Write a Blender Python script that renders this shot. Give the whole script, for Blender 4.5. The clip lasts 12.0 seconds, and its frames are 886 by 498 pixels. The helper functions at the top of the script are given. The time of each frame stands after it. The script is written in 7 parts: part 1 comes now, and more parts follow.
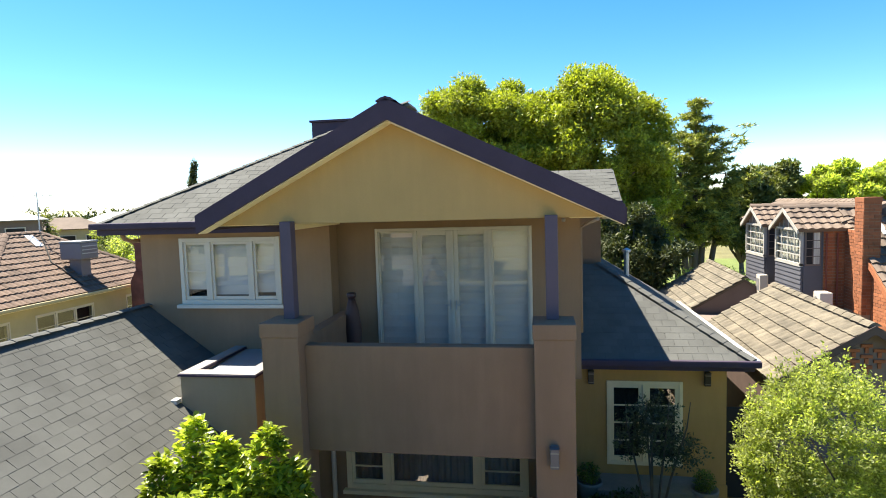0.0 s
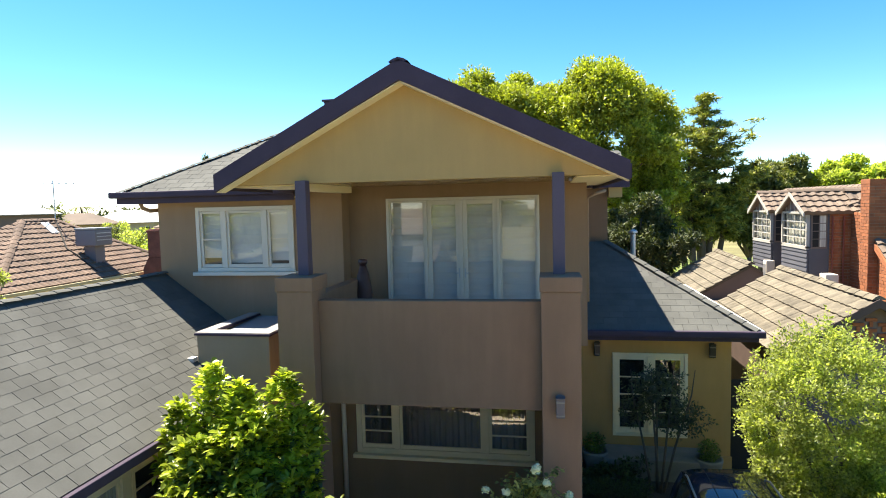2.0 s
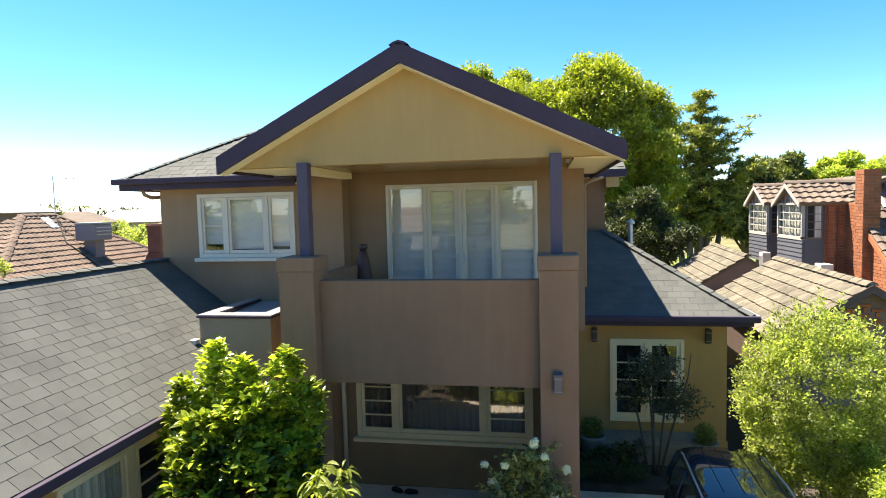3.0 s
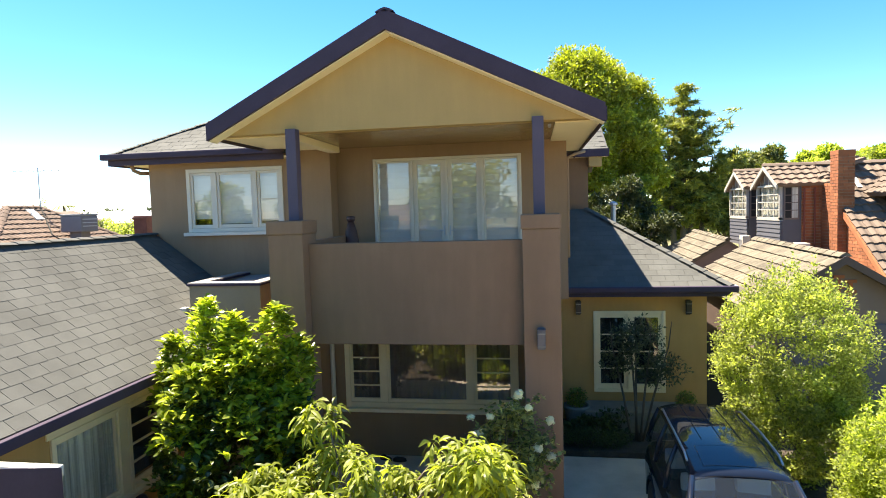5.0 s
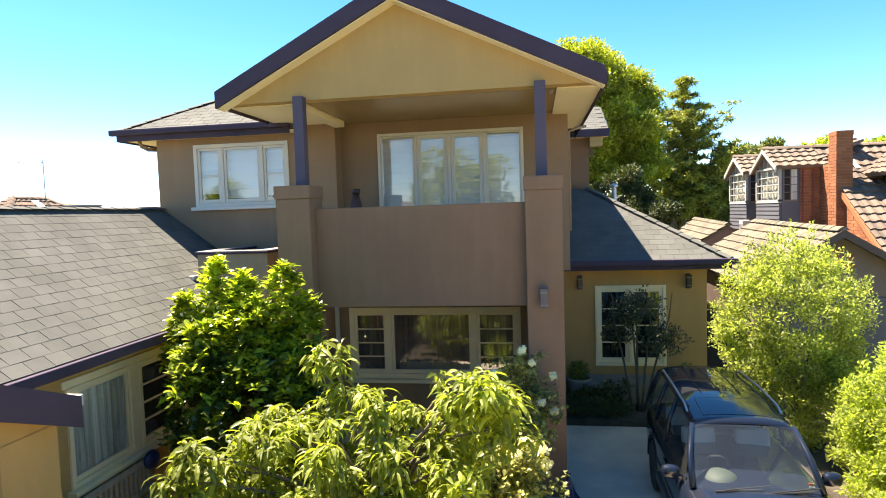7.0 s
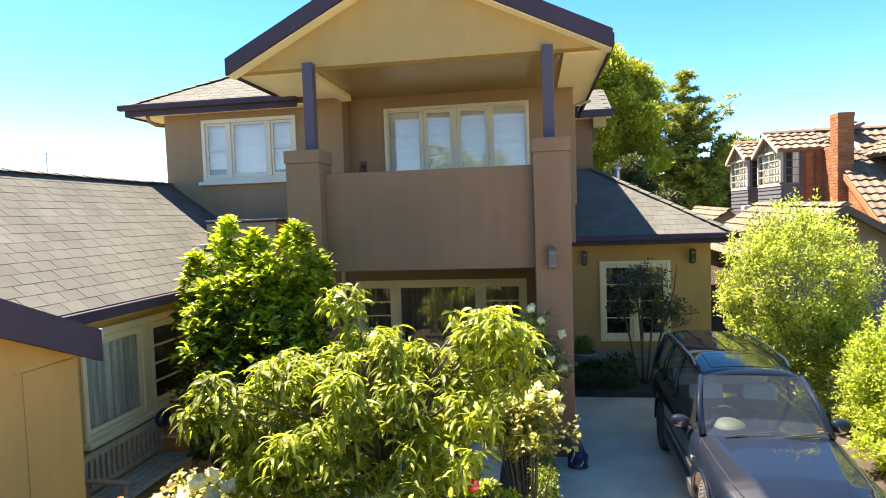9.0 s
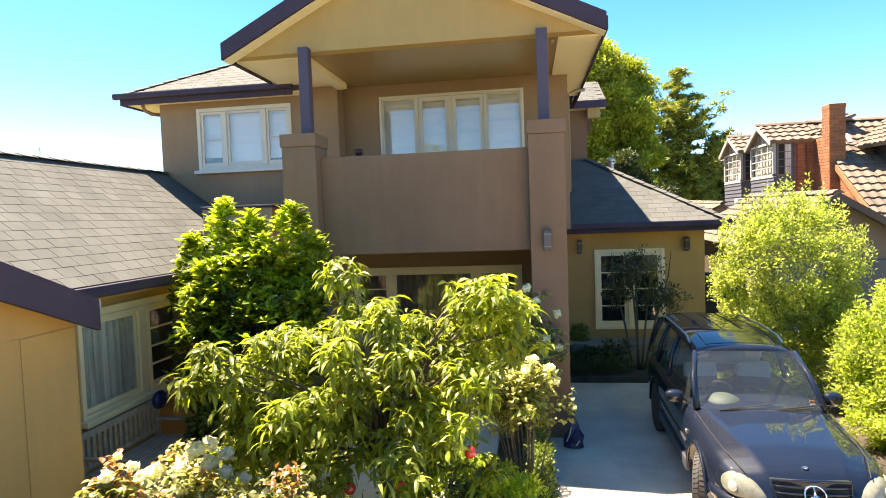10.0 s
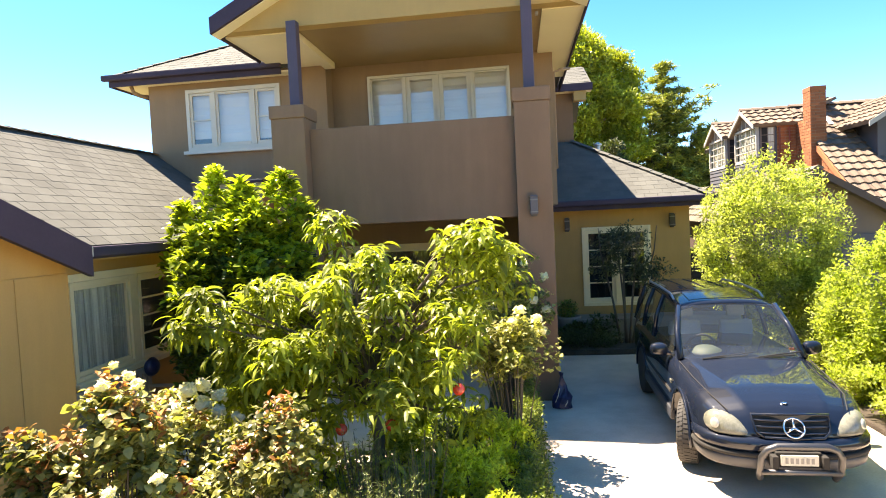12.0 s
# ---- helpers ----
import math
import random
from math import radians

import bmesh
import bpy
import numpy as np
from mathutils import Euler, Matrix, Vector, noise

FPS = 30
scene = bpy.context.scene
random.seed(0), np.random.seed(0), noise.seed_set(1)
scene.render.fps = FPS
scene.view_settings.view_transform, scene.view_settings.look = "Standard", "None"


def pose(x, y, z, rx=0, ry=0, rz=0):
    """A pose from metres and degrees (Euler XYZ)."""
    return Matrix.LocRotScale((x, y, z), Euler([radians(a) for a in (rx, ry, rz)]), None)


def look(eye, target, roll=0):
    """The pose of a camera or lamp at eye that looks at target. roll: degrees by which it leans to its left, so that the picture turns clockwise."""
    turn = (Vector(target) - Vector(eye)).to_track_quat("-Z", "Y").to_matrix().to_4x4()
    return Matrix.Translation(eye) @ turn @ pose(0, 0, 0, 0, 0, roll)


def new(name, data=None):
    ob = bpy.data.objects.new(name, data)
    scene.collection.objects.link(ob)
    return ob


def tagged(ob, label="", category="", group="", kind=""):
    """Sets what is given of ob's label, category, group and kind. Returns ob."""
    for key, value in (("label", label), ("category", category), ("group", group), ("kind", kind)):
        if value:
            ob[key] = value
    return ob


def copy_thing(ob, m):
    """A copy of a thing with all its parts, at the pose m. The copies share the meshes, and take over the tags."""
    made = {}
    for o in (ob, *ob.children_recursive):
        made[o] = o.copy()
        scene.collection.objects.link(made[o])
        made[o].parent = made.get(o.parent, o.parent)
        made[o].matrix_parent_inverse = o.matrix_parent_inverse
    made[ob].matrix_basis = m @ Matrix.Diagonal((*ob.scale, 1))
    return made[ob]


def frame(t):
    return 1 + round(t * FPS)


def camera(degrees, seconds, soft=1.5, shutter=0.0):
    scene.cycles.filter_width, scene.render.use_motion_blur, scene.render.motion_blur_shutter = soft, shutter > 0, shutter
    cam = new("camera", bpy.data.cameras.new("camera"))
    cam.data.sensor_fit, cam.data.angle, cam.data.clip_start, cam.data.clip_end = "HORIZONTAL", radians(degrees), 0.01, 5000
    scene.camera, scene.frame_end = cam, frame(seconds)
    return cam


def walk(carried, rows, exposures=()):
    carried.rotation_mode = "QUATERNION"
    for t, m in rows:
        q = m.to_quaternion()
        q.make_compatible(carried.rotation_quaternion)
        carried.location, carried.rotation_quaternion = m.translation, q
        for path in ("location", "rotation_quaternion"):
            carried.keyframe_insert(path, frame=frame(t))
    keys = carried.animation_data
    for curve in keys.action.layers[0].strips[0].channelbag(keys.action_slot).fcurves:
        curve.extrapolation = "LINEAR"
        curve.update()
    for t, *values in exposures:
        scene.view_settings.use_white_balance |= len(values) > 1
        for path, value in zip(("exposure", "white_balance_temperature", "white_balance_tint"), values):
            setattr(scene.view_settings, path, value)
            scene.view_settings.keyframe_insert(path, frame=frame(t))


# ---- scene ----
cam = camera(73.48, 12.0, soft=1.0)
PATH = [
    (0, 0.852, -0.404, 6.288, 9.210, -4.643, 1.696),
    (0.5, 0.863, -0.491, 6.107, 9.499, -4.501, 1.587),
    (1, 0.857, -0.550, 5.951, 9.715, -4.360, 1.541),
    (1.5, 0.820, -0.633, 5.804, 9.775, -4.319, 1.553),
    (2, 0.852, -0.708, 5.648, 9.968, -4.201, 1.389),
    (2.5, 0.850, -0.791, 5.497, 9.931, -4.125, 1.452),
    (3, 0.856, -0.865, 5.357, 9.803, -4.066, 1.402),
    (5, 0.908, -1.126, 4.768, 8.605, -3.770, 1.672),
    (5.5, 0.912, -1.180, 4.629, 8.494, -3.718, 1.705),
    (6, 0.931, -1.229, 4.473, 8.522, -3.634, 1.764),
    (6.5, 0.888, -1.293, 4.339, 8.539, -3.554, 1.800),
    (7, 0.872, -1.349, 4.182, 8.677, -3.460, 1.838),
    (9, 0.727, -1.487, 3.578, 8.582, -3.068, 1.923),
    (9.5, 0.719, -1.518, 3.435, 8.381, -2.953, 2.012),
    (10, 0.714, -1.548, 3.284, 8.098, -2.872, 2.082),
    (10.5, 0.711, -1.574, 3.144, 7.804, -2.738, 2.221),
    (11, 0.716, -1.609, 3.000, 7.527, -2.660, 2.359),
    (11.5, 0.722, -1.646, 2.875, 7.303, -2.581, 2.540),
    (12, 0.746, -1.700, 2.737, 7.192, -2.508, 2.743),
]
walk(cam, [(t, pose(x, y, z, 90 + pitch, roll, yaw)) for t, x, y, z, yaw, pitch, roll in PATH], exposures=[(0, 1.79, 6800, 14), (3, 1.95, 7000, 15), (7, 2.24, 7450, 18), (12, 2.50, 7800, 20)])

# ---- world, sun, exposure ----
SUN_DIR = Vector((0.44, -0.25, -1.0)).normalized()
world = bpy.data.worlds.new("sky")
scene.world = world
world.use_nodes = True
wn = world.node_tree.nodes
sky = wn.new("ShaderNodeTexSky")
sky.sky_type = "NISHITA"
sky.sun_disc = False
sky.sun_elevation = radians(63)
sky.sun_rotation = radians(-62)
sky.air_density, sky.dust_density, sky.ozone_density = 0.65, 0.15, 1.0
wn["Background"].inputs["Strength"].default_value = 0.092
hue = wn.new("ShaderNodeHueSaturation")
hue.inputs["Hue"].default_value, hue.inputs["Saturation"].default_value = 0.4955, 1.39
world.node_tree.links.new(sky.outputs["Color"], hue.inputs["Color"])
world.node_tree.links.new(hue.outputs["Color"], wn["Background"].inputs["Color"])
sun = new("sun", bpy.data.lights.new("sun", "SUN"))
sun.data.energy, sun.data.angle, sun.data.color = 5.0, radians(0.5), (1.0, 0.97, 0.83)
sun.matrix_world = look((0, 0, 30), Vector((0, 0, 30)) + SUN_DIR)


# ---- materials ----
def nodes_of(name):
    m = bpy.data.materials.new(name)
    m.use_nodes = True
    nt = m.node_tree
    return m, nt, nt.nodes["Principled BSDF"]


def add(nt, kind, **inputs):
    n = nt.nodes.new(kind)
    for k, v in inputs.items():
        n.inputs[k.replace("_", " ")].default_value = v
    return n


def ramp(nt, fac, stops):
    r = nt.nodes.new("ShaderNodeValToRGB")
    el = r.color_ramp.elements
    while len(el) < len(stops):
        el.new(0.5)
    for e, (p, c) in zip(el, stops):
        e.position, e.color = p, (*c, 1)
    nt.links.new(fac, r.inputs["Fac"])
    return r.outputs["Color"]


def coords(nt, scale=(1, 1, 1), object_space=False):
    """World-size coordinates for textures."""
    if object_space:
        src = nt.nodes.new("ShaderNodeTexCoord").outputs["Object"]
    else:
        src = nt.nodes.new("ShaderNodeNewGeometry").outputs["Position"]
    mp = nt.nodes.new("ShaderNodeMapping")
    mp.inputs["Scale"].default_value = scale
    nt.links.new(src, mp.inputs["Vector"])
    return mp.outputs["Vector"]


def tint(c, k):
    return tuple(min(1.0, max(0.0, v * k)) for v in c)


def mixed(nt, a, b, fac, mode="MULTIPLY"):
    m = nt.nodes.new("ShaderNodeMix")
    m.data_type, m.blend_type = "RGBA", mode
    if isinstance(fac, float):
        m.inputs["Factor"].default_value = fac
    else:
        nt.links.new(fac, m.inputs["Factor"])
    for s, v in (("A", a), ("B", b)):
        sock = [i for i in m.inputs if i.name == s and i.type == "RGBA"][0]
        if isinstance(v, tuple):
            sock.default_value = (*v, 1)
        else:
            nt.links.new(v, sock)
    return [o for o in m.outputs if o.type == "RGBA"][0]


def bumped(nt, bsdf, height, strength, distance):
    b = nt.nodes.new("ShaderNodeBump")
    b.inputs["Strength"].default_value, b.inputs["Distance"].default_value = strength, distance
    nt.links.new(height, b.inputs["Height"])
    nt.links.new(b.outputs["Normal"], bsdf.inputs["Normal"])


def rough_surface(name, base, rough=0.85, coarse=0.9, fine=60.0, spread=0.12, bump=0.3, depth=0.004, metal=0.0, stretch=(1, 1, 1), random_part=0.0, stains=0.0):
    """Paint, render, stone, timber: two scales of variation and fine relief."""
    m, nt, b = nodes_of(name)
    v = coords(nt, stretch)
    n1 = add(nt, "ShaderNodeTexNoise", Scale=coarse, Detail=5.0, Roughness=0.6)
    n2 = add(nt, "ShaderNodeTexNoise", Scale=fine, Detail=4.0, Roughness=0.7)
    for n in (n1, n2):
        nt.links.new(v, n.inputs["Vector"])
    c = ramp(nt, n1.outputs["Fac"], [(0.3, tint(base, 1 - spread)), (0.7, tint(base, 1 + spread))])
    c2 = ramp(nt, n2.outputs["Fac"], [(0.3, (1 - spread * 0.8,) * 3), (0.7, (1.0, 1.0, 1.0))])
    col = mixed(nt, c, c2, 1.0)
    if stains:
        sv = coords(nt, (2.5, 2.5, 0.35))
        s = add(nt, "ShaderNodeTexNoise", Scale=1.6, Detail=6.0, Roughness=0.65)
        nt.links.new(sv, s.inputs["Vector"])
        sc = ramp(nt, s.outputs["Fac"], [(0.42, (1 - stains,) * 3), (0.62, (1.0, 1.0, 1.0))])
        col = mixed(nt, col, sc, 1.0)
    if random_part:
        oi = nt.nodes.new("ShaderNodeObjectInfo")
        rc = ramp(nt, oi.outputs["Random"], [(0.0, (1 - random_part,) * 3), (1.0, (1 + random_part,) * 3)])
        col = mixed(nt, col, rc, 1.0)
        gi = nt.nodes.new("ShaderNodeNewGeometry")
        rc2 = ramp(nt, gi.outputs["Random Per Island"], [(0.0, (1 - random_part,) * 3), (1.0, (1 + random_part,) * 3)])
        col = mixed(nt, col, rc2, 1.0)
    nt.links.new(col, b.inputs["Base Color"])
    b.inputs["Roughness"].default_value, b.inputs["Metallic"].default_value = rough, metal
    bumped(nt, b, n2.outputs["Fac"], bump, depth)
    return m


def leaf_material(name, dark, light, rough=0.45, through_light=0.35):
    """Leaves: colour by leaf, gloss, and light that passes through the blade."""
    m, nt, b = nodes_of(name)
    gi = nt.nodes.new("ShaderNodeNewGeometry")
    mid = tuple((p + q) / 2 for p, q in zip(dark, light))
    c = ramp(nt, gi.outputs["Random Per Island"], [(0.0, dark), (0.5, mid), (1.0, light)])
    n = add(nt, "ShaderNodeTexNoise", Scale=1.3, Detail=3.0)
    nt.links.new(coords(nt), n.inputs["Vector"])
    c2 = ramp(nt, n.outputs["Fac"], [(0.35, (0.72, 0.72, 0.72)), (0.65, (1.15, 1.15, 1.0))])
    col = mixed(nt, c, c2, 1.0)
    nt.links.new(col, b.inputs["Base Color"])
    b.inputs["Roughness"].default_value = rough
    tr = nt.nodes.new("ShaderNodeBsdfTranslucent")
    warm = mixed(nt, col, (1.3, 1.35, 0.55), 1.0)
    nt.links.new(warm, tr.inputs["Color"])
    ms = nt.nodes.new("ShaderNodeMixShader")
    ms.inputs["Fac"].default_value = through_light
    nt.links.new(b.outputs["BSDF"], ms.inputs[1])
    nt.links.new(tr.outputs["BSDF"], ms.inputs[2])
    nt.links.new(ms.outputs["Shader"], nt.nodes["Material Output"].inputs["Surface"])
    return m


def glass_material(name, colour=(0.98, 0.985, 0.98), clear=0.97, ior=1.75, dust=0.0):
    """A thin pane: lets most light straight through, mirrors the rest at grazing angles."""
    m, nt, b = nodes_of(name)
    nt.nodes.remove(b)
    t = nt.nodes.new("ShaderNodeBsdfTransparent")
    t.inputs["Color"].default_value = (*tint(colour, clear), 1)
    g = nt.nodes.new("ShaderNodeBsdfGlossy")
    g.inputs["Roughness"].default_value = 0.015
    f0 = ((ior - 1) / (ior + 1)) ** 2
    lw = add(nt, "ShaderNodeLayerWeight", Blend=0.5)
    p5 = nt.nodes.new("ShaderNodeMath")
    p5.operation = "POWER"
    p5.inputs[1].default_value = 5.0
    nt.links.new(lw.outputs["Facing"], p5.inputs[0])
    f = nt.nodes.new("ShaderNodeMath")
    f.operation = "MULTIPLY_ADD"
    f.inputs[1].default_value, f.inputs[2].default_value = 1 - f0, f0
    nt.links.new(p5.outputs["Value"], f.inputs[0])
    ms = nt.nodes.new("ShaderNodeMixShader")
    nt.links.new(f.outputs["Value"], ms.inputs["Fac"])
    nt.links.new(t.outputs["BSDF"], ms.inputs[1])
    nt.links.new(g.outputs["BSDF"], ms.inputs[2])
    if dust:
        d = nt.nodes.new("ShaderNodeBsdfDiffuse")
        d.inputs["Color"].default_value = (0.38, 0.40, 0.37, 1)
        md = nt.nodes.new("ShaderNodeMixShader")
        md.inputs["Fac"].default_value = dust
        nt.links.new(ms.outputs["Shader"], md.inputs[1])
        nt.links.new(d.outputs["BSDF"], md.inputs[2])
        ms = md
    nt.links.new(ms.outputs["Shader"], nt.nodes["Material Output"].inputs["Surface"])
    return m


def plain(name, base, rough=0.5, metal=0.0, coat=0.0):
    m = rough_surface(name, base, rough, coarse=3.0, fine=90.0, spread=0.05, bump=0.08, depth=0.002, metal=metal)
    m.node_tree.nodes["Principled BSDF"].inputs["Coat Weight"].default_value = coat
    return m


M_TAUPE = rough_surface("taupe_render", (0.300, 0.189, 0.110), 0.9, spread=0.08, bump=0.45, depth=0.004, stains=0.07)
M_BLOCK = rough_surface("pale_taupe_render", (0.33, 0.255, 0.165), 0.9, spread=0.07, bump=0.4, depth=0.004, stains=0.06)
M_PARAPET = rough_surface("brown_render", (0.232, 0.138, 0.083), 0.9, spread=0.08, bump=0.45, depth=0.004, stains=0.08)
M_CREAM = rough_surface("ochre_render", (0.455, 0.296, 0.112), 0.9, spread=0.06, bump=0.35, depth=0.003, stains=0.05)
M_OCHRE = rough_surface("yellow_render", (0.470, 0.278, 0.098), 0.9, spread=0.07, bump=0.4, depth=0.004, stains=0.07)
M_SOFFIT = rough_surface("cream_soffit_paint", (0.84, 0.72, 0.49), 0.7, spread=0.04, bump=0.1)
M_CEIL = rough_surface("brown_ceiling_paint", (0.331, 0.221, 0.106), 0.22, spread=0.06, bump=0.05)
M_BARGE = rough_surface("plum_grey_timber_paint", (0.061, 0.046, 0.069), 0.6, coarse=2.0, fine=40.0, spread=0.12, bump=0.15)
M_POST = rough_surface("slate_purple_timber_paint", (0.078, 0.058, 0.088), 0.6, coarse=2.0, fine=40.0, spread=0.1, bump=0.15)
M_SHINGLE = rough_surface("grey_slate_shingle", (0.108, 0.109, 0.101), 0.85, coarse=1.2, fine=70.0, spread=0.16, bump=0.5, depth=0.004, random_part=0.08)
for _m in (M_SHINGLE, M_BARGE):
    _m.node_tree.nodes["Principled BSDF"].inputs["Specular IOR Level"].default_value = 0.12
M_FELT = plain("dark_roofing_felt", (0.075, 0.075, 0.072), 0.95)
M_CAP = plain("grey_capping_paint", (0.24, 0.225, 0.215), 0.6)
M_OLDWHITE = rough_surface("weathered_white_paint", (0.40, 0.38, 0.34), 0.7, coarse=3.0, fine=60.0, spread=0.12, bump=0.1)
M_ZINCROOF = rough_surface("grey_metal_roof", (0.24, 0.25, 0.26), 0.6, coarse=0.5, fine=20.0, spread=0.1, bump=0.1)
M_FLASH = plain("pale_metal_flashing", (0.62, 0.61, 0.58), 0.45, 0.3)
M_WHITE = rough_surface("white_joinery_paint", (0.620, 0.552, 0.454), 0.5, coarse=3.0, fine=80.0, spread=0.05, bump=0.08)
M_CREAMJ = rough_surface("cream_joinery_paint", (0.840, 0.693, 0.440), 0.5, coarse=3.0, fine=80.0, spread=0.05, bump=0.08)
M_GLASS = glass_material("window_glass", ior=2.25)
M_BLIND = rough_surface("white_blind_fabric", (0.66, 0.62, 0.57), 0.8, coarse=4.0, fine=120.0, spread=0.04, bump=0.2)
M_CURTAIN = rough_surface("brown_curtain", (0.20, 0.145, 0.115), 0.9, coarse=4.0, fine=120.0, spread=0.15, bump=0.2)
# Upright streaks put the light and shade of curtain folds into the colour.
M_SHEER = rough_surface("grey_sheer_curtain", (0.74, 0.66, 0.55), 0.9, coarse=9.0, fine=26.0, spread=0.55, bump=0.2, stretch=(1, 1, 0.03))
# Near-black for dark parts, and for sheets standing in for room shade.
M_DARK = plain("black_finish_and_room_shade", (0.02, 0.018, 0.016), 0.9)
M_CONCRETE = rough_surface("pale_exposed_concrete", (0.56, 0.455, 0.355), 0.9, coarse=1.3, fine=45.0, spread=0.2, bump=0.4, depth=0.003)
M_PAVER = rough_surface("pale_stone_paver", (0.66, 0.56, 0.46), 0.9, coarse=0.9, fine=45.0, spread=0.14, bump=0.4, depth=0.003, random_part=0.06)
M_SOIL = rough_surface("dark_mulch", (0.075, 0.056, 0.042), 1.0, coarse=2.5, fine=40.0, spread=0.35, bump=1.0, depth=0.03)
M_GROUND = rough_surface("dry_grass_ground", (0.165, 0.150, 0.058), 1.0, coarse=0.25, fine=14.0, spread=0.3, bump=0.8, depth=0.03)
M_LAWN = rough_surface("mown_lawn", (0.13, 0.165, 0.035), 1.0, coarse=0.4, fine=18.0, spread=0.25, bump=0.8, depth=0.03)
M_TILE = rough_surface("weathered_terracotta_tile", (0.164, 0.118, 0.087), 0.85, coarse=0.8, fine=35.0, spread=0.22, bump=0.5, depth=0.004, random_part=0.14)
M_TILE_RED = rough_surface("brown_red_tile", (0.150, 0.098, 0.070), 0.9, coarse=1.1, fine=20.0, spread=0.32, bump=0.5, depth=0.004, random_part=0.14)
M_TILE_GREY = rough_surface("lichened_grey_brown_tile", (0.149, 0.126, 0.090), 0.9, coarse=2.2, fine=22.0, spread=0.42, bump=0.5, depth=0.004, random_part=0.13)
M_BRICK = rough_surface("orange_red_brick", (0.344, 0.119, 0.049), 0.9, coarse=2.0, fine=50.0, spread=0.18, bump=0.5, depth=0.004, random_part=0.2)
M_REDBRICK = rough_surface("dull_red_brick", (0.20, 0.07, 0.05), 0.9, coarse=2.0, fine=30.0, spread=0.3, bump=0.5)
M_MORTAR = rough_surface("mortar", (0.295, 0.230, 0.164), 0.95, coarse=2.0, fine=60.0, spread=0.12, bump=0.4)
M_SLATEBOARD = rough_surface("slate_blue_board_paint", (0.085, 0.085, 0.10), 0.65, coarse=1.5, fine=40.0, spread=0.1, bump=0.15)
M_BROWNWOOD = rough_surface("brown_timber_paint", (0.085, 0.055, 0.045), 0.7, coarse=2.0, fine=40.0, spread=0.15, bump=0.2)
M_GREYWALL = rough_surface("grey_render", (0.19, 0.145, 0.12), 0.9, spread=0.1, bump=0.4)
M_CREAMWALL = rough_surface("cream_brick_wall", (0.50, 0.42, 0.25), 0.9, spread=0.1, bump=0.4)
M_BARK = rough_surface("grey_brown_bark", (0.13, 0.10, 0.075), 0.95, coarse=3.0, fine=30.0, spread=0.3, bump=0.9, depth=0.02, stretch=(1, 1, 0.25))
M_METAL = plain("zinc_metal", (0.45, 0.46, 0.48), 0.4, 0.7)
M_LAMP = plain("bronze_lamp_metal", (0.05, 0.042, 0.038), 0.45, 0.5)
M_LAMPGREY = plain("grey_lamp_paint", (0.105, 0.092, 0.098), 0.5)
M_LAMPGLASS = plain("frosted_lamp_glass", (0.20, 0.18, 0.16), 0.4)
M_WOOD = rough_surface("silvered_teak", (0.42, 0.34, 0.26), 0.8, coarse=2.0, fine=60.0, spread=0.2, bump=0.4, stretch=(1, 6, 6))
M_POT = rough_surface("grey_stone_pot", (0.22, 0.20, 0.17), 0.9, coarse=3.0, fine=40.0, spread=0.15, bump=0.4)
M_RED = plain("red_glazed_ball", (0.55, 0.05, 0.03), 0.25, coat=0.4)
M_BAG = rough_surface("dark_blue_printed_plastic", (0.02, 0.025, 0.09), 0.35, coarse=9.0, fine=60.0, spread=0.6, bump=0.3)
L_ELM = leaf_material("elm_leaf", (0.164, 0.200, 0.025), (0.439, 0.489, 0.060), 0.5, 0.40)
L_PINE = leaf_material("cypress_spray", (0.103, 0.149, 0.034), (0.450, 0.450, 0.094), 0.6, 0.2)
L_DARK = leaf_material("dark_far_leaf", (0.066, 0.089, 0.023), (0.216, 0.233, 0.066), 0.6, 0.25)
# Leaf darkened to carry garden shade in its colour; also for dark far trees.
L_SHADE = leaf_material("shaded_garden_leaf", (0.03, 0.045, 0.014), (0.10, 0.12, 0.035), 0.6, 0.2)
L_LIME = leaf_material("lime_leaf", (0.191, 0.249, 0.051), (0.488, 0.551, 0.148), 0.45, 0.68)
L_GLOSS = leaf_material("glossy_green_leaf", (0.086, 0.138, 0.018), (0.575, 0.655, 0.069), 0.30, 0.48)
# Lower shrub leaves: the shade down there is put into this dark colour.
L_UNDERSHADE = leaf_material("shade_toned_lower_leaf", (0.028, 0.042, 0.010), (0.085, 0.115, 0.022), 0.28, 0.22)
L_CHERRY = leaf_material("cherry_leaf", (0.137, 0.173, 0.023), (0.378, 0.420, 0.063), 0.45, 0.56)
L_PALE = leaf_material("pale_pittosporum_leaf", (0.190, 0.228, 0.073), (0.505, 0.554, 0.204), 0.4, 0.68)
L_BOX = leaf_material("box_hedge_leaf", (0.047, 0.072, 0.014), (0.221, 0.281, 0.038), 0.35, 0.32)
L_BRONZE = leaf_material("dark_bronze_leaf", (0.044, 0.046, 0.028), (0.132, 0.143, 0.066), 0.5, 0.25)
L_ROSE = leaf_material("rose_leaf", (0.085, 0.098, 0.028), (0.45, 0.43, 0.155), 0.35, 0.45)
L_ROSERED = leaf_material("young_rose_leaf", (0.24, 0.075, 0.03), (0.46, 0.27, 0.09), 0.4, 0.35)
L_YELLOW = leaf_material("yellow_green_leaf", (0.26, 0.32, 0.030), (0.66, 0.70, 0.10), 0.4, 0.55)
L_SPRAY = leaf_material("rosemary_needle", (0.068, 0.102, 0.030), (0.255, 0.297, 0.102), 0.5, 0.25)
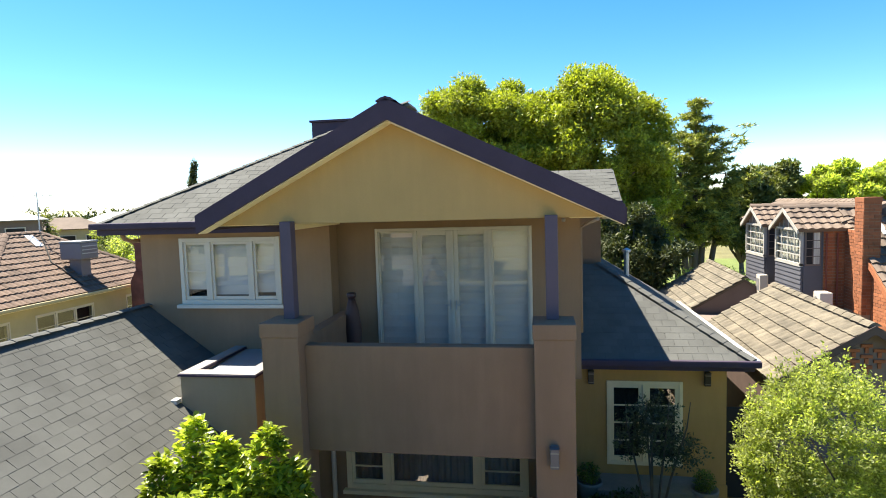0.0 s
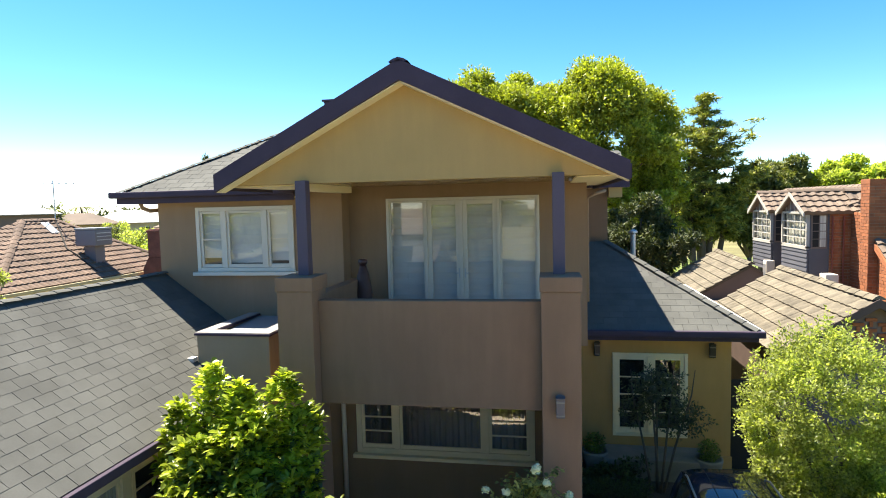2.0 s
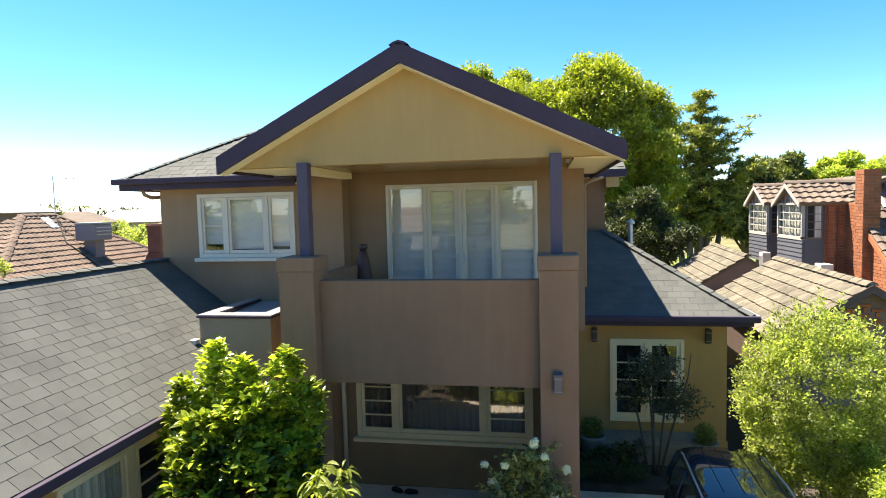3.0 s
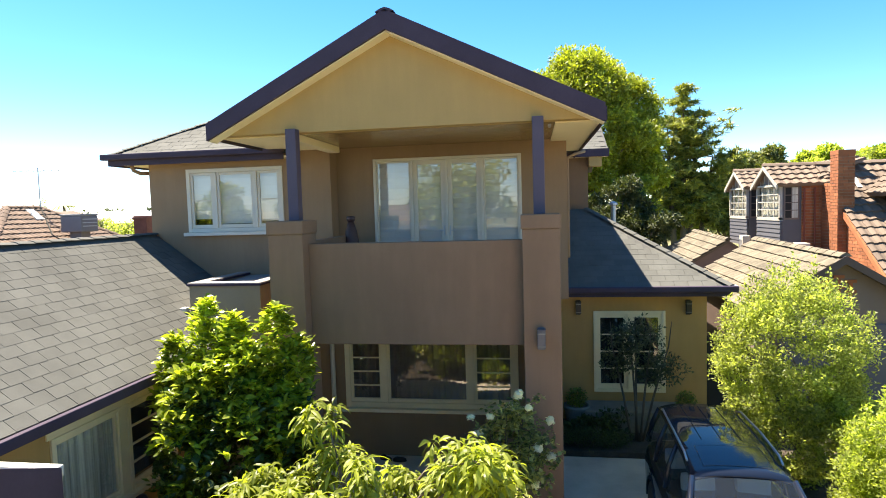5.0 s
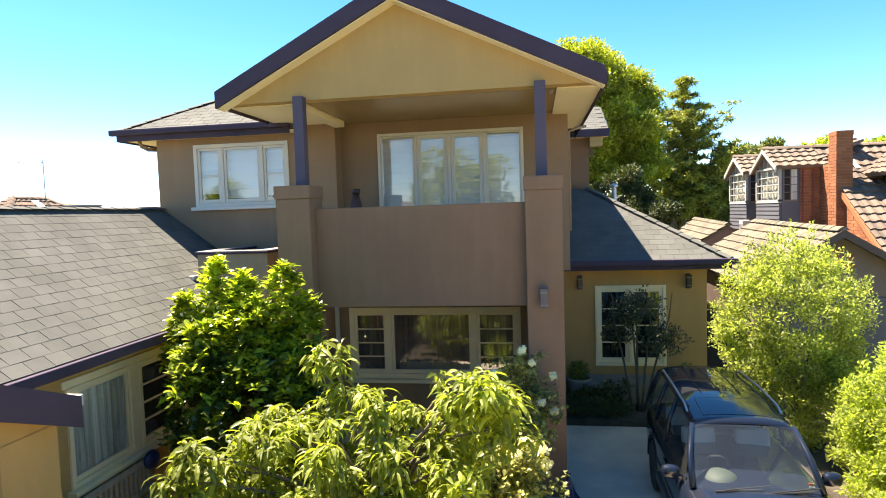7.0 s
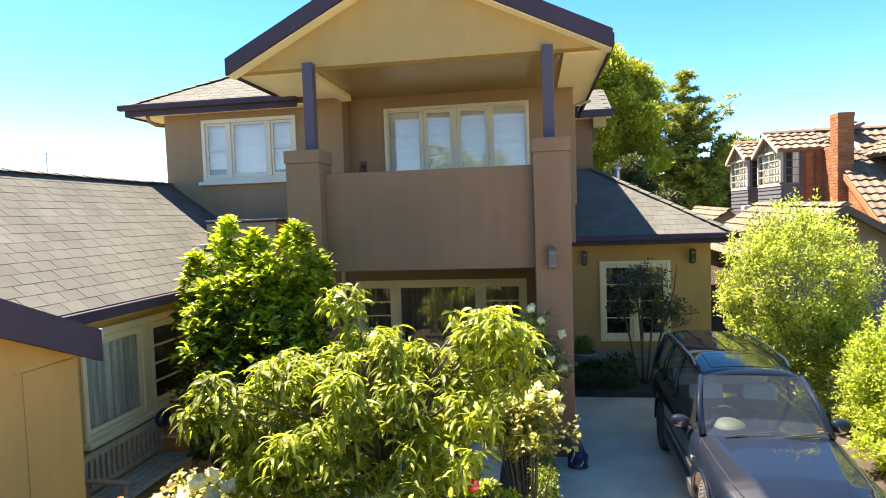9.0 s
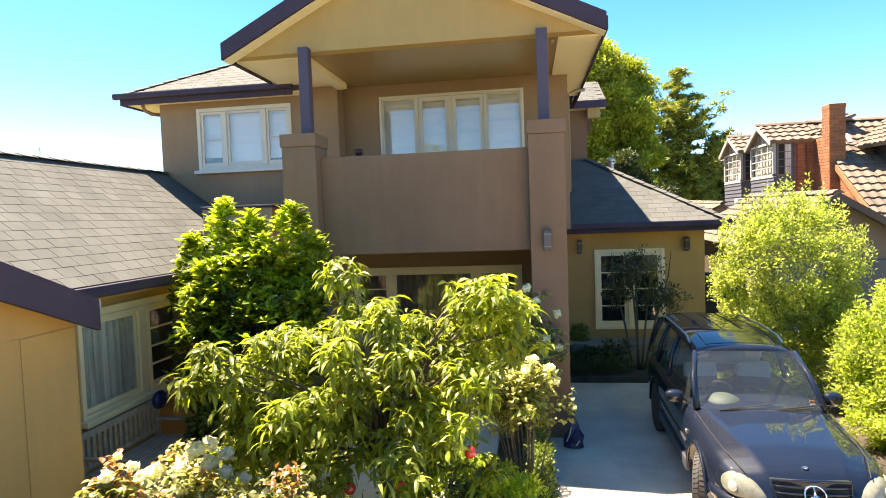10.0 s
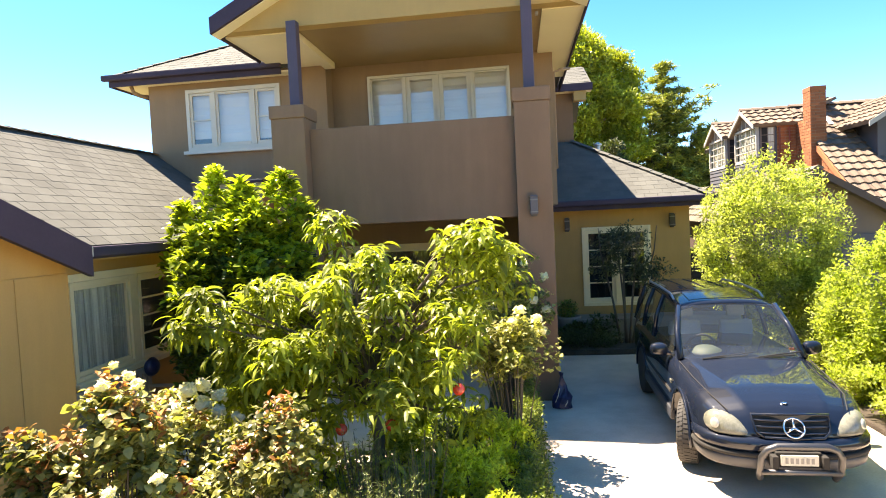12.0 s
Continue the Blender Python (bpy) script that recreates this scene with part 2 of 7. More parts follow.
L_PETAL = leaf_material("white_rose_petal", (0.66, 0.62, 0.50), (0.78, 0.75, 0.68), 0.6, 0.40)
L_PURPLE = leaf_material("dusty_purple_leaf", (0.14, 0.12, 0.12), (0.24, 0.22, 0.20), 0.7, 0.3)


# ---- building helpers ----
def thing(name, label, category, group="", kind="", at=(0, 0, 0), turn=0.0):
    ob = new(name)
    ob.empty_display_size = 0.2
    ob.matrix_world = pose(*at, 0, 0, turn)
    return tagged(ob, label, category, group, kind)


def part(name, bm, material, parent=None, label="", smooth=False):
    """Links a bmesh as one mesh object under a thing or a part, in the parent's own space."""
    me = bpy.data.meshes.new(name)
    bm.normal_update()
    bm.to_mesh(me)
    bm.free()
    if smooth:
        me.shade_smooth()
    me.materials.append(material)
    ob = new(name, me)
    if parent is not None:
        ob.parent = parent
    if label:
        ob["label"] = label
    return ob


def mesh_part(name, verts, faces, material, parent=None, label="", smooth=False):
    me = bpy.data.meshes.new(name)
    me.from_pydata(verts, [], faces)
    me.update()
    if smooth:
        me.shade_smooth()
    me.materials.append(material)
    ob = new(name, me)
    if parent is not None:
        ob.parent = parent
    if label:
        ob["label"] = label
    return ob


def add_box(bm, x0, y0, z0, x1, y1, z1, bevel=0.0, m=None):
    r = bmesh.ops.create_cube(bm, size=1.0)
    vs = r["verts"]
    for v in vs:
        v.co = Vector((x0 + (v.co.x + 0.5) * (x1 - x0), y0 + (v.co.y + 0.5) * (y1 - y0), z0 + (v.co.z + 0.5) * (z1 - z0)))
    if bevel:
        es = list({e for v in vs for e in v.link_edges})
        r2 = bmesh.ops.bevel(bm, geom=es, offset=bevel, segments=2, affect="EDGES", profile=0.6)
        vs = r2["verts"]
    if m is not None:
        bmesh.ops.transform(bm, matrix=m, verts=list(set(vs)))
    return bm


def box(x0, y0, z0, x1, y1, z1, bevel=0.0, m=None):
    return add_box(bmesh.new(), x0, y0, z0, x1, y1, z1, bevel, m)


def prism(points, axis, a, b, bm=None):
    """A solid from a polygon drawn in the two other axes, from a to b along axis."""
    bm = bm or bmesh.new()

    def at(p, s):
        q = list(p)
        q.insert("xyz".index(axis), s)
        return Vector(q)
    lo = [bm.verts.new(at(p, a)) for p in points]
    hi = [bm.verts.new(at(p, b)) for p in points]
    bm.faces.new(lo)
    bm.faces.new(hi)
    n = len(points)
    for i in range(n):
        bm.faces.new((lo[i], lo[(i + 1) % n], hi[(i + 1) % n], hi[i]))
    bmesh.ops.recalc_face_normals(bm, faces=bm.faces[:])
    return bm


def slab(corners, thick, bm=None):
    """A flat sheet with thickness below the given corners."""
    bm = bm or bmesh.new()
    c = [Vector(p) for p in corners]
    n = (c[1] - c[0]).cross(c[2] - c[0]).normalized()
    if n.z < 0:
        n = -n
    top = [bm.verts.new(p) for p in c]
    bot = [bm.verts.new(p - n * thick) for p in c]
    bm.faces.new(top)
    bm.faces.new(bot)
    k = len(c)
    for i in range(k):
        bm.faces.new((top[i], top[(i + 1) % k], bot[(i + 1) % k], bot[i]))
    bmesh.ops.recalc_face_normals(bm, faces=bm.faces[:])
    return bm


def wall(x0, x1, z0, z1, y0, y1, holes=(), along="x"):
    """A wall with thickness and openings through it. holes: (from, to, low, high)."""
    xs = sorted({x0, x1, *[h[0] for h in holes], *[h[1] for h in holes]})
    zs = sorted({z0, z1, *[h[2] for h in holes], *[h[3] for h in holes]})
    bm = bmesh.new()

    def open_at(a, b):
        return any(h[0] <= a <= h[1] and h[2] <= b <= h[3] for h in holes)
    solid = {(i, j): not open_at((xs[i] + xs[i + 1]) / 2, (zs[j] + zs[j + 1]) / 2) for i in range(len(xs) - 1) for j in range(len(zs) - 1)}
    cache = {}

    def vert(a, d, c):
        key = (round(a, 5), round(d, 5), round(c, 5))
        if key not in cache:
            cache[key] = bm.verts.new((a, d, c) if along == "x" else (d, a, c))
        return cache[key]
    for (i, j), s in solid.items():
        if not s:
            continue
        a, b, c, d = xs[i], xs[i + 1], zs[j], zs[j + 1]
        for y in (y0, y1):
            bm.faces.new([vert(*p) for p in ((a, y, c), (b, y, c), (b, y, d), (a, y, d))])
        if not solid.get((i - 1, j)):
            bm.faces.new([vert(*p) for p in ((a, y0, c), (a, y1, c), (a, y1, d), (a, y0, d))])
        if not solid.get((i + 1, j)):
            bm.faces.new([vert(*p) for p in ((b, y0, c), (b, y1, c), (b, y1, d), (b, y0, d))])
        if not solid.get((i, j - 1)):
            bm.faces.new([vert(*p) for p in ((a, y0, c), (b, y0, c), (b, y1, c), (a, y1, c))])
        if not solid.get((i, j + 1)):
            bm.faces.new([vert(*p) for p in ((a, y0, d), (b, y0, d), (b, y1, d), (a, y1, d))])
    bmesh.ops.recalc_face_normals(bm, faces=bm.faces[:])
    return bm


def tube(points, radii, sides=8, bm=None):
    """A tapered round limb or pipe along points."""
    bm = bm or bmesh.new()
    pts = [Vector(p) for p in points]
    if not isinstance(radii, (list, tuple)):
        radii = [radii] * len(pts)
    rings = []
    for i, p in enumerate(pts):
        d = (pts[min(i + 1, len(pts) - 1)] - pts[max(i - 1, 0)]).normalized()
        a = d.orthogonal().normalized() if i == 0 else (rings[-1][1] - d * rings[-1][1].dot(d)).normalized()
        b = d.cross(a)
        rings.append(([bm.verts.new(p + (a * math.cos(2 * math.pi * k / sides) + b * math.sin(2 * math.pi * k / sides)) * radii[i]) for k in range(sides)], a))
    for (r0, _), (r1, _) in zip(rings, rings[1:]):
        for k in range(sides):
            bm.faces.new((r0[k], r0[(k + 1) % sides], r1[(k + 1) % sides], r1[k]))
    bm.faces.new(rings[0][0][::-1])
    bm.faces.new(rings[-1][0])
    return bm


def lathe(profile, sides=20, bm=None, at=(0, 0, 0)):
    """A turned shape from (radius, height) pairs."""
    bm = bm or bmesh.new()
    rings = [[bm.verts.new((at[0] + r * math.cos(2 * math.pi * k / sides), at[1] + r * math.sin(2 * math.pi * k / sides), at[2] + z)) for k in range(sides)] for r, z in profile]
    for r0, r1 in zip(rings, rings[1:]):
        for k in range(sides):
            bm.faces.new((r0[k], r0[(k + 1) % sides], r1[(k + 1) % sides], r1[k]))
    bm.faces.new(rings[0][::-1])
    bm.faces.new(rings[-1])
    return bm


def window(parent, x0, x1, z0, z1, y, lights, frame_mat, backing=None, depth=0.09, along="x", sign=1, rail=0.055, name="window", sill=True):
    """A timber window under the house. lights: list of (from, to, bars across, sash), as shares of the width. The front is at y, its back at y + sign*depth."""
    w = thing_part(name, parent)

    def bx(a0, d0, c0, a1, d1, c1, bevel=0.006, bm=None):
        bm = bm or bmesh.new()
        d0, d1 = y + sign * d0, y + sign * d1
        d0, d1 = min(d0, d1), max(d0, d1)
        return add_box(bm, a0, d0, c0, a1, d1, c1, bevel) if along == "x" else add_box(bm, d0, a0, c0, d1, a1, c1, bevel)
    bm = bx(x0, 0, z0, x0 + rail, depth, z1)
    bx(x1 - rail, 0, z0, x1, depth, z1, bm=bm)
    bx(x0 + rail, 0, z1 - rail, x1 - rail, depth, z1, bm=bm)
    bx(x0 + rail, 0, z0, x1 - rail, depth, z0 + rail, bm=bm)
    part("window_frame", bm, frame_mat, w)
    if sill:
        part("window_sill", bx(x0 - 0.06, -0.09, z0 - 0.07, x1 + 0.06, depth * 0.5, z0 - 0.002), frame_mat, w)
    W = x1 - x0
    for a, b, bars, sash in lights:
        la, lb = x0 + a * W + (rail if a <= 0 else rail * 0.55), x0 + b * W - (rail if b >= 1 else rail * 0.55)
        za, zb = z0 + rail + 0.002, z1 - rail - 0.002
        if a > 0:
            part("mullion", bx(x0 + a * W - rail * 0.55 + 0.001, 0.004, za, x0 + a * W + rail * 0.55 - 0.001, depth - 0.004, zb), frame_mat, w)
        bm = bx(la, 0.03, za, la + sash, 0.07, zb)
        bx(lb - sash, 0.03, za, lb, 0.07, zb, bm=bm)
        bx(la + sash, 0.03, zb - sash, lb - sash, 0.07, zb, bm=bm)
        bx(la + sash, 0.03, za, lb - sash, 0.07, za + sash * 1.4, bm=bm)
        s = part("sash", bm, frame_mat, w)
        for k in range(bars):
            zc = za + sash + (zb - za - 2 * sash) * (k + 1) / (bars + 1)
            part("glazing_bar", bx(la + sash, 0.035, zc - 0.012, lb - sash, 0.065, zc + 0.012, 0.0), frame_mat, w)
        p = pane(w, la + sash * 0.5, lb - sash * 0.5, za + sash * 0.5, zb - sash * 0.5, y + sign * 0.05, along, sign)
        p.visible_shadow = False
    return w


def pane(parent, a0, a1, c0, c1, d, along="x", sign=1, material=None):
    """One sheet of glass that faces out of the wall."""
    if along == "x":
        vs = [(a0, d, c0), (a1, d, c0), (a1, d, c1), (a0, d, c1)]
    else:
        vs = [(d, a0, c0), (d, a1, c0), (d, a1, c1), (d, a0, c1)]
    n = (Vector(vs[1]) - Vector(vs[0])).cross(Vector(vs[2]) - Vector(vs[0]))
    if n["xy".index("y" if along == "x" else "x")] * sign > 0:
        vs = vs[::-1]
    return mesh_part("pane", vs, [(0, 1, 2, 3)], material or M_GLASS, parent)


def thing_part(name, parent):
    ob = new(name)
    ob.empty_display_size = 0.1
    ob.parent = parent
    return ob


def drape(x0, x1, z0, z1, y, folds, depth, along="x"):
    """A hanging curtain with folds."""
    n = folds * 8
    vs, fs = [], []
    for i in range(n + 1):
        a = x0 + (x1 - x0) * i / n
        d = y + depth * math.sin(2 * math.pi * i / 8 + 0.7 * math.sin(i * 0.37)) * (0.6 + 0.4 * math.sin(i * 0.9))
        for z in (z0, z1):
            vs.append((a, d, z) if along == "x" else (d, a, z))
    for i in range(n):
        fs.append((2 * i, 2 * i + 2, 2 * i + 3, 2 * i + 1))
    return vs, fs


# ---- shingled and tiled roofs ----
def inside(poly, u, v):
    k, c = len(poly), False
    for i in range(k):
        (a, b), (p, q) = poly[i], poly[(i + 1) % k]
        if (b > v) != (q > v) and u < (p - a) * (v - b) / (q - b) + a:
            c = not c
    return c


def roof_frame(origin, along, up):
    """Axes of a roof plane: along the eave, up the slope, out of it."""
    o, u, v = Vector(origin), Vector(along).normalized(), Vector(up)
    v = (v - u * v.dot(u)).normalized()
    n = u.cross(v).normalized()
    if n.z < 0:
        n = -n
    return o, u, v, n


shingle_mesh_cache = {}


def shingle_mesh(w, h, t, material):
    key = (w, h, t, material.name)
    if key not in shingle_mesh_cache:
        me = bpy.data.meshes.new("shingle")
        g = 0.0038
        vs = [(g, 0, 0), (w - g, 0, 0), (w - g, h * 1.25, -0.004), (g, h * 1.25, -0.004), (g, 0.002, t), (w - g, 0.002, t), (w - g, h * 1.25, 0.003), (g, h * 1.25, 0.003)]
        fs = [(4, 5, 6, 7), (0, 1, 5, 4), (1, 2, 6, 5), (3, 0, 4, 7), (2, 3, 7, 6), (3, 2, 1, 0)]
        me.from_pydata(vs, [], fs)
        me.materials.append(material)
        shingle_mesh_cache[key] = me
    return shingle_mesh_cache[key]


def shingle_roof(parent, origin, along, up, poly, w, h, material, singles=None, limit=300, seed=1, t=0.007, jitter=0.0):
    """Courses of shingles over a plane's polygon (in metres along and up). Those inside the stretch 'singles' are objects of their own."""
    rnd = random.Random(seed)
    o, u, v, n = roof_frame(origin, along, up)
    us, vs_ = [p[0] for p in poly], [p[1] for p in poly]
    rot = Matrix((u, v, n)).transposed().to_4x4()
    base = shingle_mesh(w, h, t, material)
    joined_v, joined_f, count = [], [], 0
    proto = [Vector(q.co) for q in base.vertices]
    pf = [tuple(p.vertices) for p in base.polygons]
    row, b = 0, min(vs_)
    while b < max(vs_):
        a = min(us) - w + (w * 0.5 if row % 2 else 0.0) + rnd.uniform(-jitter, jitter)
        while a < max(us):
            if all(inside(poly, a + du, b + dv) for du, dv in ((0.02, 0.01), (w - 0.02, 0.01), (0.02, h - 0.01), (w - 0.02, h - 0.01))):
                lift = rnd.uniform(0.0, 0.002)
                m = Matrix.Translation(o + u * a + v * b + n * (0.006 + lift)) @ rot @ Matrix.Rotation(rnd.uniform(-0.012, 0.012), 4, "Z")
                if singles and count < limit and inside(singles, a + w / 2, b + h / 2):
                    ob = new("shingle", base)
                    ob.parent = parent
                    ob.matrix_local = m
                    count += 1
                else:
                    k = len(joined_v)
                    joined_v.extend(tuple(m @ q) for q in proto)
                    joined_f.extend(tuple(i + k for i in f) for f in pf)
            a += w
        b += h
        row += 1
    if joined_v:
        tagged(mesh_part("shingle_course", joined_v, joined_f, material, parent), kind="stuff")


def tile_roof(parent, origin, along, up, poly, w, h, material, seed=1, rise=0.035, singles=0):
    """Courses of curved interlocking tiles: the first so many are objects on one shared mesh, the rest joined."""
    rnd = random.Random(seed)
    o, u, v, n = roof_frame(origin, along, up)
    us, vs_ = [p[0] for p in poly], [p[1] for p in poly]
    prof = [(0.0, 0.0), (0.18, 0.6), (0.38, 1.0), (0.58, 0.6), (0.72, 0.05), (1.0, 0.0)]
    TV, TF = [], []
    for s, r in prof:
        for bb, lift in ((0, 0.045), (h * 1.08, 0.004)):
            TV.append(u * (s * w) + v * bb + n * (lift + r * rise))
    for s, r in prof:
        TV.append(u * (s * w) + n * -0.02)
    for i in range(len(prof) - 1):
        TF.append((2 * i, 2 * i + 2, 2 * i + 3, 2 * i + 1))
        q = 2 * len(prof) + i
        TF.append((q, q + 1, 2 * i + 2, 2 * i))
    me = bpy.data.meshes.new("tile")
    me.from_pydata([tuple(p) for p in TV], [], TF)
    me.update()
    me.materials.append(material)
    V, F, made = [], [], 0
    b = min(vs_)
    while b < max(vs_):
        a = min(us)
        while a < max(us):
            if inside(poly, a + w / 2, b + h / 2):
                at = o + u * (a + rnd.uniform(-0.004, 0.004)) + v * (b + rnd.uniform(-0.006, 0.006)) + n * rnd.uniform(0, 0.009)
                if made < singles:
                    ob = new("tile", me)
                    ob.parent = parent
                    ob.location = at
                    made += 1
                else:
                    k = len(V)
                    V += [tuple(at + p) for p in TV]
                    F += [tuple(k + q for q in f) for f in TF]
            a += w
        b += h
    if V:
        tagged(mesh_part("tile_course", V, F, material, parent), kind="stuff")


def ridge_caps(parent, p, q, material, length=0.35, width=0.13, name="ridge_cap", rise=0.05):
    """Overlapping caps along a ridge or hip, each an object on one shared mesh."""
    p, q = Vector(p), Vector(q)
    d = (q - p)
    n = max(1, int(d.length / length))
    d.normalize()
    side = d.cross(Vector((0, 0, 1))).normalized()
    upv = side.cross(d).normalized()
    V, F = [], []
    L = (q - p).length / n
    for e, lift in ((Vector(), 0.018), (d * (L + 0.04), 0.004)):
        for s, r in ((-1, -0.75), (-0.55, 0.35), (0, 1), (0.55, 0.35), (1, -0.75)):
            V.append(tuple(e + side * (s * width) + upv * (r * rise + lift)))
    for j in range(4):
        F.append((j, j + 1, 6 + j, 5 + j))
    F += [(0, 1, 2, 3, 4), (5, 6, 7, 8, 9)]
    me = bpy.data.meshes.new(name)
    me.from_pydata(V, [], F)
    me.update()
    me.materials.append(material)
    for i in range(n):
        ob = new(name, me)
        ob.parent = parent
        ob.location = p + d * (L * i)
    return parent


# ---- plants ----
def leaf_cloud(rng, centres, radii, counts, length, width, droop=0.0, shell=0.55, flat=0.0, upward=0.0, tri=False):
    """Leaf blades scattered through clumps. Returns vertices and faces of all the leaves."""
    P, D = [], []
    for c, r, n in zip(centres, radii, counts):
        d = rng.normal(size=(n, 3))
        d /= np.linalg.norm(d, axis=1, keepdims=True)
        s = shell + (1 - shell) * rng.random((n, 1))
        s = np.where(rng.random((n, 1)) < 0.25, s * rng.random((n, 1)) ** 0.5, s)
        P.append(np.array(c) + d * s * np.array(r))
        D.append(d)
    P, D = np.concatenate(P), np.concatenate(D)
    n = len(P)
    axis = D * 0.7 + rng.normal(size=(n, 3)) * 0.7
    axis[:, 2] += upward - droop
    axis[:, 2] *= 1 - flat
    axis /= np.linalg.norm(axis, axis=1, keepdims=True)
    up = rng.normal(size=(n, 3)) * 0.6 + np.array([0, 0, 1.0])
    side = np.cross(axis, up)
    side /= np.maximum(np.linalg.norm(side, axis=1, keepdims=True), 1e-6)
    nrm = np.cross(side, axis)
    L = length * (0.65 + 0.7 * rng.random((n, 1)))
    W = width * (0.7 + 0.6 * rng.random((n, 1)))
    if tri:
        V = np.stack([P - side * W * 0.5, P + side * W * 0.5, P + axis * L], 1)
        F = (np.arange(n)[:, None] * 3 + np.array([0, 1, 2])).tolist()
        return V.reshape(-1, 3), F
    bend = nrm * (-droop * 0.3 - 0.08) * L
    V = np.stack([P, P + axis * L * 0.45 - side * W * 0.5 + nrm * W * 0.12, P + axis * L * 0.5, P + axis * L * 0.45 + side * W * 0.5 + nrm * W * 0.12, P + axis * L + bend], 1)
    k = np.arange(n)[:, None] * 5
    F = np.concatenate([k + np.array([[0, 2, 1]]), k + np.array([[0, 3, 2]]), k + np.array([[1, 2, 4]]), k + np.array([[2, 3, 4]])]).tolist()
    return V.reshape(-1, 3), F


def whorls(rng, shoots, per, length, width, droop=1.25, rise=0.25):
    """Whorls of long pointed leaves that arch out of each shoot and hang. shoots: points."""
    n = len(shoots) * per
    P = np.repeat(np.array(shoots), per, axis=0) + rng.normal(size=(n, 3)) * 0.022
    az = np.tile(np.arange(per) * 2 * math.pi / per, len(shoots)) + np.repeat(rng.uniform(0, 6.28, len(shoots)), per) + rng.normal(size=n) * 0.3
    e0 = rng.normal(size=n) * 0.35 + rise
    L, W = length * rng.uniform(0.6, 1.25, n), width * rng.uniform(0.75, 1.25, n)
    out = np.stack([np.cos(az), np.sin(az), np.zeros(n)], 1)
    side = np.stack([-np.sin(az), np.cos(az), np.zeros(n)], 1) + np.array([0, 0, 1.0]) * (rng.normal(size=n) * 0.45)[:, None]
    rows, p = [], P.copy()
    for k, f in enumerate((0.0, 0.75, 1.0, 0.7, 0.0)):
        el = e0 - droop * k / 4 * rng.uniform(0.8, 1.2, n)
        if k:
            p = p + (out * np.cos(el)[:, None] + np.array([0, 0, 1.0]) * np.sin(el)[:, None]) * (L / 4)[:, None]
        s = side * (W * f / 2)[:, None]
        rows += [p - s + np.array([0, 0, 0.12]) * (W * f)[:, None], p, p + s + np.array([0, 0, 0.12]) * (W * f)[:, None]]
    V = np.stack(rows, 1)
    V += np.repeat(rng.normal(size=(n, 1, 3)) * 0.004, 15, axis=1)
    quad = []
    for k in range(4):
        a = 3 * k
        quad += [(a, a + 1, a + 4, a + 3), (a + 1, a + 2, a + 5, a + 4)]
    base = np.arange(n)[:, None] * 15
    F = np.concatenate([base + np.array([q]) for q in quad]).tolist()
    return V.reshape(-1, 3), F


def crown(parent, name, rng, centres, radii, counts, length, width, material, label="", **kw):
    V, F = leaf_cloud(rng, centres, radii, counts, length, width, **kw)
    return mesh_part(name, V.tolist(), F, material, parent, label)


def limbs(parent, trunk, tips, r0, r1, rng, name="trunk", sides=8, material=None):
    """A trunk with limbs that fork towards the clumps of the crown."""
    bm = bmesh.new()
    top = Vector(trunk[-1])
    tube(trunk, [r0 + (r0 * 0.62 - r0) * i / (len(trunk) - 1) for i in range(len(trunk))], sides, bm)
    for t in tips:
        t = Vector(t)
        mid = (top + t) / 2 + Vector(rng.normal(size=3)) * (t - top).length * 0.09
        tube([top - Vector((0, 0, r0 * 0.5)), mid, t], [r0 * 0.55, r0 * 0.3, r1], max(5, sides - 2), bm)
    return part(name, bm, material or M_BARK, parent, smooth=True)


# ---- ground ----
ground = part("ground", box(-700, -700, -0.30, 700, 700, -0.06), M_GROUND)
tagged(ground, "flat grassy ground reaching to the horizon", "ground", kind="structure")
lawn = part("lawn", box(3.0, 27.5, -0.2, 24, 60, -0.04), M_LAWN)
tagged(lawn, "sunlit yellow green lawn behind the house", "lawn", kind="structure")
drive = part("driveway", box(0.95, -9, -0.2, 4.9, 10.15, 0.0, 0.01), M_CONCRETE)
tagged(drive, "pale concrete driveway with a dappled shadow edge", "driveway", kind="structure")
patio = part("pavement", box(-4.72, 4.9, -0.2, 0.2, 9.95, -0.004, 0.01), M_PAVER)
tagged(patio, "pale stone paved terrace before the porch", "pavement", kind="structure")
for name, a in (("garden_bed", (-4.2, 1.0, -0.2, 0.93, 4.88, 0.02)), ("garden_bed", (0.22, 4.9, -0.2, 0.93, 7.1, 0.03)), ("garden_bed", (1.3, 10.17, -0.2, 4.9, 11.95, 0.10)), ("garden_bed", (4.92, -4, -0.2, 7.2, 11.5, 0.05))):
    tagged(part(name, box(*a, 0.02), M_SOIL), "dark mulched garden bed", "garden bed", kind="structure")

# ---- the house ----
house = thing("house", "two storey rendered house with gabled balcony and slate roofs", "house")
Y0, Y1 = 9.95, 10.35          # front wall, recessed balcony wall
WIN_UP = (-5.95, -3.92, 4.46, 5.72)
DOORS = (-2.2, 0.70, 3.32, 5.80)
WIN_G = (-2.80, 0.58, 0.95, 2.36)
WIN_R = (2.16, 3.66, 0.70, 2.48)
part("wall", wall(-6.77, -2.95, 0, 6.06, Y0, Y0 + 0.28, [WIN_UP]), M_TAUPE, house)
part("wall", wall(-2.95, 1.55, 3.0, 6.06, Y1, Y1 + 0.28, [DOORS]), M_TAUPE, house)
part("wall", wall(Y0 + 0.28, Y1, 3.0, 6.06, -3.23, -2.95, along="y"), M_TAUPE, house)
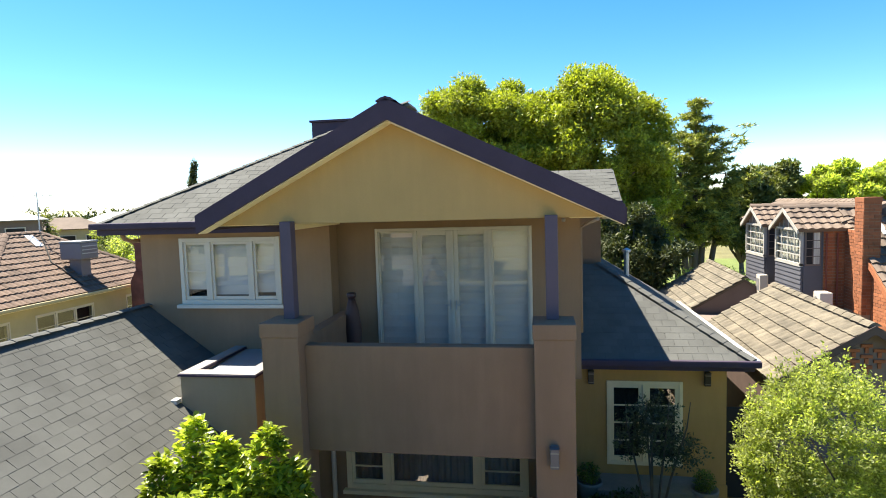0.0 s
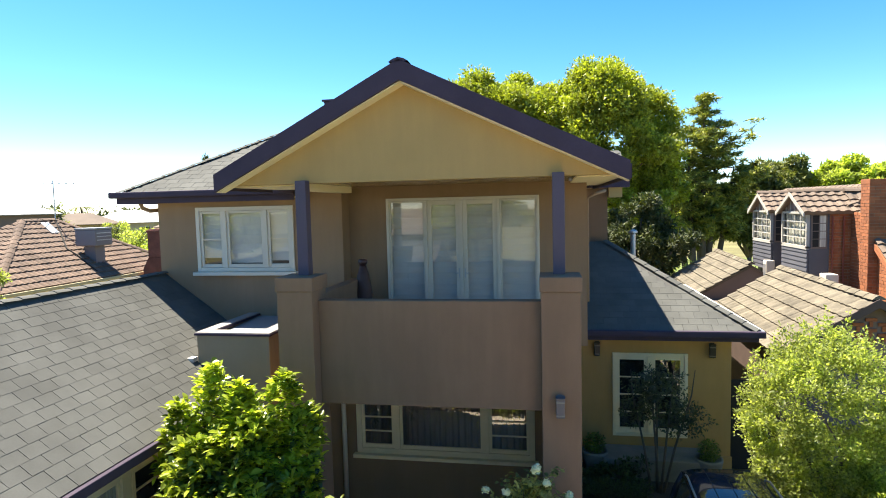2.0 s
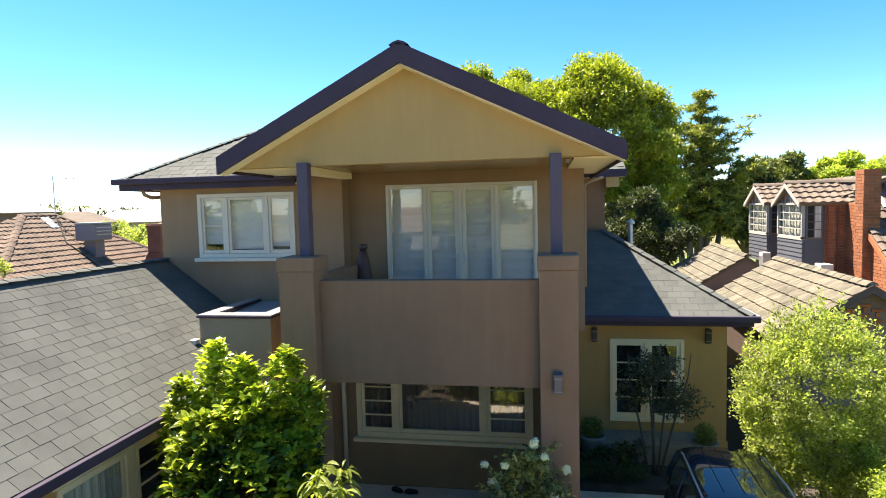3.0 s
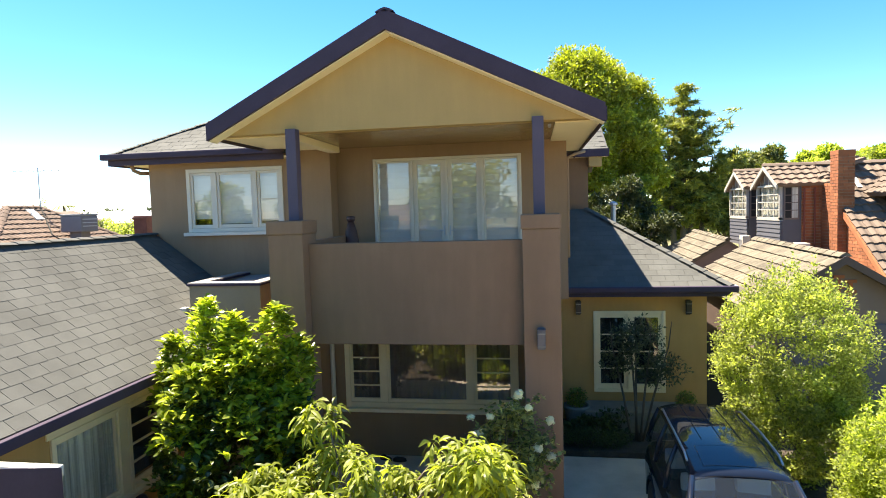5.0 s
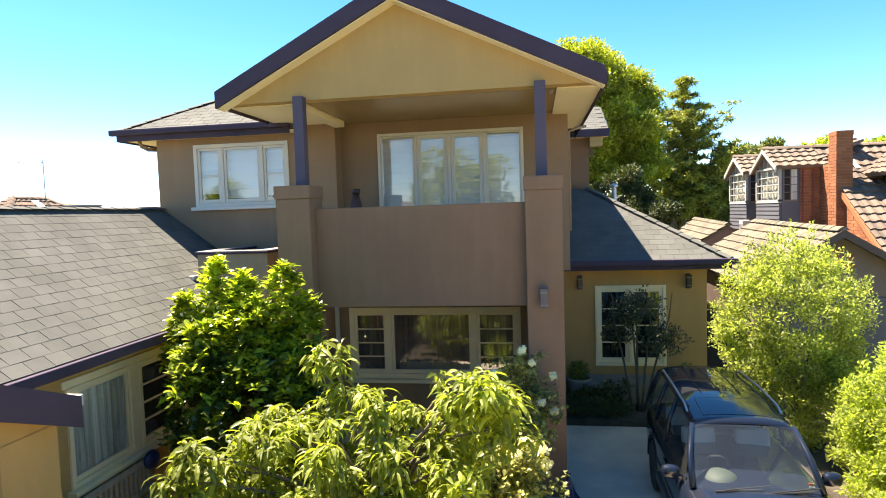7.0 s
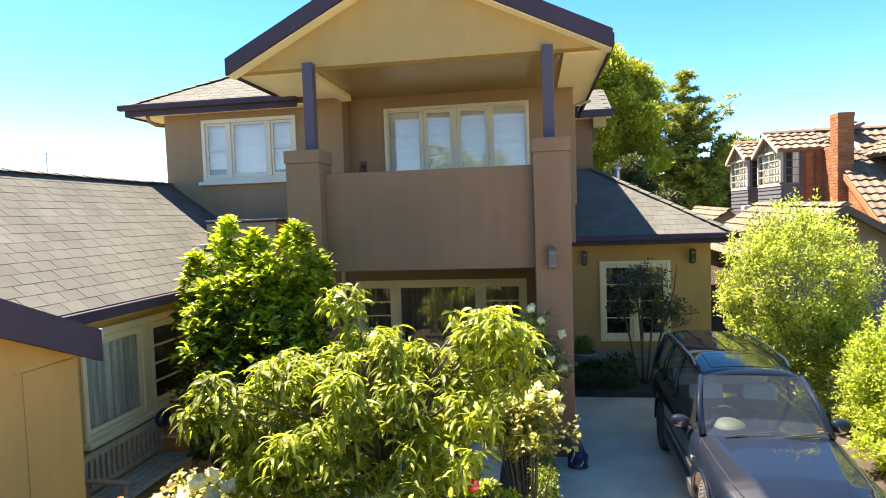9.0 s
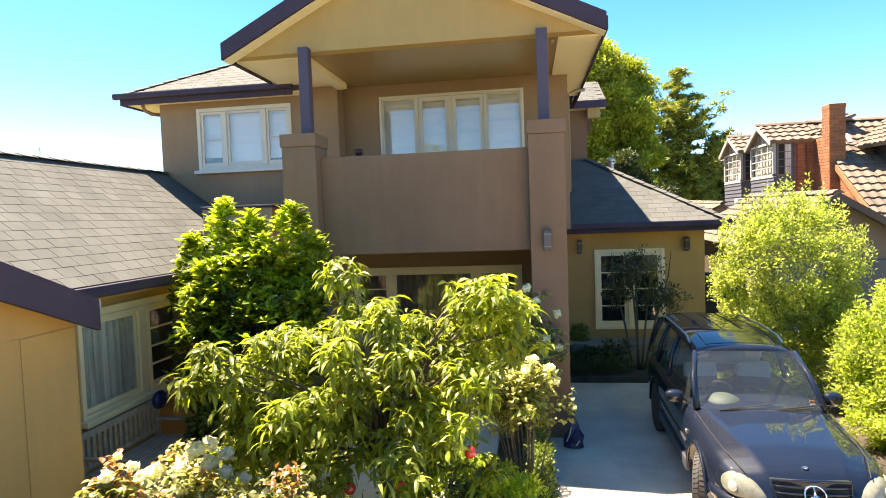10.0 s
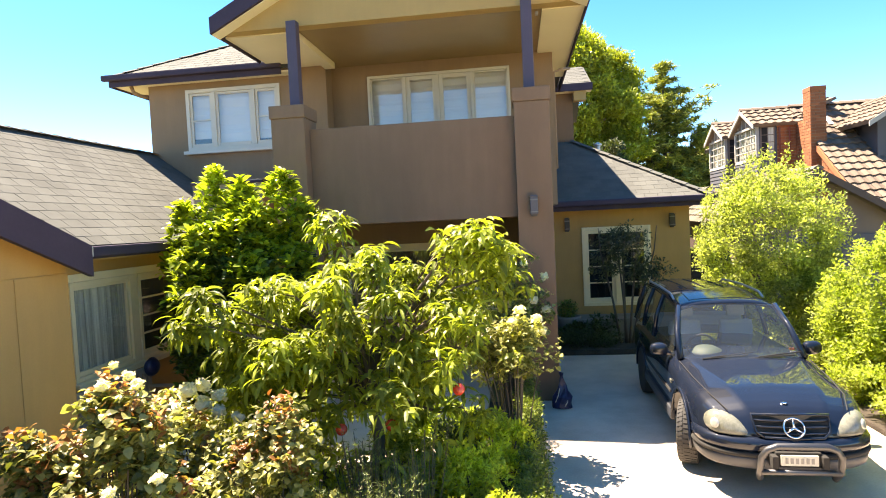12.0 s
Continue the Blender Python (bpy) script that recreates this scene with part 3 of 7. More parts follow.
part("wall", wall(-2.95, 1.25, 0, 2.78, Y0, Y0 + 0.28, [WIN_G]), M_TAUPE, house)
part("wall", wall(Y0 + 0.28, 18, 0, 5.98, -6.77, -6.5, along="y"), M_TAUPE, house)
part("wall", wall(Y1 + 0.28, 14.4, 3.0, 6.06, 1.27, 1.55, along="y"), M_TAUPE, house)
part("wall", wall(7.8, 12.0, 0, 2.78, 1.0, 1.25, along="y"), M_TAUPE, house)
part("wall", wall(1.25, 4.5, 0, 3.0, 12.0, 12.28, [WIN_R]), M_OCHRE, house, "yellow ochre rendered wall")
part("wall", wall(12.28, 18, 0, 3.0, 4.22, 4.5, along="y"), M_OCHRE, house)
part("wall", wall(1.27, 2.3, 3.0, 6.06, 14.4, 14.68), M_PARAPET, house)
part("wall", wall(14.68, 18, 3.0, 6.06, 2.02, 2.3, along="y"), M_TAUPE, house)
part("wall", wall(-6.77, 2.3, 0, 5.98, 18.0, 18.28), M_TAUPE, house)
part("wall", wall(2.3, 4.5, 0, 3.0, 18.0, 18.28), M_OCHRE, house)
# balcony
part("balcony_floor", box(-3.0, 7.45, 2.78, 1.25, Y1, 3.28, 0.01), M_PARAPET, house)
part("parapet", box(-2.46, 7.42, 2.78, 0.75, 7.62, 4.31, 0.012), M_PARAPET, house, "brown rendered solid balcony front")
part("parapet", box(-2.78, 7.76, 3.28, -2.58, Y0, 4.33, 0.012), M_PARAPET, house)
for x0, x1 in ((-3.00, -2.46), (0.75, 1.27)):
    c = part("column", box(x0, 7.20, 0, x1, 7.76, 4.47, 0.015), M_PARAPET, house)
    part("column_cap", box(x0 - 0.018, 7.18, 4.47, x1 + 0.018, 7.78, 4.67, 0.015), M_PARAPET, house)
for x0, x1 in ((-2.785, -2.62), (0.915, 1.08)):
    part("post", box(x0, 7.50, 4.67, x1, 7.665, 6.06, 0.01), M_POST, house, "slate purple painted square post")
# gable over the balcony
GX, GZ = -1.15, 7.64
GL, GR, GE = -4.00, 1.92, 6.15     # the eave ends and their height
BY = 7.38                     # the barge boards' face
def rake(x):
    return GZ - (GZ - GE) * (abs(x - GX) / ((GX - GL) if x < GX else (GR - GX)))
part("gable_wall", prism([(GL + 0.05, 6.02), (GR - 0.05, 6.02), (GR - 0.05, GE - 0.10), (GX, GZ - 0.15), (GL + 0.05, GE - 0.10)], "y", 7.68, 7.90), M_CREAM, house, "yellow ochre rendered gable")
# Added cream strip imitates the light on the top of the side wall.
part("beam", box(-2.95, 7.905, 5.92, -2.75, Y0 + 0.02, 6.036, 0.008), M_SOFFIT, house, "cream strip standing in for the lit wall top over the balcony side")
part("balcony_ceiling", box(-2.9, 7.905, 6.038, 1.55, Y1, 6.058), M_CEIL, house, "glossy brown boarded ceiling")
for s in (-1, 1):
    xe = GR if s > 0 else GL
    xi = 1.26 if s > 0 else -2.9
    part("eave_soffit", box(min(xe, xi), 7.905, 6.0, max(xe, xi), 12.5 if s > 0 else Y0, 6.03), M_SOFFIT, house)
    part("verge_soffit", slab([(GX, BY + 0.062, GZ - 0.25), (xe, BY + 0.062, rake(xe) - 0.22), (xe, 7.679, rake(xe) - 0.22), (GX, 7.679, GZ - 0.25)], 0.02), M_SOFFIT, house, "cream painted verge lining")
    b = prism([(GX, GZ + 0.03), (xe, rake(xe) + 0.03), (xe, rake(xe) - 0.23), (GX, GZ - 0.25)], "y", BY, BY + 0.06)
    part("barge_board", b, M_BARGE, house, "dark plum grey barge board")
    part("roof", slab([(GX, BY + 0.06, GZ), (xe, BY + 0.06, rake(xe)), (xe, 15.5, rake(xe)), (GX, 15.5, GZ)], 0.12), M_SHINGLE, house)
    part("fascia", box(min(xe, xe + s * 0.03), BY + 0.07, rake(xe) - 0.20, max(xe, xe + s * 0.03), 14.0 if s > 0 else 9.3, rake(xe) - 0.01), M_BARGE, house)
ridge_caps(house, (GX, BY + 0.0, GZ + 0.005), (GX, 15.0, GZ + 0.005), M_BARGE, 0.4, 0.14, rise=0.035)
# upper hip roof to the side
UX, UY, UZ, US = -7.42, 9.62, 6.02, 0.56
roof_up = part("roof", slab([(UX, UY, UZ), (-3.6, UY, UZ), (-2.5, UY + 5.0, UZ + 5.0 * US), (UX + 5.0, UY + 5.0, UZ + 5.0 * US)], 0.1), M_FELT, house)
part("roof", slab([(UX, UY, UZ), (UX + 5.0, UY + 5.0, UZ + 5.0 * US), (UX + 5.0, UY + 6.0, UZ + 5.0 * US), (UX, UY + 10, UZ)], 0.1), M_SHINGLE, house)
part("fascia", box(UX, UY, UZ - 0.2, -3.75, UY + 0.03, UZ + 0.02), M_BARGE, house)
part("gutter", box(UX - 0.1, UY - 0.11, UZ - 0.09, -3.72, UY - 0.002, UZ + 0.03, 0.03), M_BARGE, house, "dark metal gutter")
part("eave_soffit", box(UX + 0.02, UY + 0.03, UZ - 0.16, -3.6, Y0, UZ - 0.13), M_SOFFIT, house)
part("eave_soffit", box(UX + 0.02, Y0, UZ - 0.16, -6.77, 18, UZ - 0.13), M_SOFFIT, house)
part("fascia", box(UX, UY + 0.03, UZ - 0.2, UX + 0.02, 18, UZ + 0.02), M_BARGE, house)
# back roof
roof_back = part("roof", slab([(0.4, 14.1, 6.15), (2.77, 14.1, 6.15), (2.77, 15.8, 6.97), (0.4, 15.8, 6.97)], 0.1), M_FELT, house)
part("roof", slab([(0.4, 15.8, 6.97), (2.77, 15.8, 6.97), (2.77, 18.3, 5.9), (0.4, 18.3, 5.9)], 0.1), M_SHINGLE, house)
part("fascia", box(1.56, 14.08, 5.98, 2.79, 14.12, 6.17), M_BARGE, house)
part("eave_soffit", box(1.56, 14.12, 5.98, 2.77, 14.4, 6.0), M_SOFFIT, house)
part("eave_box", box(2.31, 14.14, 5.74, 2.62, 14.4, 5.98), M_CREAM, house)
# right wing roof
RX, RY, RZ, RS = 4.85, 11.50, 3.06, 0.62
roof_right = part("roof", slab([(1.26, RY, RZ), (RX, RY, RZ), (RX - 2.6, RY + 2.6, RZ + 2.6 * RS), (1.26, RY + 2.6, RZ + 2.6 * RS)], 0.1), M_FELT, house)
roof_side = part("roof", slab([(RX, RY, RZ), (RX, 18.2, RZ), (RX - 2.6, 18.2, RZ + 2.6 * RS), (RX - 2.6, RY + 2.6, RZ + 2.6 * RS)], 0.1), M_FELT, house)
part("fascia", box(1.27, RY - 0.02, RZ - 0.2, RX, RY, RZ), M_BARGE, house)
part("gutter", box(1.27, RY - 0.13, RZ - 0.11, RX + 0.1, RY - 0.022, RZ + 0.02, 0.03), M_BARGE, house)
part("gutter", box(RX + 0.01, RY, RZ - 0.11, RX + 0.12, 18.2, RZ + 0.02, 0.03), M_FLASH, house, "pale metal gutter")
part("eave_soffit", box(1.27, RY, RZ - 0.16, RX, 12.0, RZ - 0.14), M_SOFFIT, house)
# left wing
LX, LZ, LE, LEZ = -6.70, 4.44, -4.28, 2.68
LB = 2 * LX - LE
roof_left = part("roof", slab([(LE, 2.2, LEZ), (LE, Y0, LEZ), (LX, Y0, LZ), (LX, 2.2, LZ)], 0.1), M_FELT, house)
part("roof", slab([(LX, 2.2, LZ), (LX, Y0, LZ), (LB, Y0, LEZ), (LB, 2.2, LEZ)], 0.1), M_SHINGLE, house)
part("fascia", box(LE - 0.03, 3.2, LEZ - 0.17, LE + 0.004, 9.9, LEZ - 0.07), M_BARGE, house)
part("gutter", box(LE + 0.005, 3.2, LEZ - 0.15, LE + 0.10, 9.9, LEZ - 0.02, 0.02), M_BARGE, house, "dark metal gutter")
part("eave_soffit", box(-4.72, 3.2, LEZ - 0.19, LE - 0.002, 9.9, LEZ - 0.171), M_OCHRE, house)
WL1, WL2 = (4.86, 6.04, 0.98, 2.22), (6.17, 7.25, 0.98, 2.22)
part("wall", wall(3.2, 9.95, 0, 2.52, -5.0, -4.72, [WL1, WL2], along="y"), M_OCHRE, house)
part("window_lintel", box(-4.719, 4.80, 2.224, -4.695, 7.32, 2.32, 0.004), M_CREAMJ, house)
part("window_pier", box(-4.719, 6.045, 0.98, -4.70, 6.165, 2.222, 0.004), M_CREAMJ, house)
# cross gable at the front
CX, CY, CZ, CS = -3.13, 3.20, 2.665, 0.425
part("wall", wall(-4.0, 3.02, 0, 2.45, -3.61, -3.33, along="y"), M_OCHRE, house)
part("wall", wall(-4.995, -3.33, 0, 2.45, 3.02, 3.195), M_OCHRE, house)
for s in (1, -1):
    y1 = CY if s > 0 else -4.2
    part("roof", slab([(CX, y1, CZ), (CX, -0.6, CZ + 3.80 * CS), (-9.0, -0.6, CZ + 3.80 * CS), (-9.0, y1, CZ)], 0.1), M_SHINGLE, house)
    part("barge_board", prism([(y1 + 0.02 * s, CZ + 0.02), (-0.6, CZ + 3.80 * CS + 0.03), (-0.6, CZ + 3.80 * CS - 0.28), (y1 + 0.02 * s, CZ - 0.26)], "x", CX, CX + 0.05), M_BARGE, house)
part("gutter", box(-8.8, CY + 0.005, CZ - 0.09, CX, CY + 0.11, CZ + 0.015, 0.02), M_FLASH, house, "pale metal gutter")
part("gable_wall", prism([(3.19, 2.452), (3.19, 2.54), (-0.6, 4.14), (-4.0, 2.62), (-4.0, 2.452)], "x", -3.61, -3.33), M_OCHRE, house)
part("verge_soffit", slab([(-3.33, CY, CZ - 0.14), (CX, CY, CZ - 0.14), (CX, -0.6, CZ - 0.14 + 3.80 * CS), (-3.33, -0.6, CZ - 0.14 + 3.80 * CS)], 0.02), M_SOFFIT, house)
# parapet block between the wing roof and the column
part("porch_parapet", box(-4.90, 8.14, 0, -3.62, 8.34, 3.60, 0.01), M_BLOCK, house)
part("porch_parapet", box(-3.82, 8.34, 0, -3.62, Y0, 3.60, 0.01), M_BLOCK, house)
part("porch_parapet", box(-4.90, 8.34, 3.0, -4.72, Y0, 3.60, 0.01), M_BLOCK, house)
for q in ((-4.93, 8.11, -3.59, 8.37), (-3.85, 8.37, -3.59, Y0 - 0.002), (-4.93, 8.37, -4.69, Y0 - 0.002)):
    part("parapet_edge", box(q[0], q[1], 3.60, q[2], q[3], 3.635, 0.004), M_BARGE, house, "dark edge below the capping")
    part("parapet_capping", box(q[0] + 0.012, q[1] + 0.012, 3.636, q[2] - 0.012, q[3], 3.652, 0.004), M_CAP, house, "pale grey metal capping")
part("porch_roof", slab([(-4.71, 8.35, 3.55), (-3.83, 8.35, 3.55), (-3.83, Y0, 3.59), (-4.71, Y0, 3.59)], 0.08), M_ZINCROOF, house, "flat grey roof inside the parapet")
# windows
window(house, *WIN_UP, Y0 - 0.03, [(0, 0.295, 1, 0.05), (0.295, 0.715, 0, 0.05), (0.715, 1, 1, 0.05)], M_WHITE, rail=0.075)
window(house, *DOORS, Y1 - 0.03, [(0, 0.265, 0, 0.03), (0.265, 0.5, 0, 0.08), (0.5, 0.74, 0, 0.08), (0.74, 1, 0, 0.03)], M_WHITE, name="balcony_doors", sill=False)
window(house, *WIN_G, Y0 - 0.03, [(0, 0.235, 3, 0.055), (0.235, 0.735, 0, 0.05), (0.735, 1, 3, 0.055)], M_CREAMJ, rail=0.10)
window(house, *WIN_R, 12.0 - 0.03, [(0, 0.5, 3, 0.075), (0.5, 1, 3, 0.075)], M_CREAMJ, sill=False, rail=0.07)
for w4, bars in ((WL1, 0), (WL2, 3)):
    window(house, *w4, -4.72 + 0.03, [(0, 1, bars, 0.045)], M_CREAMJ, along="y", sign=-1)
mesh_part("curtain", *drape(WIN_G[0], WIN_G[1], WIN_G[2], WIN_G[3], Y0 + 0.13, 26, 0.028), M_CURTAIN, house)
# Right window's curtain is near-black: the room's shade put into its colour.
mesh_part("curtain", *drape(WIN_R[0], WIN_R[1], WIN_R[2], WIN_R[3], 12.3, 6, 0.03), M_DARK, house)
mesh_part("curtain", *drape(4.92, 5.98, 1.0, 2.20, -4.785, 9, 0.026, along="y"), M_SHEER, house)


# ---- more of the house ----
def wall_lamp(at, label, metal=None):
    metal = metal or M_LAMP
    t = thing("wall_lamp", label, "wall lamp", group="wall lamps on the house front", at=at)
    part("back_plate", box(-0.045, -0.02, -0.16, 0.045, 0.0, 0.16, 0.004), metal, t)
    part("body", box(-0.055, -0.115, -0.13, 0.055, -0.02, 0.13, 0.010), metal, t)
    part("band", box(-0.058, -0.118, 0.075, 0.058, -0.02, 0.095, 0.003), M_LAMPGLASS, t)
    part("band", box(-0.058, -0.118, -0.10, 0.058, -0.02, -0.085, 0.003), M_LAMPGLASS, t)
    part("cap", box(-0.062, -0.122, 0.13, 0.062, 0.0, 0.142, 0.004), metal, t)
    return t
wall_lamp((0.99, 7.195, 2.93), "grey painted up and down lamp on the rendered column", M_LAMPGREY)
lamp = wall_lamp((1.84, 11.995, 2.56), "bronze up and down lamp on the ochre wall")
copy_thing(lamp, pose(4.12, 11.995, 2.56))

def louvre_blind(parent, x0, x1, z0, z1, y, n):
    """A roman blind in soft horizontal folds."""
    vs, fs = [], []
    for i in range(n * 4 + 1):
        z = z0 + (z1 - z0) * i / (n * 4)
        d = y + (0.0, -0.012, -0.022, -0.006)[i % 4]
        vs += [(x0, d, z), (x1, d, z)]
    for i in range(n * 4):
        fs.append((2 * i, 2 * i + 1, 2 * i + 3, 2 * i + 2))
    return mesh_part("blind", vs, fs, M_BLIND, parent)
for a, b, low in ((0.02, 0.26, 3.4), (0.28, 0.49, 3.4), (0.51, 0.73, 3.4), (0.75, 0.98, 3.4)):
    W = DOORS[1] - DOORS[0]
    louvre_blind(house, DOORS[0] + a * W, DOORS[0] + b * W, low, 5.74, Y1 + 0.115, 11)
for a, b, low in ((0.04, 0.275, 4.72), (0.315, 0.695, 4.62), (0.735, 0.96, 4.66)):
    W = WIN_UP[1] - WIN_UP[0]
    louvre_blind(house, WIN_UP[0] + a * W, WIN_UP[0] + b * W, low, 5.70, Y0 + 0.11, 3)
# Near-black sheets behind the glass stand in for the rooms' shade.
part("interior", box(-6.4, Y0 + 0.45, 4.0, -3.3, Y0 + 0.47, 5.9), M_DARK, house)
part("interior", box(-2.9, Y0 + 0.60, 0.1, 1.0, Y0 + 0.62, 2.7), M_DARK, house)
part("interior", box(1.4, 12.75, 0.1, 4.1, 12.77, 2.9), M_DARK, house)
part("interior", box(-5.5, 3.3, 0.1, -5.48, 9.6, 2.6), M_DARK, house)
# door handles
for x in (-0.80, -0.69):
    h = bmesh.new()
    add_box(h, x - 0.012, Y1 - 0.045, 4.28, x + 0.012, Y1 - 0.032, 4.46, 0.003)
    add_box(h, x - (0.09 if x < -0.75 else 0.0), Y1 - 0.075, 4.36, x + (0.0 if x < -0.75 else 0.09), Y1 - 0.055, 4.38, 0.004)
    part("door_handle", h, M_METAL, house)
# pipes, chimney, doorstep, plinth
part("downpipe", tube([(1.95, 11.2, 5.86), (1.75, 11.0, 5.8), (1.59, 10.85, 5.72), (1.59, 10.85, 4.4), (1.59, 10.85, 3.75)], 0.032, 10), M_TAUPE, house, "painted downpipe", smooth=True)
part("downpipe", tube([(-3.02, 9.85, 2.7), (-3.02, 9.85, 0.0)], 0.045, 10), M_WHITE, house, "white downpipe in the porch", smooth=True)
part("downpipe", tube([(-7.05, 9.80, 5.86), (-7.03, 9.84, 5.74), (-6.95, 9.95, 5.68), (-6.84, 10.25, 5.70)], 0.04, 10), M_TAUPE, house, smooth=True)
part("roof_vent", tube([(3.15, 16.2, 4.0), (3.15, 16.2, 4.75)], 0.07, 12), M_METAL, house, "zinc flue pipe")
part("flue_cap", lathe([(0.05, 0), (0.12, 0.02), (0.12, 0.07), (0.03, 0.12)], 14, at=(3.15, 16.2, 4.75)), M_METAL, house)
part("chimney", box(-4.50, 13.3, 7.0, -3.2, 14.0, 8.24, 0.02), M_BARGE, house, "dark chimney block behind the gable")
part("chimney_cap", box(-4.54, 13.25, 8.24, -3.16, 14.05, 8.29, 0.01), M_BARGE, house)
part("doorstep", box(1.9, 11.2, 0, 3.9, 11.955, 0.52, 0.02), M_POT, house)
part("plinth", box(1.26, 11.96, 0.0, 4.52, 11.998, 0.35, 0.004), M_OCHRE, house)
# Added near-black sheet gives the opening beside the wall its shade.
part("gate", box(4.55, 12.2, 0, 5.4, 12.25, 1.9, 0.01), M_DARK, house, "near-black sheet standing in for the shade of the side opening")
part("security_camera", box(1.15, 7.93, 5.95, 1.20, 8.02, 6.0, 0.015), M_CAP, house)
# pilaster of the front cross wing
part("pilaster", box(-3.3295, 2.62, 0, -3.322, 3.197, 2.445, 0.004), M_OCHRE, house)
part("downpipe", tube([(-3.275, 2.05, 2.5), (-3.275, 2.05, 0)], 0.05, 10), M_BARGE, house, smooth=True)
ridge_caps(house, (LX, 2.6, LZ + 0.008), (LX, Y0, LZ + 0.008), M_SHINGLE, 0.3, 0.10, rise=0.02)
ridge_caps(house, (RX, RY, RZ + 0.015), (RX - 2.6, RY + 2.6, RZ + 2.6 * RS + 0.015), M_SHINGLE, 0.3, 0.11, rise=0.02)
ridge_caps(house, (UX, UY, UZ + 0.005), (UX + 5, UY + 5, UZ + 5 * US + 0.005), M_SHINGLE, 0.3, 0.10, rise=0.018)
part("gable_wall", prism([(14.4, 5.98), (17.9, 5.98), (15.8, 6.85)], "x", 2.05, 2.30), M_TAUPE, house)
part("valley_flashing", box(-5.02, 8.02, 3.17, -4.91, 8.16, 3.24, 0.004), M_FLASH, house)

# ---- things on the balcony and terrace ----
urn = thing("urn", "dark red glazed tall urn on the balcony floor", "urn", at=(-2.50, 9.72, 3.28))
urn.scale = (0.85, 0.85, 1.33)
part("body", lathe([(0.10, 0), (0.13, 0.03), (0.17, 0.35), (0.19, 0.6), (0.13, 0.85), (0.07, 0.98)], 18), plain("dark_red_glaze", (0.07, 0.03, 0.025), 0.6), urn, smooth=True)
part("rim", lathe([(0.07, 0.98), (0.10, 1.02), (0.10, 1.06), (0.06, 1.07)], 18), plain("dark_glaze", (0.05, 0.02, 0.02), 0.35), urn, smooth=True)

def bench(at, turn):
    b = thing("garden_bench", "silvered timber slatted garden bench below the window", "bench", at=at, turn=turn)
    W = 1.5
    for x in (-W / 2, W / 2 - 0.06):
        part("leg", box(x, -0.30, 0, x + 0.06, -0.24, 0.62, 0.006), M_WOOD, b)
        part("leg", box(x, 0.20, 0, x + 0.06, 0.26, 0.92, 0.006), M_WOOD, b)
        part("armrest", box(x - 0.01, -0.34, 0.62, x + 0.07, 0.22, 0.655, 0.01), M_WOOD, b)
    for i in range(5):
        part("seat_slat", box(-W / 2 + 0.06, -0.30 + i * 0.105, 0.40, W / 2 - 0.06, -0.215 + i * 0.105, 0.425, 0.004), M_WOOD, b)
    part("top_rail", box(-W / 2 + 0.06, 0.21, 0.84, W / 2 - 0.06, 0.25, 0.92, 0.006), M_WOOD, b)
    part("bottom_rail", box(-W / 2 + 0.06, 0.21, 0.46, W / 2 - 0.06, 0.25, 0.52, 0.006), M_WOOD, b)
    for i in range(14):
        x = -W / 2 + 0.12 + i * 0.095
        part("back_slat", box(x, 0.215, 0.52, x + 0.05, 0.24, 0.84, 0.004), M_WOOD, b)
    return b
bench((-4.30, 5.30, 0.0), 90)
cush = thing("cushion", "dark blue patterned cushion on the bench back", "cushion", at=(-3.98, 5.72, 0.72), turn=90)
part("cover", lathe([(0.02, -0.07), (0.10, -0.05), (0.135, 0.0), (0.10, 0.05), (0.02, 0.07)], 20), M_BAG, cush, smooth=True)
cush.matrix_world = pose(-4.40, 5.92, 0.93, 90, 0, 80)

bag = thing("plastic_bag", "dark blue printed plastic bag standing on the driveway", "bag", at=(1.27, 6.86, 0))
bm = lathe([(0.09, 0.0), (0.145, 0.012), (0.150, 0.08), (0.122, 0.17), (0.088, 0.26), (0.052, 0.34), (0.024, 0.41), (0.018, 0.46), (0.034, 0.52)], 18)
for v in bm.verts:
    v.co.y *= 0.62
    k = 0.05 * min(1, v.co.z * 9)
    v.co += Vector((noise.noise(v.co * 8), noise.noise(v.co * 8 + Vector((3, 1, 2))), 0.5 * noise.noise(v.co * 11))) * k
part("body", bm, M_BAG, bag, smooth=False)
part("print_stripe", tube([(-0.098, -0.052, 0.10), (-0.06, -0.075, 0.20), (-0.035, -0.060, 0.30)], 0.007, 5), M_SHEER, bag, "pale printed stripe")
part("print_stripe", tube([(0.03, -0.088, 0.05), (0.07, -0.075, 0.11), (0.06, -0.070, 0.18)], 0.007, 5), M_SHEER, bag, "pale printed stripe")

def shoe(at, turn):
    sh = thing("shoe", "dark slip-on shoe lying on the terrace by the wall", "shoe", group="shoes on the terrace", at=at, turn=turn)
    sole = lathe([(0.02, 0), (0.045, 0.004), (0.047, 0.018), (0.02, 0.024)], 16)
    up = lathe([(0.044, 0.02), (0.045, 0.05), (0.03, 0.075), (0.015, 0.08)], 16)
    for m in (sole, up):
        for v in m.verts:
            v.co.y *= 2.9
            if v.co.y > 0.02:
                v.co.z *= 1.15
    part("sole", sole, M_DARK, sh)
    part("upper", up, M_DARK, sh, smooth=True)
shoe((-1.98, 9.70, -0.004), 70)
shoe((-1.70, 9.66, -0.004), 95)

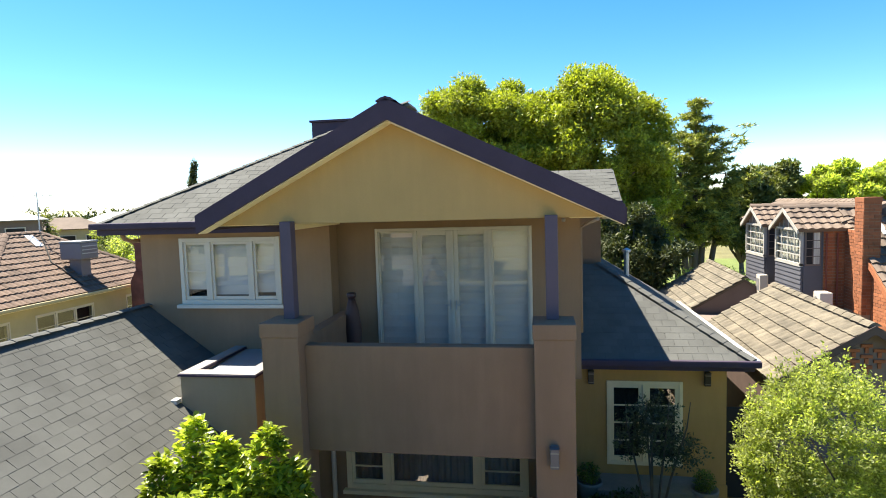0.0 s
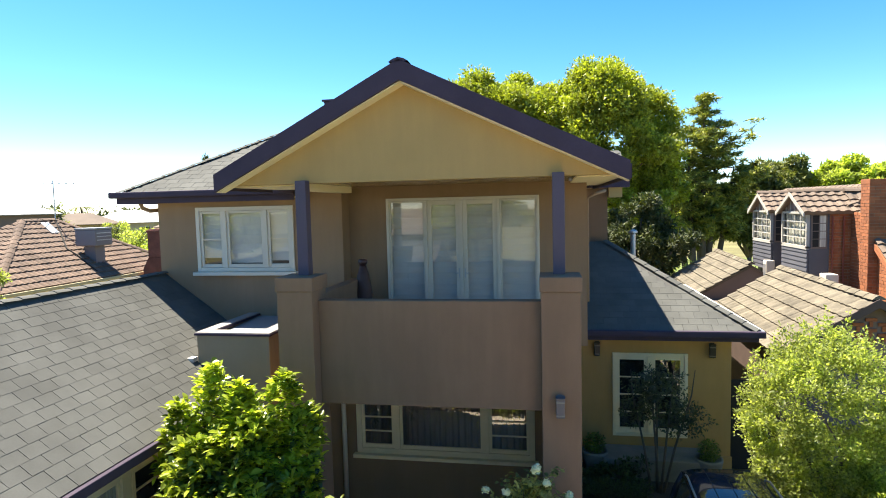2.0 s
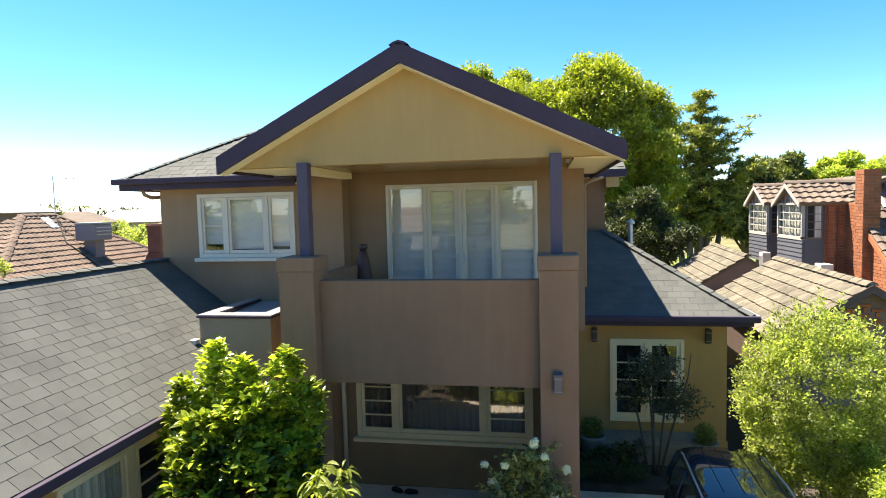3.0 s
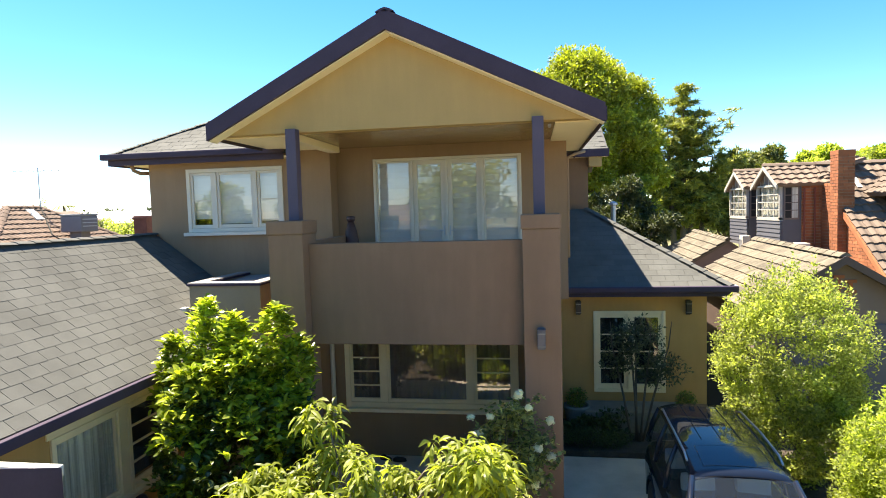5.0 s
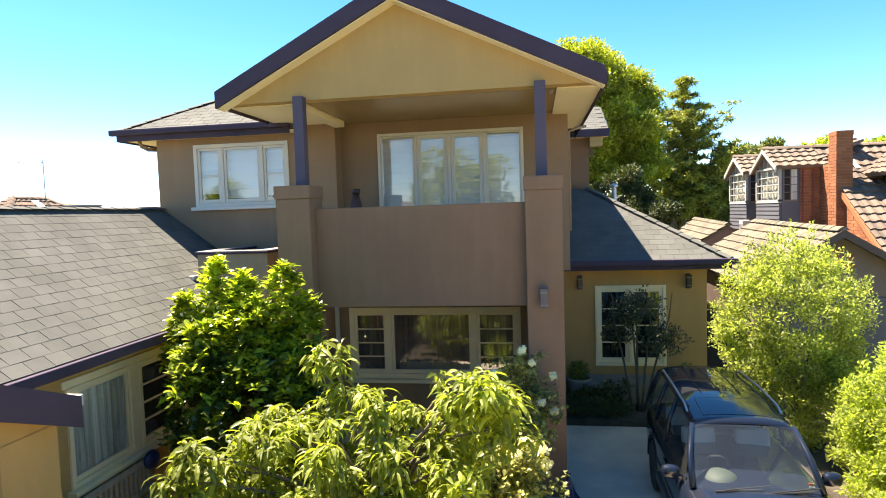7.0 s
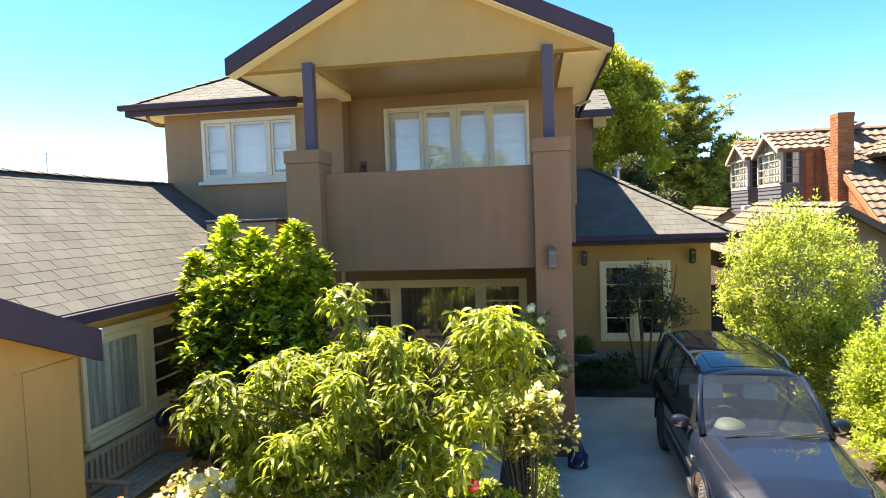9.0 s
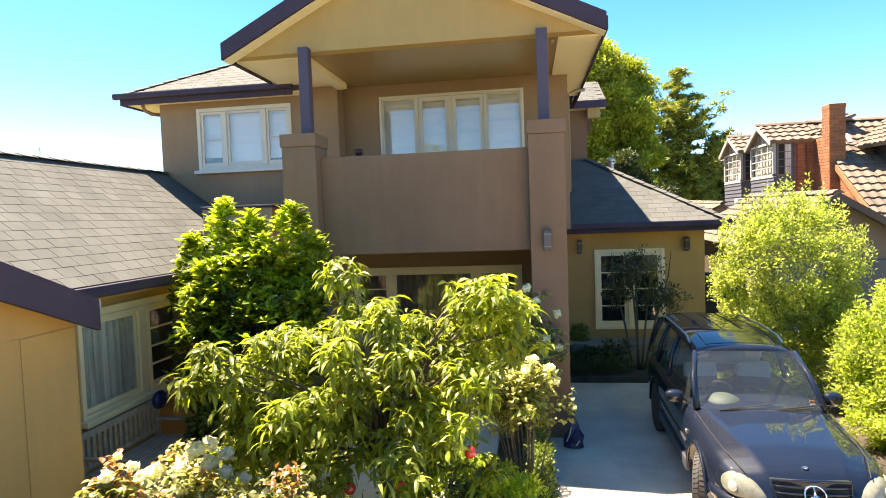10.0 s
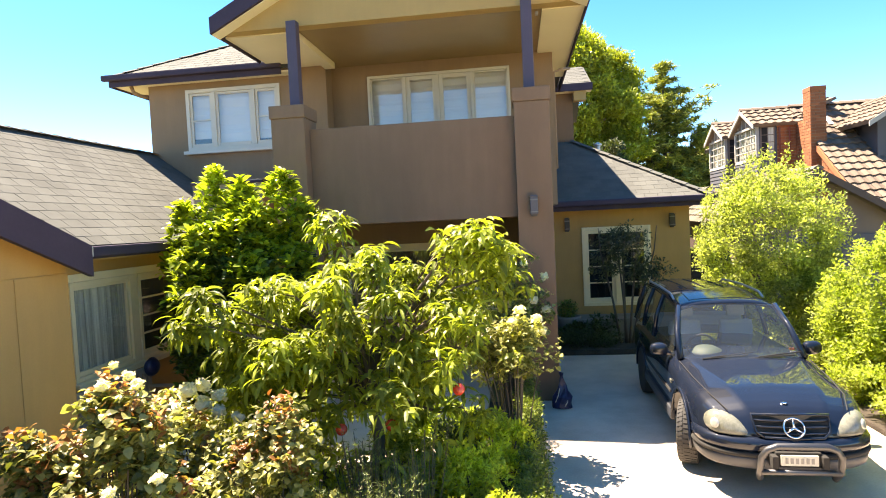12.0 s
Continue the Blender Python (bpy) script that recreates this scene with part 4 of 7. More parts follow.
def pot_plant(at, label, r):
    p = thing("potted_plant", label, "potted plant", group="pots by the ochre wall", at=at)
    part("pot", lathe([(r * 0.62, 0), (r * 0.8, 0.08), (r, 0.34), (r * 1.05, 0.40), (r * 1.05, 0.45), (r * 0.9, 0.45), (r * 0.85, 0.40)], 22), M_POT, p, smooth=True)
    crown(p, "foliage", rng, [(0, 0, 0.60)], [(r * 0.85, r * 0.85, 0.22)], [900], 0.05, 0.025, L_BOX)
    return p
rng = np.random.default_rng(7)
pot_plant((1.75, 11.5, 0.12), "grey stone pot with clipped dark green ball", 0.26)
pot_plant((3.92, 11.35, 0.12), "grey stone pot with clipped dark green ball", 0.25)

# ---- neighbour house beyond the driveway ----
nb = thing("neighbour_house", "orange brick house with tiled roofs, dormers and chimney", "house")
part("wall", wall(16.4, 24, 0, 5.2, 9.05, 9.3, along="y"), M_MORTAR, nb)
part("gable_wall", prism([(16.35, 0), (16.35, 4.5), (14.0, 2.66), (14.0, 0)], "x", 9.22, 9.45), M_MORTAR, nb)
part("chimney", box(9.0, 16.25, 0, 9.40, 16.68, 6.02), M_MORTAR, nb, "orange brick chimney")
part("chimney_cap", box(8.985, 16.235, 5.93, 9.415, 16.695, 6.06, 0.01), M_BRICK, nb)
# brick faces
BOX_F = [(4, 5, 6, 7), (0, 1, 5, 4), (1, 2, 6, 5), (2, 3, 7, 6), (3, 0, 4, 7)]
def bricks(parent, place, poly, mat=M_BRICK, seed=3, singles=0):
    """Courses of bricks on an upright face; place(u, v, out) gives the point. The first so many are objects on one mesh."""
    rnd = random.Random(seed)
    o0 = Vector(place(0, 0, 0))
    cell = [Vector(place(a, b, o)) - o0 for o in (0.0, 0.010) for a, b in ((0, 0), (0.229, 0), (0.229, 0.075), (0, 0.075))]
    out = Vector(place(0, 0, 1)) - o0
    me = bpy.data.meshes.new("brick")
    me.from_pydata([tuple(p) for p in cell], [], BOX_F)
    me.update()
    me.materials.append(mat)
    V, F, made = [], [], 0
    us, vs_ = [p[0] for p in poly], [p[1] for p in poly]
    v, row = max(vs_) - 0.08, 0
    while v > min(vs_):
        u = min(us) - (0.12 if row % 2 else 0.0)
        while u < max(us):
            if inside(poly, min(max(u + 0.115, min(us) + 0.01), max(us) - 0.01), v + 0.038):
                at = Vector(place(u, v, 0)) + out * rnd.uniform(-0.003, 0.003)
                if u < min(us) or u + 0.229 > max(us):
                    a0, a1 = max(u, min(us)), min(u + 0.229, max(us))
                    k = len(V)
                    V += [place(a, q, o) for o in (0.0, 0.010) for a, q in ((a0, v), (a1, v), (a1, v + 0.075), (a0, v + 0.075))]
                    F += [tuple(k + q for q in f) for f in BOX_F]
                elif made < singles:
                    ob = new("brick", me)
                    ob.parent = parent
                    ob.location = at
                    made += 1
                else:
                    k = len(V)
                    V += [tuple(at + p) for p in cell]
                    F += [tuple(k + q for q in f) for f in BOX_F]
            u += 0.24
        v -= 0.086
        row += 1
    if V:
        tagged(mesh_part("brickwork", V, F, mat, parent), kind="stuff")
bricks(nb, lambda u, v, o: (9.05 - o, u, v), [(16.7, 3.0), (18.3, 3.0), (18.3, 5.2), (16.7, 5.2)], singles=90)
bricks(nb, lambda u, v, o: (9.0 - o, u, v), [(16.25, 3.0), (16.68, 3.0), (16.68, 5.95), (16.25, 5.95)], singles=60)
bricks(nb, lambda u, v, o: (u, 16.25 - o, v), [(9.0, 3.0), (9.40, 3.0), (9.40, 5.95), (9.0, 5.95)], singles=60)
bricks(nb, lambda u, v, o: (9.22 - o, u, v), [(14.0, 1.8), (16.35, 1.8), (16.35, 4.5), (14.0, 2.66)], singles=90)
M_RUST = plain("rust_red_paint", (0.20, 0.05, 0.03), 0.6)
# main roof slopes
part("roof", slab([(8.75, 17.35, 5.22), (8.75, 25, 5.22), (10.2, 25, 5.92), (10.2, 17.35, 5.92)], 0.08), M_TILE, nb)
tile_roof(nb, (8.75, 17.35, 5.22), (0, 1, 0), (1.45, 0, 0.70), [(0, 0), (7.6, 0), (7.6, 1.6), (0, 1.6)], 0.25, 0.30, M_TILE, 5, singles=60)
part("roof", slab([(9.15, 13.4, 2.26), (16, 13.4, 2.26), (16, 17.9, 5.77), (9.15, 17.9, 5.77)], 0.1), M_TILE, nb)
tile_roof(nb, (9.12, 13.4, 2.26), (1, 0, 0), (0, 4.5, 3.51), [(0, 0), (6.8, 0), (6.8, 5.7), (0, 5.7)], 0.25, 0.31, M_TILE, 6, singles=240)
ridge_caps(nb, (9.12, 17.9, 5.80), (16, 17.9, 5.80), M_TILE, 0.35, 0.13)
ridge_caps(nb, (10.2, 17.8, 5.93), (10.2, 25, 5.93), M_TILE, 0.35, 0.13)
part("verge_board", prism([(16.40, 4.56), (13.4, 2.22), (13.4, 2.06), (16.40, 4.40)], "x", 9.10, 9.16), M_BRICK, nb)
# gabled dormer on the front slope
fd = thing_part("dormer", nb)
part("cheek", box(9.95, 15.62, 3.4, 10.02, 17.6, 4.80), M_SLATEBOARD, fd)
part("cheek", box(11.58, 15.62, 3.4, 11.65, 17.6, 4.80), M_SLATEBOARD, fd)
part("front", prism([(9.95, 3.6), (11.65, 3.6), (11.65, 4.80), (10.8, 5.42), (9.95, 4.80)], "y", 15.55, 15.61), M_SLATEBOARD, fd)
part("window_frame", box(10.2, 15.51, 3.95, 11.4, 15.545, 4.78, 0.01), M_OLDWHITE, fd)
# Opaque near-black panes: the dim room behind is put into the colour.
for x in (10.26, 10.66, 11.04):
    part("pane", box(x, 15.49, 4.02, x + 0.30, 15.508, 4.70), M_DARK, fd)
for s in (-1, 1):
    xe = 10.8 + s * 1.28
    part("dormer_roof", slab([(10.8, 15.15, 5.52), (xe, 15.15, 4.72), (xe, 18.2, 4.72), (10.8, 18.2, 5.52)], 0.05), M_TILE, fd)
    part("barge_board", prism([(10.8, 5.54), (xe, 4.74), (xe, 4.60), (10.8, 5.40)], "y", 15.11, 15.15), M_OLDWHITE, fd)
    tile_roof(fd, (xe, 15.15, 4.73), (0, 1, 0), (10.8 - xe, 0, 0.8), [(0, 0), (2.9, 0), (2.9, 1.5), (0, 1.5)], 0.25, 0.30, M_TILE, 9, singles=50)
ridge_caps(fd, (10.8, 15.12, 5.56), (10.8, 18.2, 5.56), M_TILE, 0.35, 0.12)
fd.location = (0.38, 0.0, 0.12)
part("flashing", slab([(9.80, 16.9, 5.02), (9.93, 16.9, 5.02), (9.93, 17.8, 5.72), (9.80, 17.8, 5.72)], 0.02), M_FLASH, nb, "pale lead flashing").location.z += 0.05

def dormer(y0, y1, zb, deep):
    """A weatherboarded dormer that faces the driveway, with a gabled tile roof."""
    x0, x1, zt, zs, ym = 7.95, 9.05, 5.22, 4.20, (y0 + y1) / 2
    d = thing_part("dormer", nb)
    W = y1 - y0
    part("cheek", box(x0 + 0.06, y0, zb, x0 + deep, y0 + 0.06, zt), M_SLATEBOARD, d)
    part("cheek", box(x0 + 0.06, y1 - 0.06, zb, x1, y1, zt), M_SLATEBOARD, d)
    part("gable", prism([(y0, zt), (y1, zt), (ym, zt + 0.50)], "x", x0 + 0.03, x0 + 0.07), M_GREYWALL, d)
    for i in range(7):
        z = zb + (zs - zb) * i / 7
        part("weatherboard", prism([(x0 - 0.012, z), (x0 + 0.05, z), (x0 + 0.05, z + (zs - zb) / 7 - 0.004), (x0 + 0.008, z + (zs - zb) / 7 - 0.004)], "y", y0 + 0.001, y1 - 0.001, None), M_SLATEBOARD, d)
    fr = bmesh.new()
    for a, b, c, e in ((y0, y0 + 0.07, zs, zt), (y1 - 0.07, y1, zs, zt), (y0, y1, zs - 0.03, zs + 0.06), (y0, y1, zt - 0.06, zt)):
        add_box(fr, x0 - 0.02, a, c, x0 + 0.06, b, e)
    part("window_frame", fr, M_OLDWHITE, d, "weathered white multi-pane window frame")
    for i in range(1, 4):
        part("glazing_bar", box(x0, y0 + W * i / 4 - 0.014, zs + 0.06, x0 + 0.03, y0 + W * i / 4 + 0.014, zt - 0.06), M_OLDWHITE, d)
    for i in range(1, 4):
        z = zs + 0.06 + (zt - zs - 0.12) * i / 4
        part("glazing_bar", box(x0 + 0.002, y0 + 0.07, z - 0.014, x0 + 0.028, y1 - 0.07, z + 0.014), M_OLDWHITE, d)
    pane(d, y0 + 0.06, y1 - 0.06, zs + 0.05, zt - 0.05, x0 + 0.015, "y", 1)
    vs, fs = drape(y0 + 0.07, y1 - 0.07, zs + 0.06, zt - 0.06, x0 + 0.10, 8, 0.02, along="y")
    mesh_part("curtain", vs, fs, M_SHEER, d)
    # Near-black sheet in place of the shade inside the dormer.
    part("interior", box(x0 + 0.2, y0 + 0.07, zs, x0 + 0.22, y1 - 0.07, zt), M_DARK, d)
    for k in range(5):
        y = ym - W * 0.36 + W * 0.18 * k
        part("gable_batten", box(x0 + 0.01, y - 0.012, zt, x0 + 0.03, y + 0.012, zt + 0.5 - abs(y - ym) / (W / 2) * 0.5 - 0.02), M_OLDWHITE, d)
    for s in (-1, 1):
        ye = ym + s * (W / 2 + 0.13)
        zl, zp = zt - 0.03, zt + 0.56
        part("barge_board", prism([(ym, zp + 0.02), (ye, zl + 0.02), (ye, zl - 0.10), (ym, zp - 0.10)], "x", x0 - 0.16, x0 - 0.12), M_OLDWHITE, d)
        part("dormer_roof", slab([(x0 - 0.15, ye, zl), (x1 + 0.9, ye, zl), (x1 + 0.9, ym, zp), (x0 - 0.15, ym, zp)], 0.05), M_TILE, d)
        run = math.hypot(ye - ym, zp - zl)
        tile_roof(d, (x0 - 0.15, ye, zl), (1, 0, 0), (0, ym - ye, zp - zl), [(0, 0), (2.1, 0), (2.1, run), (0, run)], 0.25, 0.30, M_TILE, 8, singles=60)
    ridge_caps(d, (x0 - 0.16, ym, zt + 0.60), (x1 + 0.9, ym, zt + 0.60), M_TILE, 0.35, 0.11)
    # side window in the cheek
    part("window_frame", box(x0 + 0.09, y0 - 0.02, zs, x0 + 0.50, y0 - 0.002, zt - 0.05), M_GREYWALL, d)
    # First pane near-black, with the dim room put into its colour.
    part("pane", box(x0 + 0.13, y0 - 0.03, zs + 0.05, x0 + 0.28, y0 - 0.022, zt - 0.1), M_DARK, d)
    part("pane", box(x0 + 0.31, y0 - 0.03, zs + 0.05, x0 + 0.46, y0 - 0.022, zt - 0.1), M_SHEER, d)
    for i in range(1, 4):
        z = zs + 0.05 + (zt - zs - 0.15) * i / 4
        part("glazing_bar", box(x0 + 0.11, y0 - 0.036, z - 0.01, x0 + 0.48, y0 - 0.031, z + 0.01), M_GREYWALL, d)
dormer(17.28, 19.09, 3.3, 0.56)
dormer(19.98, 21.7, 3.3, 1.1)
part("wall", box(8.51, 17.27, 0, 9.06, 17.5, 5.18), M_MORTAR, nb)
bricks(nb, lambda u, v, o: (u, 17.27 - o, v), [(8.51, 3.0), (9.05, 3.0), (9.05, 5.16), (8.51, 5.16)], singles=50)
part("downpipe", tube([(8.56, 17.2, 5.1), (8.56, 17.2, 2.5)], 0.026, 8), M_RUST, nb, "rust red downpipe")
part("downpipe", tube([(8.84, 17.2, 5.1), (8.84, 17.2, 2.5)], 0.026, 8), M_RUST, nb, "rust red downpipe")

garage = thing("garage", "garage with lichened tile roofs and grey gable beside the drive", "garage")
part("roof", slab([(7.4, 12.5, 3.52), (7.4, 17.6, 3.62), (5.5, 17.6, 2.45), (5.5, 12.5, 2.35)], 0.08), M_TILE_GREY, garage)
tile_roof(garage, (5.5, 12.45, 2.36), (0, 1, 0.02), (1.9, 0, 1.17), [(0, 0), (5.15, 0), (5.15, 2.23), (0, 2.23)], 0.25, 0.30, M_TILE_GREY, 2, 0.022, singles=150)
part("roof", slab([(7.4, 12.5, 3.52), (7.4, 17.6, 3.62), (9.2, 17.6, 2.5), (9.2, 12.5, 2.40)], 0.08), M_TILE_GREY, garage)
ridge_caps(garage, (7.4, 12.45, 3.56), (7.4, 17.6, 3.66), M_TILE_GREY, 0.35, 0.13)
part("roof", slab([(7.4, 20.1, 3.46), (7.4, 24.3, 3.60), (5.5, 24.3, 2.45), (5.5, 20.1, 2.35)], 0.08), M_TILE_GREY, garage)
tile_roof(garage, (5.5, 20.05, 2.33), (0, 1, 0.03), (1.9, 0, 1.17), [(0, 0), (4.3, 0), (4.3, 2.23), (0, 2.23)], 0.25, 0.30, M_TILE_GREY, 3, 0.022, singles=100)
ridge_caps(garage, (7.4, 20.05, 3.50), (7.4, 24.3, 3.64), M_TILE_GREY, 0.35, 0.13)
part("roof", slab([(7.4, 20.1, 3.46), (7.4, 24.3, 3.60), (9.0, 24.3, 2.5), (9.0, 20.1, 2.4)], 0.08), M_TILE, garage)
part("roof", slab([(5.6, 17.6, 2.3), (9.0, 17.6, 2.3), (9.0, 20.1, 2.3), (5.6, 20.1, 2.3)], 0.08), M_GREYWALL, garage)
part("gable_wall", prism([(5.7, 0), (9.1, 0), (9.1, 2.42), (7.4, 3.42), (5.7, 2.4)], "y", 12.75, 13.0), M_GREYWALL, garage)
part("gable_wall", prism([(5.7, 0), (9.0, 0), (9.0, 2.40), (7.4, 3.36), (5.7, 2.35)], "y", 20.2, 20.4), M_GREYWALL, garage)
for s in (-1, 1):
    xe = 7.4 + s * 1.9
    part("barge_board", prism([(7.4, 3.56), (xe, 2.39), (xe, 2.23), (7.4, 3.38)], "y", 12.42, 12.47), M_BROWNWOOD, garage)
for i, (dx, dz) in enumerate(((0, 0), (0.24, -0.1), (-0.24, -0.1), (0, -0.22), (0.24, -0.32), (-0.24, -0.32), (0, -0.44))):
    part("ornamental_brick", box(7.4 + dx - 0.11, 12.72, 3.08 + dz - 0.035, 7.4 + dx + 0.11, 12.749, 3.08 + dz + 0.035, 0.005), M_BRICK, garage)
    part("ornamental_brick", box(7.4 + dx - 0.035, 12.72, 3.08 + dz - 0.15, 7.4 + dx + 0.035, 12.749, 3.08 + dz - 0.04, 0.005), M_BRICK, garage)
part("garage_door", box(6.2, 12.70, 0, 8.7, 12.748, 2.05, 0.01), M_SLATEBOARD, garage)
part("wall", wall(13.0, 24, 0, 2.35, 5.7, 5.9, along="y"), M_BROWNWOOD, garage, "dark boarded side wall")
ac = thing("air_conditioner", "white air conditioning unit on the garage roof", "air conditioner", at=(8.3, 16.75, 3.06))
part("casing", box(-0.16, -0.2, 0, 0.16, 0.2, 0.50, 0.03), M_WHITE, ac)
part("grille", lathe([(0.13, 0), (0.14, 0.01), (0.12, 0.015)], 20), M_METAL, ac)
ac.children[1].matrix_local = pose(-0.162, 0.02, 0.25, 0, -90, 0)
ac2 = thing("air_conditioner", "white air conditioning unit on the far tiled roof", "air conditioner", at=(7.9, 20.0, 3.0))
part("casing", box(-0.13, -0.16, 0, 0.13, 0.16, 0.62, 0.03), M_WHITE, ac2)
part("grille", box(-0.137, -0.12, 0.12, -0.131, 0.12, 0.5), M_METAL, ac2)

# ---- bungalow and far houses on the other side ----
nl = thing("bungalow", "cream bungalow with hipped terracotta tile roof", "house")
EX, EYa, EYb, EZ, HX, HYa, HYb, HZ = -17.6, 16.2, 26.8, 2.95, -21.2, 21.1, 22.8, 5.40
part("roof", slab([(EX, EYa, EZ), (EX, EYb, EZ), (HX, HYb, HZ), (HX, HYa, HZ)], 0.1), M_TILE_RED, nl)
part("roof", slab([(EX, EYa, EZ), (HX, HYa, HZ), (2 * HX - EX, EYa, EZ)], 0.1), M_TILE_RED, nl)
part("roof", slab([(EX, EYb, EZ), (HX, HYb, HZ), (2 * HX - EX, EYb, EZ)], 0.1), M_TILE_RED, nl)
run = math.hypot(EX - HX, HZ - EZ)
tile_roof(nl, (EX, EYa, EZ), (0, 1, 0), (HX - EX, 0, HZ - EZ), [(0, 0), (EYb - EYa, 0), (HYb - EYa, run), (HYa - EYa, run)], 0.26, 0.34, M_TILE_RED, 4)
tile_roof(nl, (2 * HX - EX, EYa, EZ), (1, 0, 0), (0, HYa - EYa, HZ - EZ), [(0, 0), (2 * (EX - HX), 0), (EX - HX, math.hypot(HYa - EYa, HZ - EZ))], 0.26, 0.34, M_TILE_RED, 5)
for a, b in (((HX, HYa, HZ), (HX, HYb, HZ)), ((EX, EYa, EZ), (HX, HYa, HZ)), ((EX, EYb, EZ), (HX, HYb, HZ))):
    ridge_caps(nl, (a[0], a[1], a[2] + 0.04), (b[0], b[1], b[2] + 0.04), M_TILE_RED, 0.4, 0.15)
part("gutter", box(EX, EYa, EZ - 0.12, EX + 0.12, EYb, EZ, 0.02), M_CREAMWALL, nl)
part("eave_soffit", box(EX - 0.5, EYa, EZ - 0.16, EX, EYb, EZ - 0.13), M_SOFFIT, nl)
part("wall", wall(EYa + 0.4, EYb - 0.4, -0.06, EZ - 0.16, EX - 0.7, EX - 0.45, [(17.0, 17.9, 1.3, 2.4), (19.0, 22.0, 1.3, 2.4), (24.0, 24.8, 1.3, 2.4)], along="y"), M_CREAMWALL, nl)
part("wall", wall(2 * HX - EX + 0.4, EX - 0.71, -0.06, EZ - 0.16, EYa + 0.4, EYa + 0.65), M_CREAMWALL, nl)
for a, b, l in ((17.0, 17.9, [(0, 1, 1, 0.05)]), (19.0, 22.0, [(0, 0.33, 1, 0.05), (0.33, 0.66, 1, 0.05), (0.66, 1, 1, 0.05)]), (24.0, 24.8, [(0, 1, 1, 0.05)])):
    window(nl, a, b, 1.3, 2.4, EX - 0.44, l, M_WHITE, along="y", sign=-1)
# Near-black sheet stands in for the shade indoors.
part("interior", box(EX - 1.2, EYa + 1, 0, EX - 1.18, EYb - 1, 2.8), M_DARK, nl)
part("skylight", slab([(-20.30, 21.66, 4.80), (-20.30, 22.08, 4.80), (-20.98, 22.20, 5.26), (-20.98, 21.78, 5.26)], 0.1), M_FLASH, nl, "white framed skylight").location.z += 0.08
M_COOLER = plain("grey_cooler_casing", (0.16, 0.15, 0.17), 0.6)
vent = thing("roof_ventilator", "grey box roof cooler on the terracotta roof", "roof ventilator", at=(-18.68, 22.15, 3.55))
part("throat", box(-0.27, -0.27, -0.1, 0.27, 0.27, 0.72), M_COOLER, vent)
part("casing", box(-0.50, -0.50, 0.72, 0.50, 0.50, 1.42, 0.05), M_COOLER, vent)
for z in (0.95, 1.1, 1.25):
    part("louvre", box(0.501, -0.42, z, 0.512, 0.42, z + 0.04), M_METAL, vent)
part("lid", box(-0.52, -0.52, 1.42, 0.52, 0.52, 1.50, 0.03), M_ZINCROOF, vent)
ant = thing("antenna", "thin metal television antenna on a mast", "antenna", at=(-21.1, 22.75, 5.2))
part("mast", tube([(0, 0, 0), (0, 0, 2.0)], 0.024, 6), M_METAL, ant)
part("boom", tube([(-0.9, -0.4, 1.85), (0.9, 0.4, 1.85)], 0.02, 6), M_METAL, ant)
for i in range(7):
    k = -0.8 + i * 0.27
    part("element", tube([(k - 0.12, k * 0.44 + 0.28, 1.85), (k + 0.12, k * 0.44 - 0.28, 1.85)], 0.012, 5), M_METAL, ant)
tagged(part("cable", tube([(-21.1, 22.75, 5.40), (-20.4, 22.2, 4.95), (-19.3, 21.3, 4.20), (-18.9, 21.4, 3.92), (-18.3, 21.3, 3.52), (-17.9, 21.3, 3.24)], 0.03, 5), M_DARK), "black antenna cable lying on the tile roof", "cable")

def far_house(at, turn, w, d, h, rise, roof_mat, wall_mat, label, wins=3):
    f = thing("far_house", label, "house", at=at, turn=turn)
    bm = box(-w / 2, -d / 2, -0.1, w / 2, d / 2, h)
    part("wall", bm, wall_mat, f)
    o = 0.5
    A = [(-w / 2 - o, -d / 2 - o, h), (w / 2 + o, -d / 2 - o, h), (w / 2 + o, d / 2 + o, h), (-w / 2 - o, d / 2 + o, h)]
    r0, r1 = (-w / 2 + d / 2, 0, h + rise), (w / 2 - d / 2, 0, h + rise)
    for q in ([A[0], A[1], r1, r0], [A[2], A[3], r0, r1], [A[1], A[2], r1], [A[3], A[0], r0]):
        part("roof", slab(q, 0.08), roof_mat, f)
    for i in range(wins):
        x = -w / 2 + w * (i + 0.5) / wins
        wq = part("window", box(x - 0.7, -d / 2 - 0.05, h - 1.7, x + 0.7, -d / 2 - 0.01, h - 0.6), M_WHITE, f)
        # Near-black pane carries the dark of the room in its colour.
        part("pane", box(x - 0.62, -d / 2 - 0.07, h - 1.62, x + 0.62, -d / 2 - 0.055, h - 0.68), M_DARK, wq)
    return f
far_house((-45.4, 40.6, 0), 45, 11, 5, 5.75, 1.1, M_ZINCROOF, M_GREYWALL, "grey metal roofed building beyond the bungalow")
far_house((-45.4, 51.7, 0), 41, 6.5, 4.5, 4.65, 1.1, M_TILE, M_CREAMWALL, "cream house with pink tile roof far behind")
far_house((-38, 66, 0), 30, 14, 8, 4.0, 1.7, M_TILE, M_CREAMWALL, "cream house with tile roof in the distance")
far_house((-62, 84, 0), 35, 16, 9, 4.2, 1.9, M_ZINCROOF, M_CREAMWALL, "pale roofed house in the distance")
bc = thing("brick_chimney", "dark red brick chimney breast beside the bungalow", "chimney", at=(-16.65, 23.75, 0))
part("shaft", box(-0.32, -0.40, 3.6, 0.32, 0.40, 4.90, 0.02), M_REDBRICK, bc)
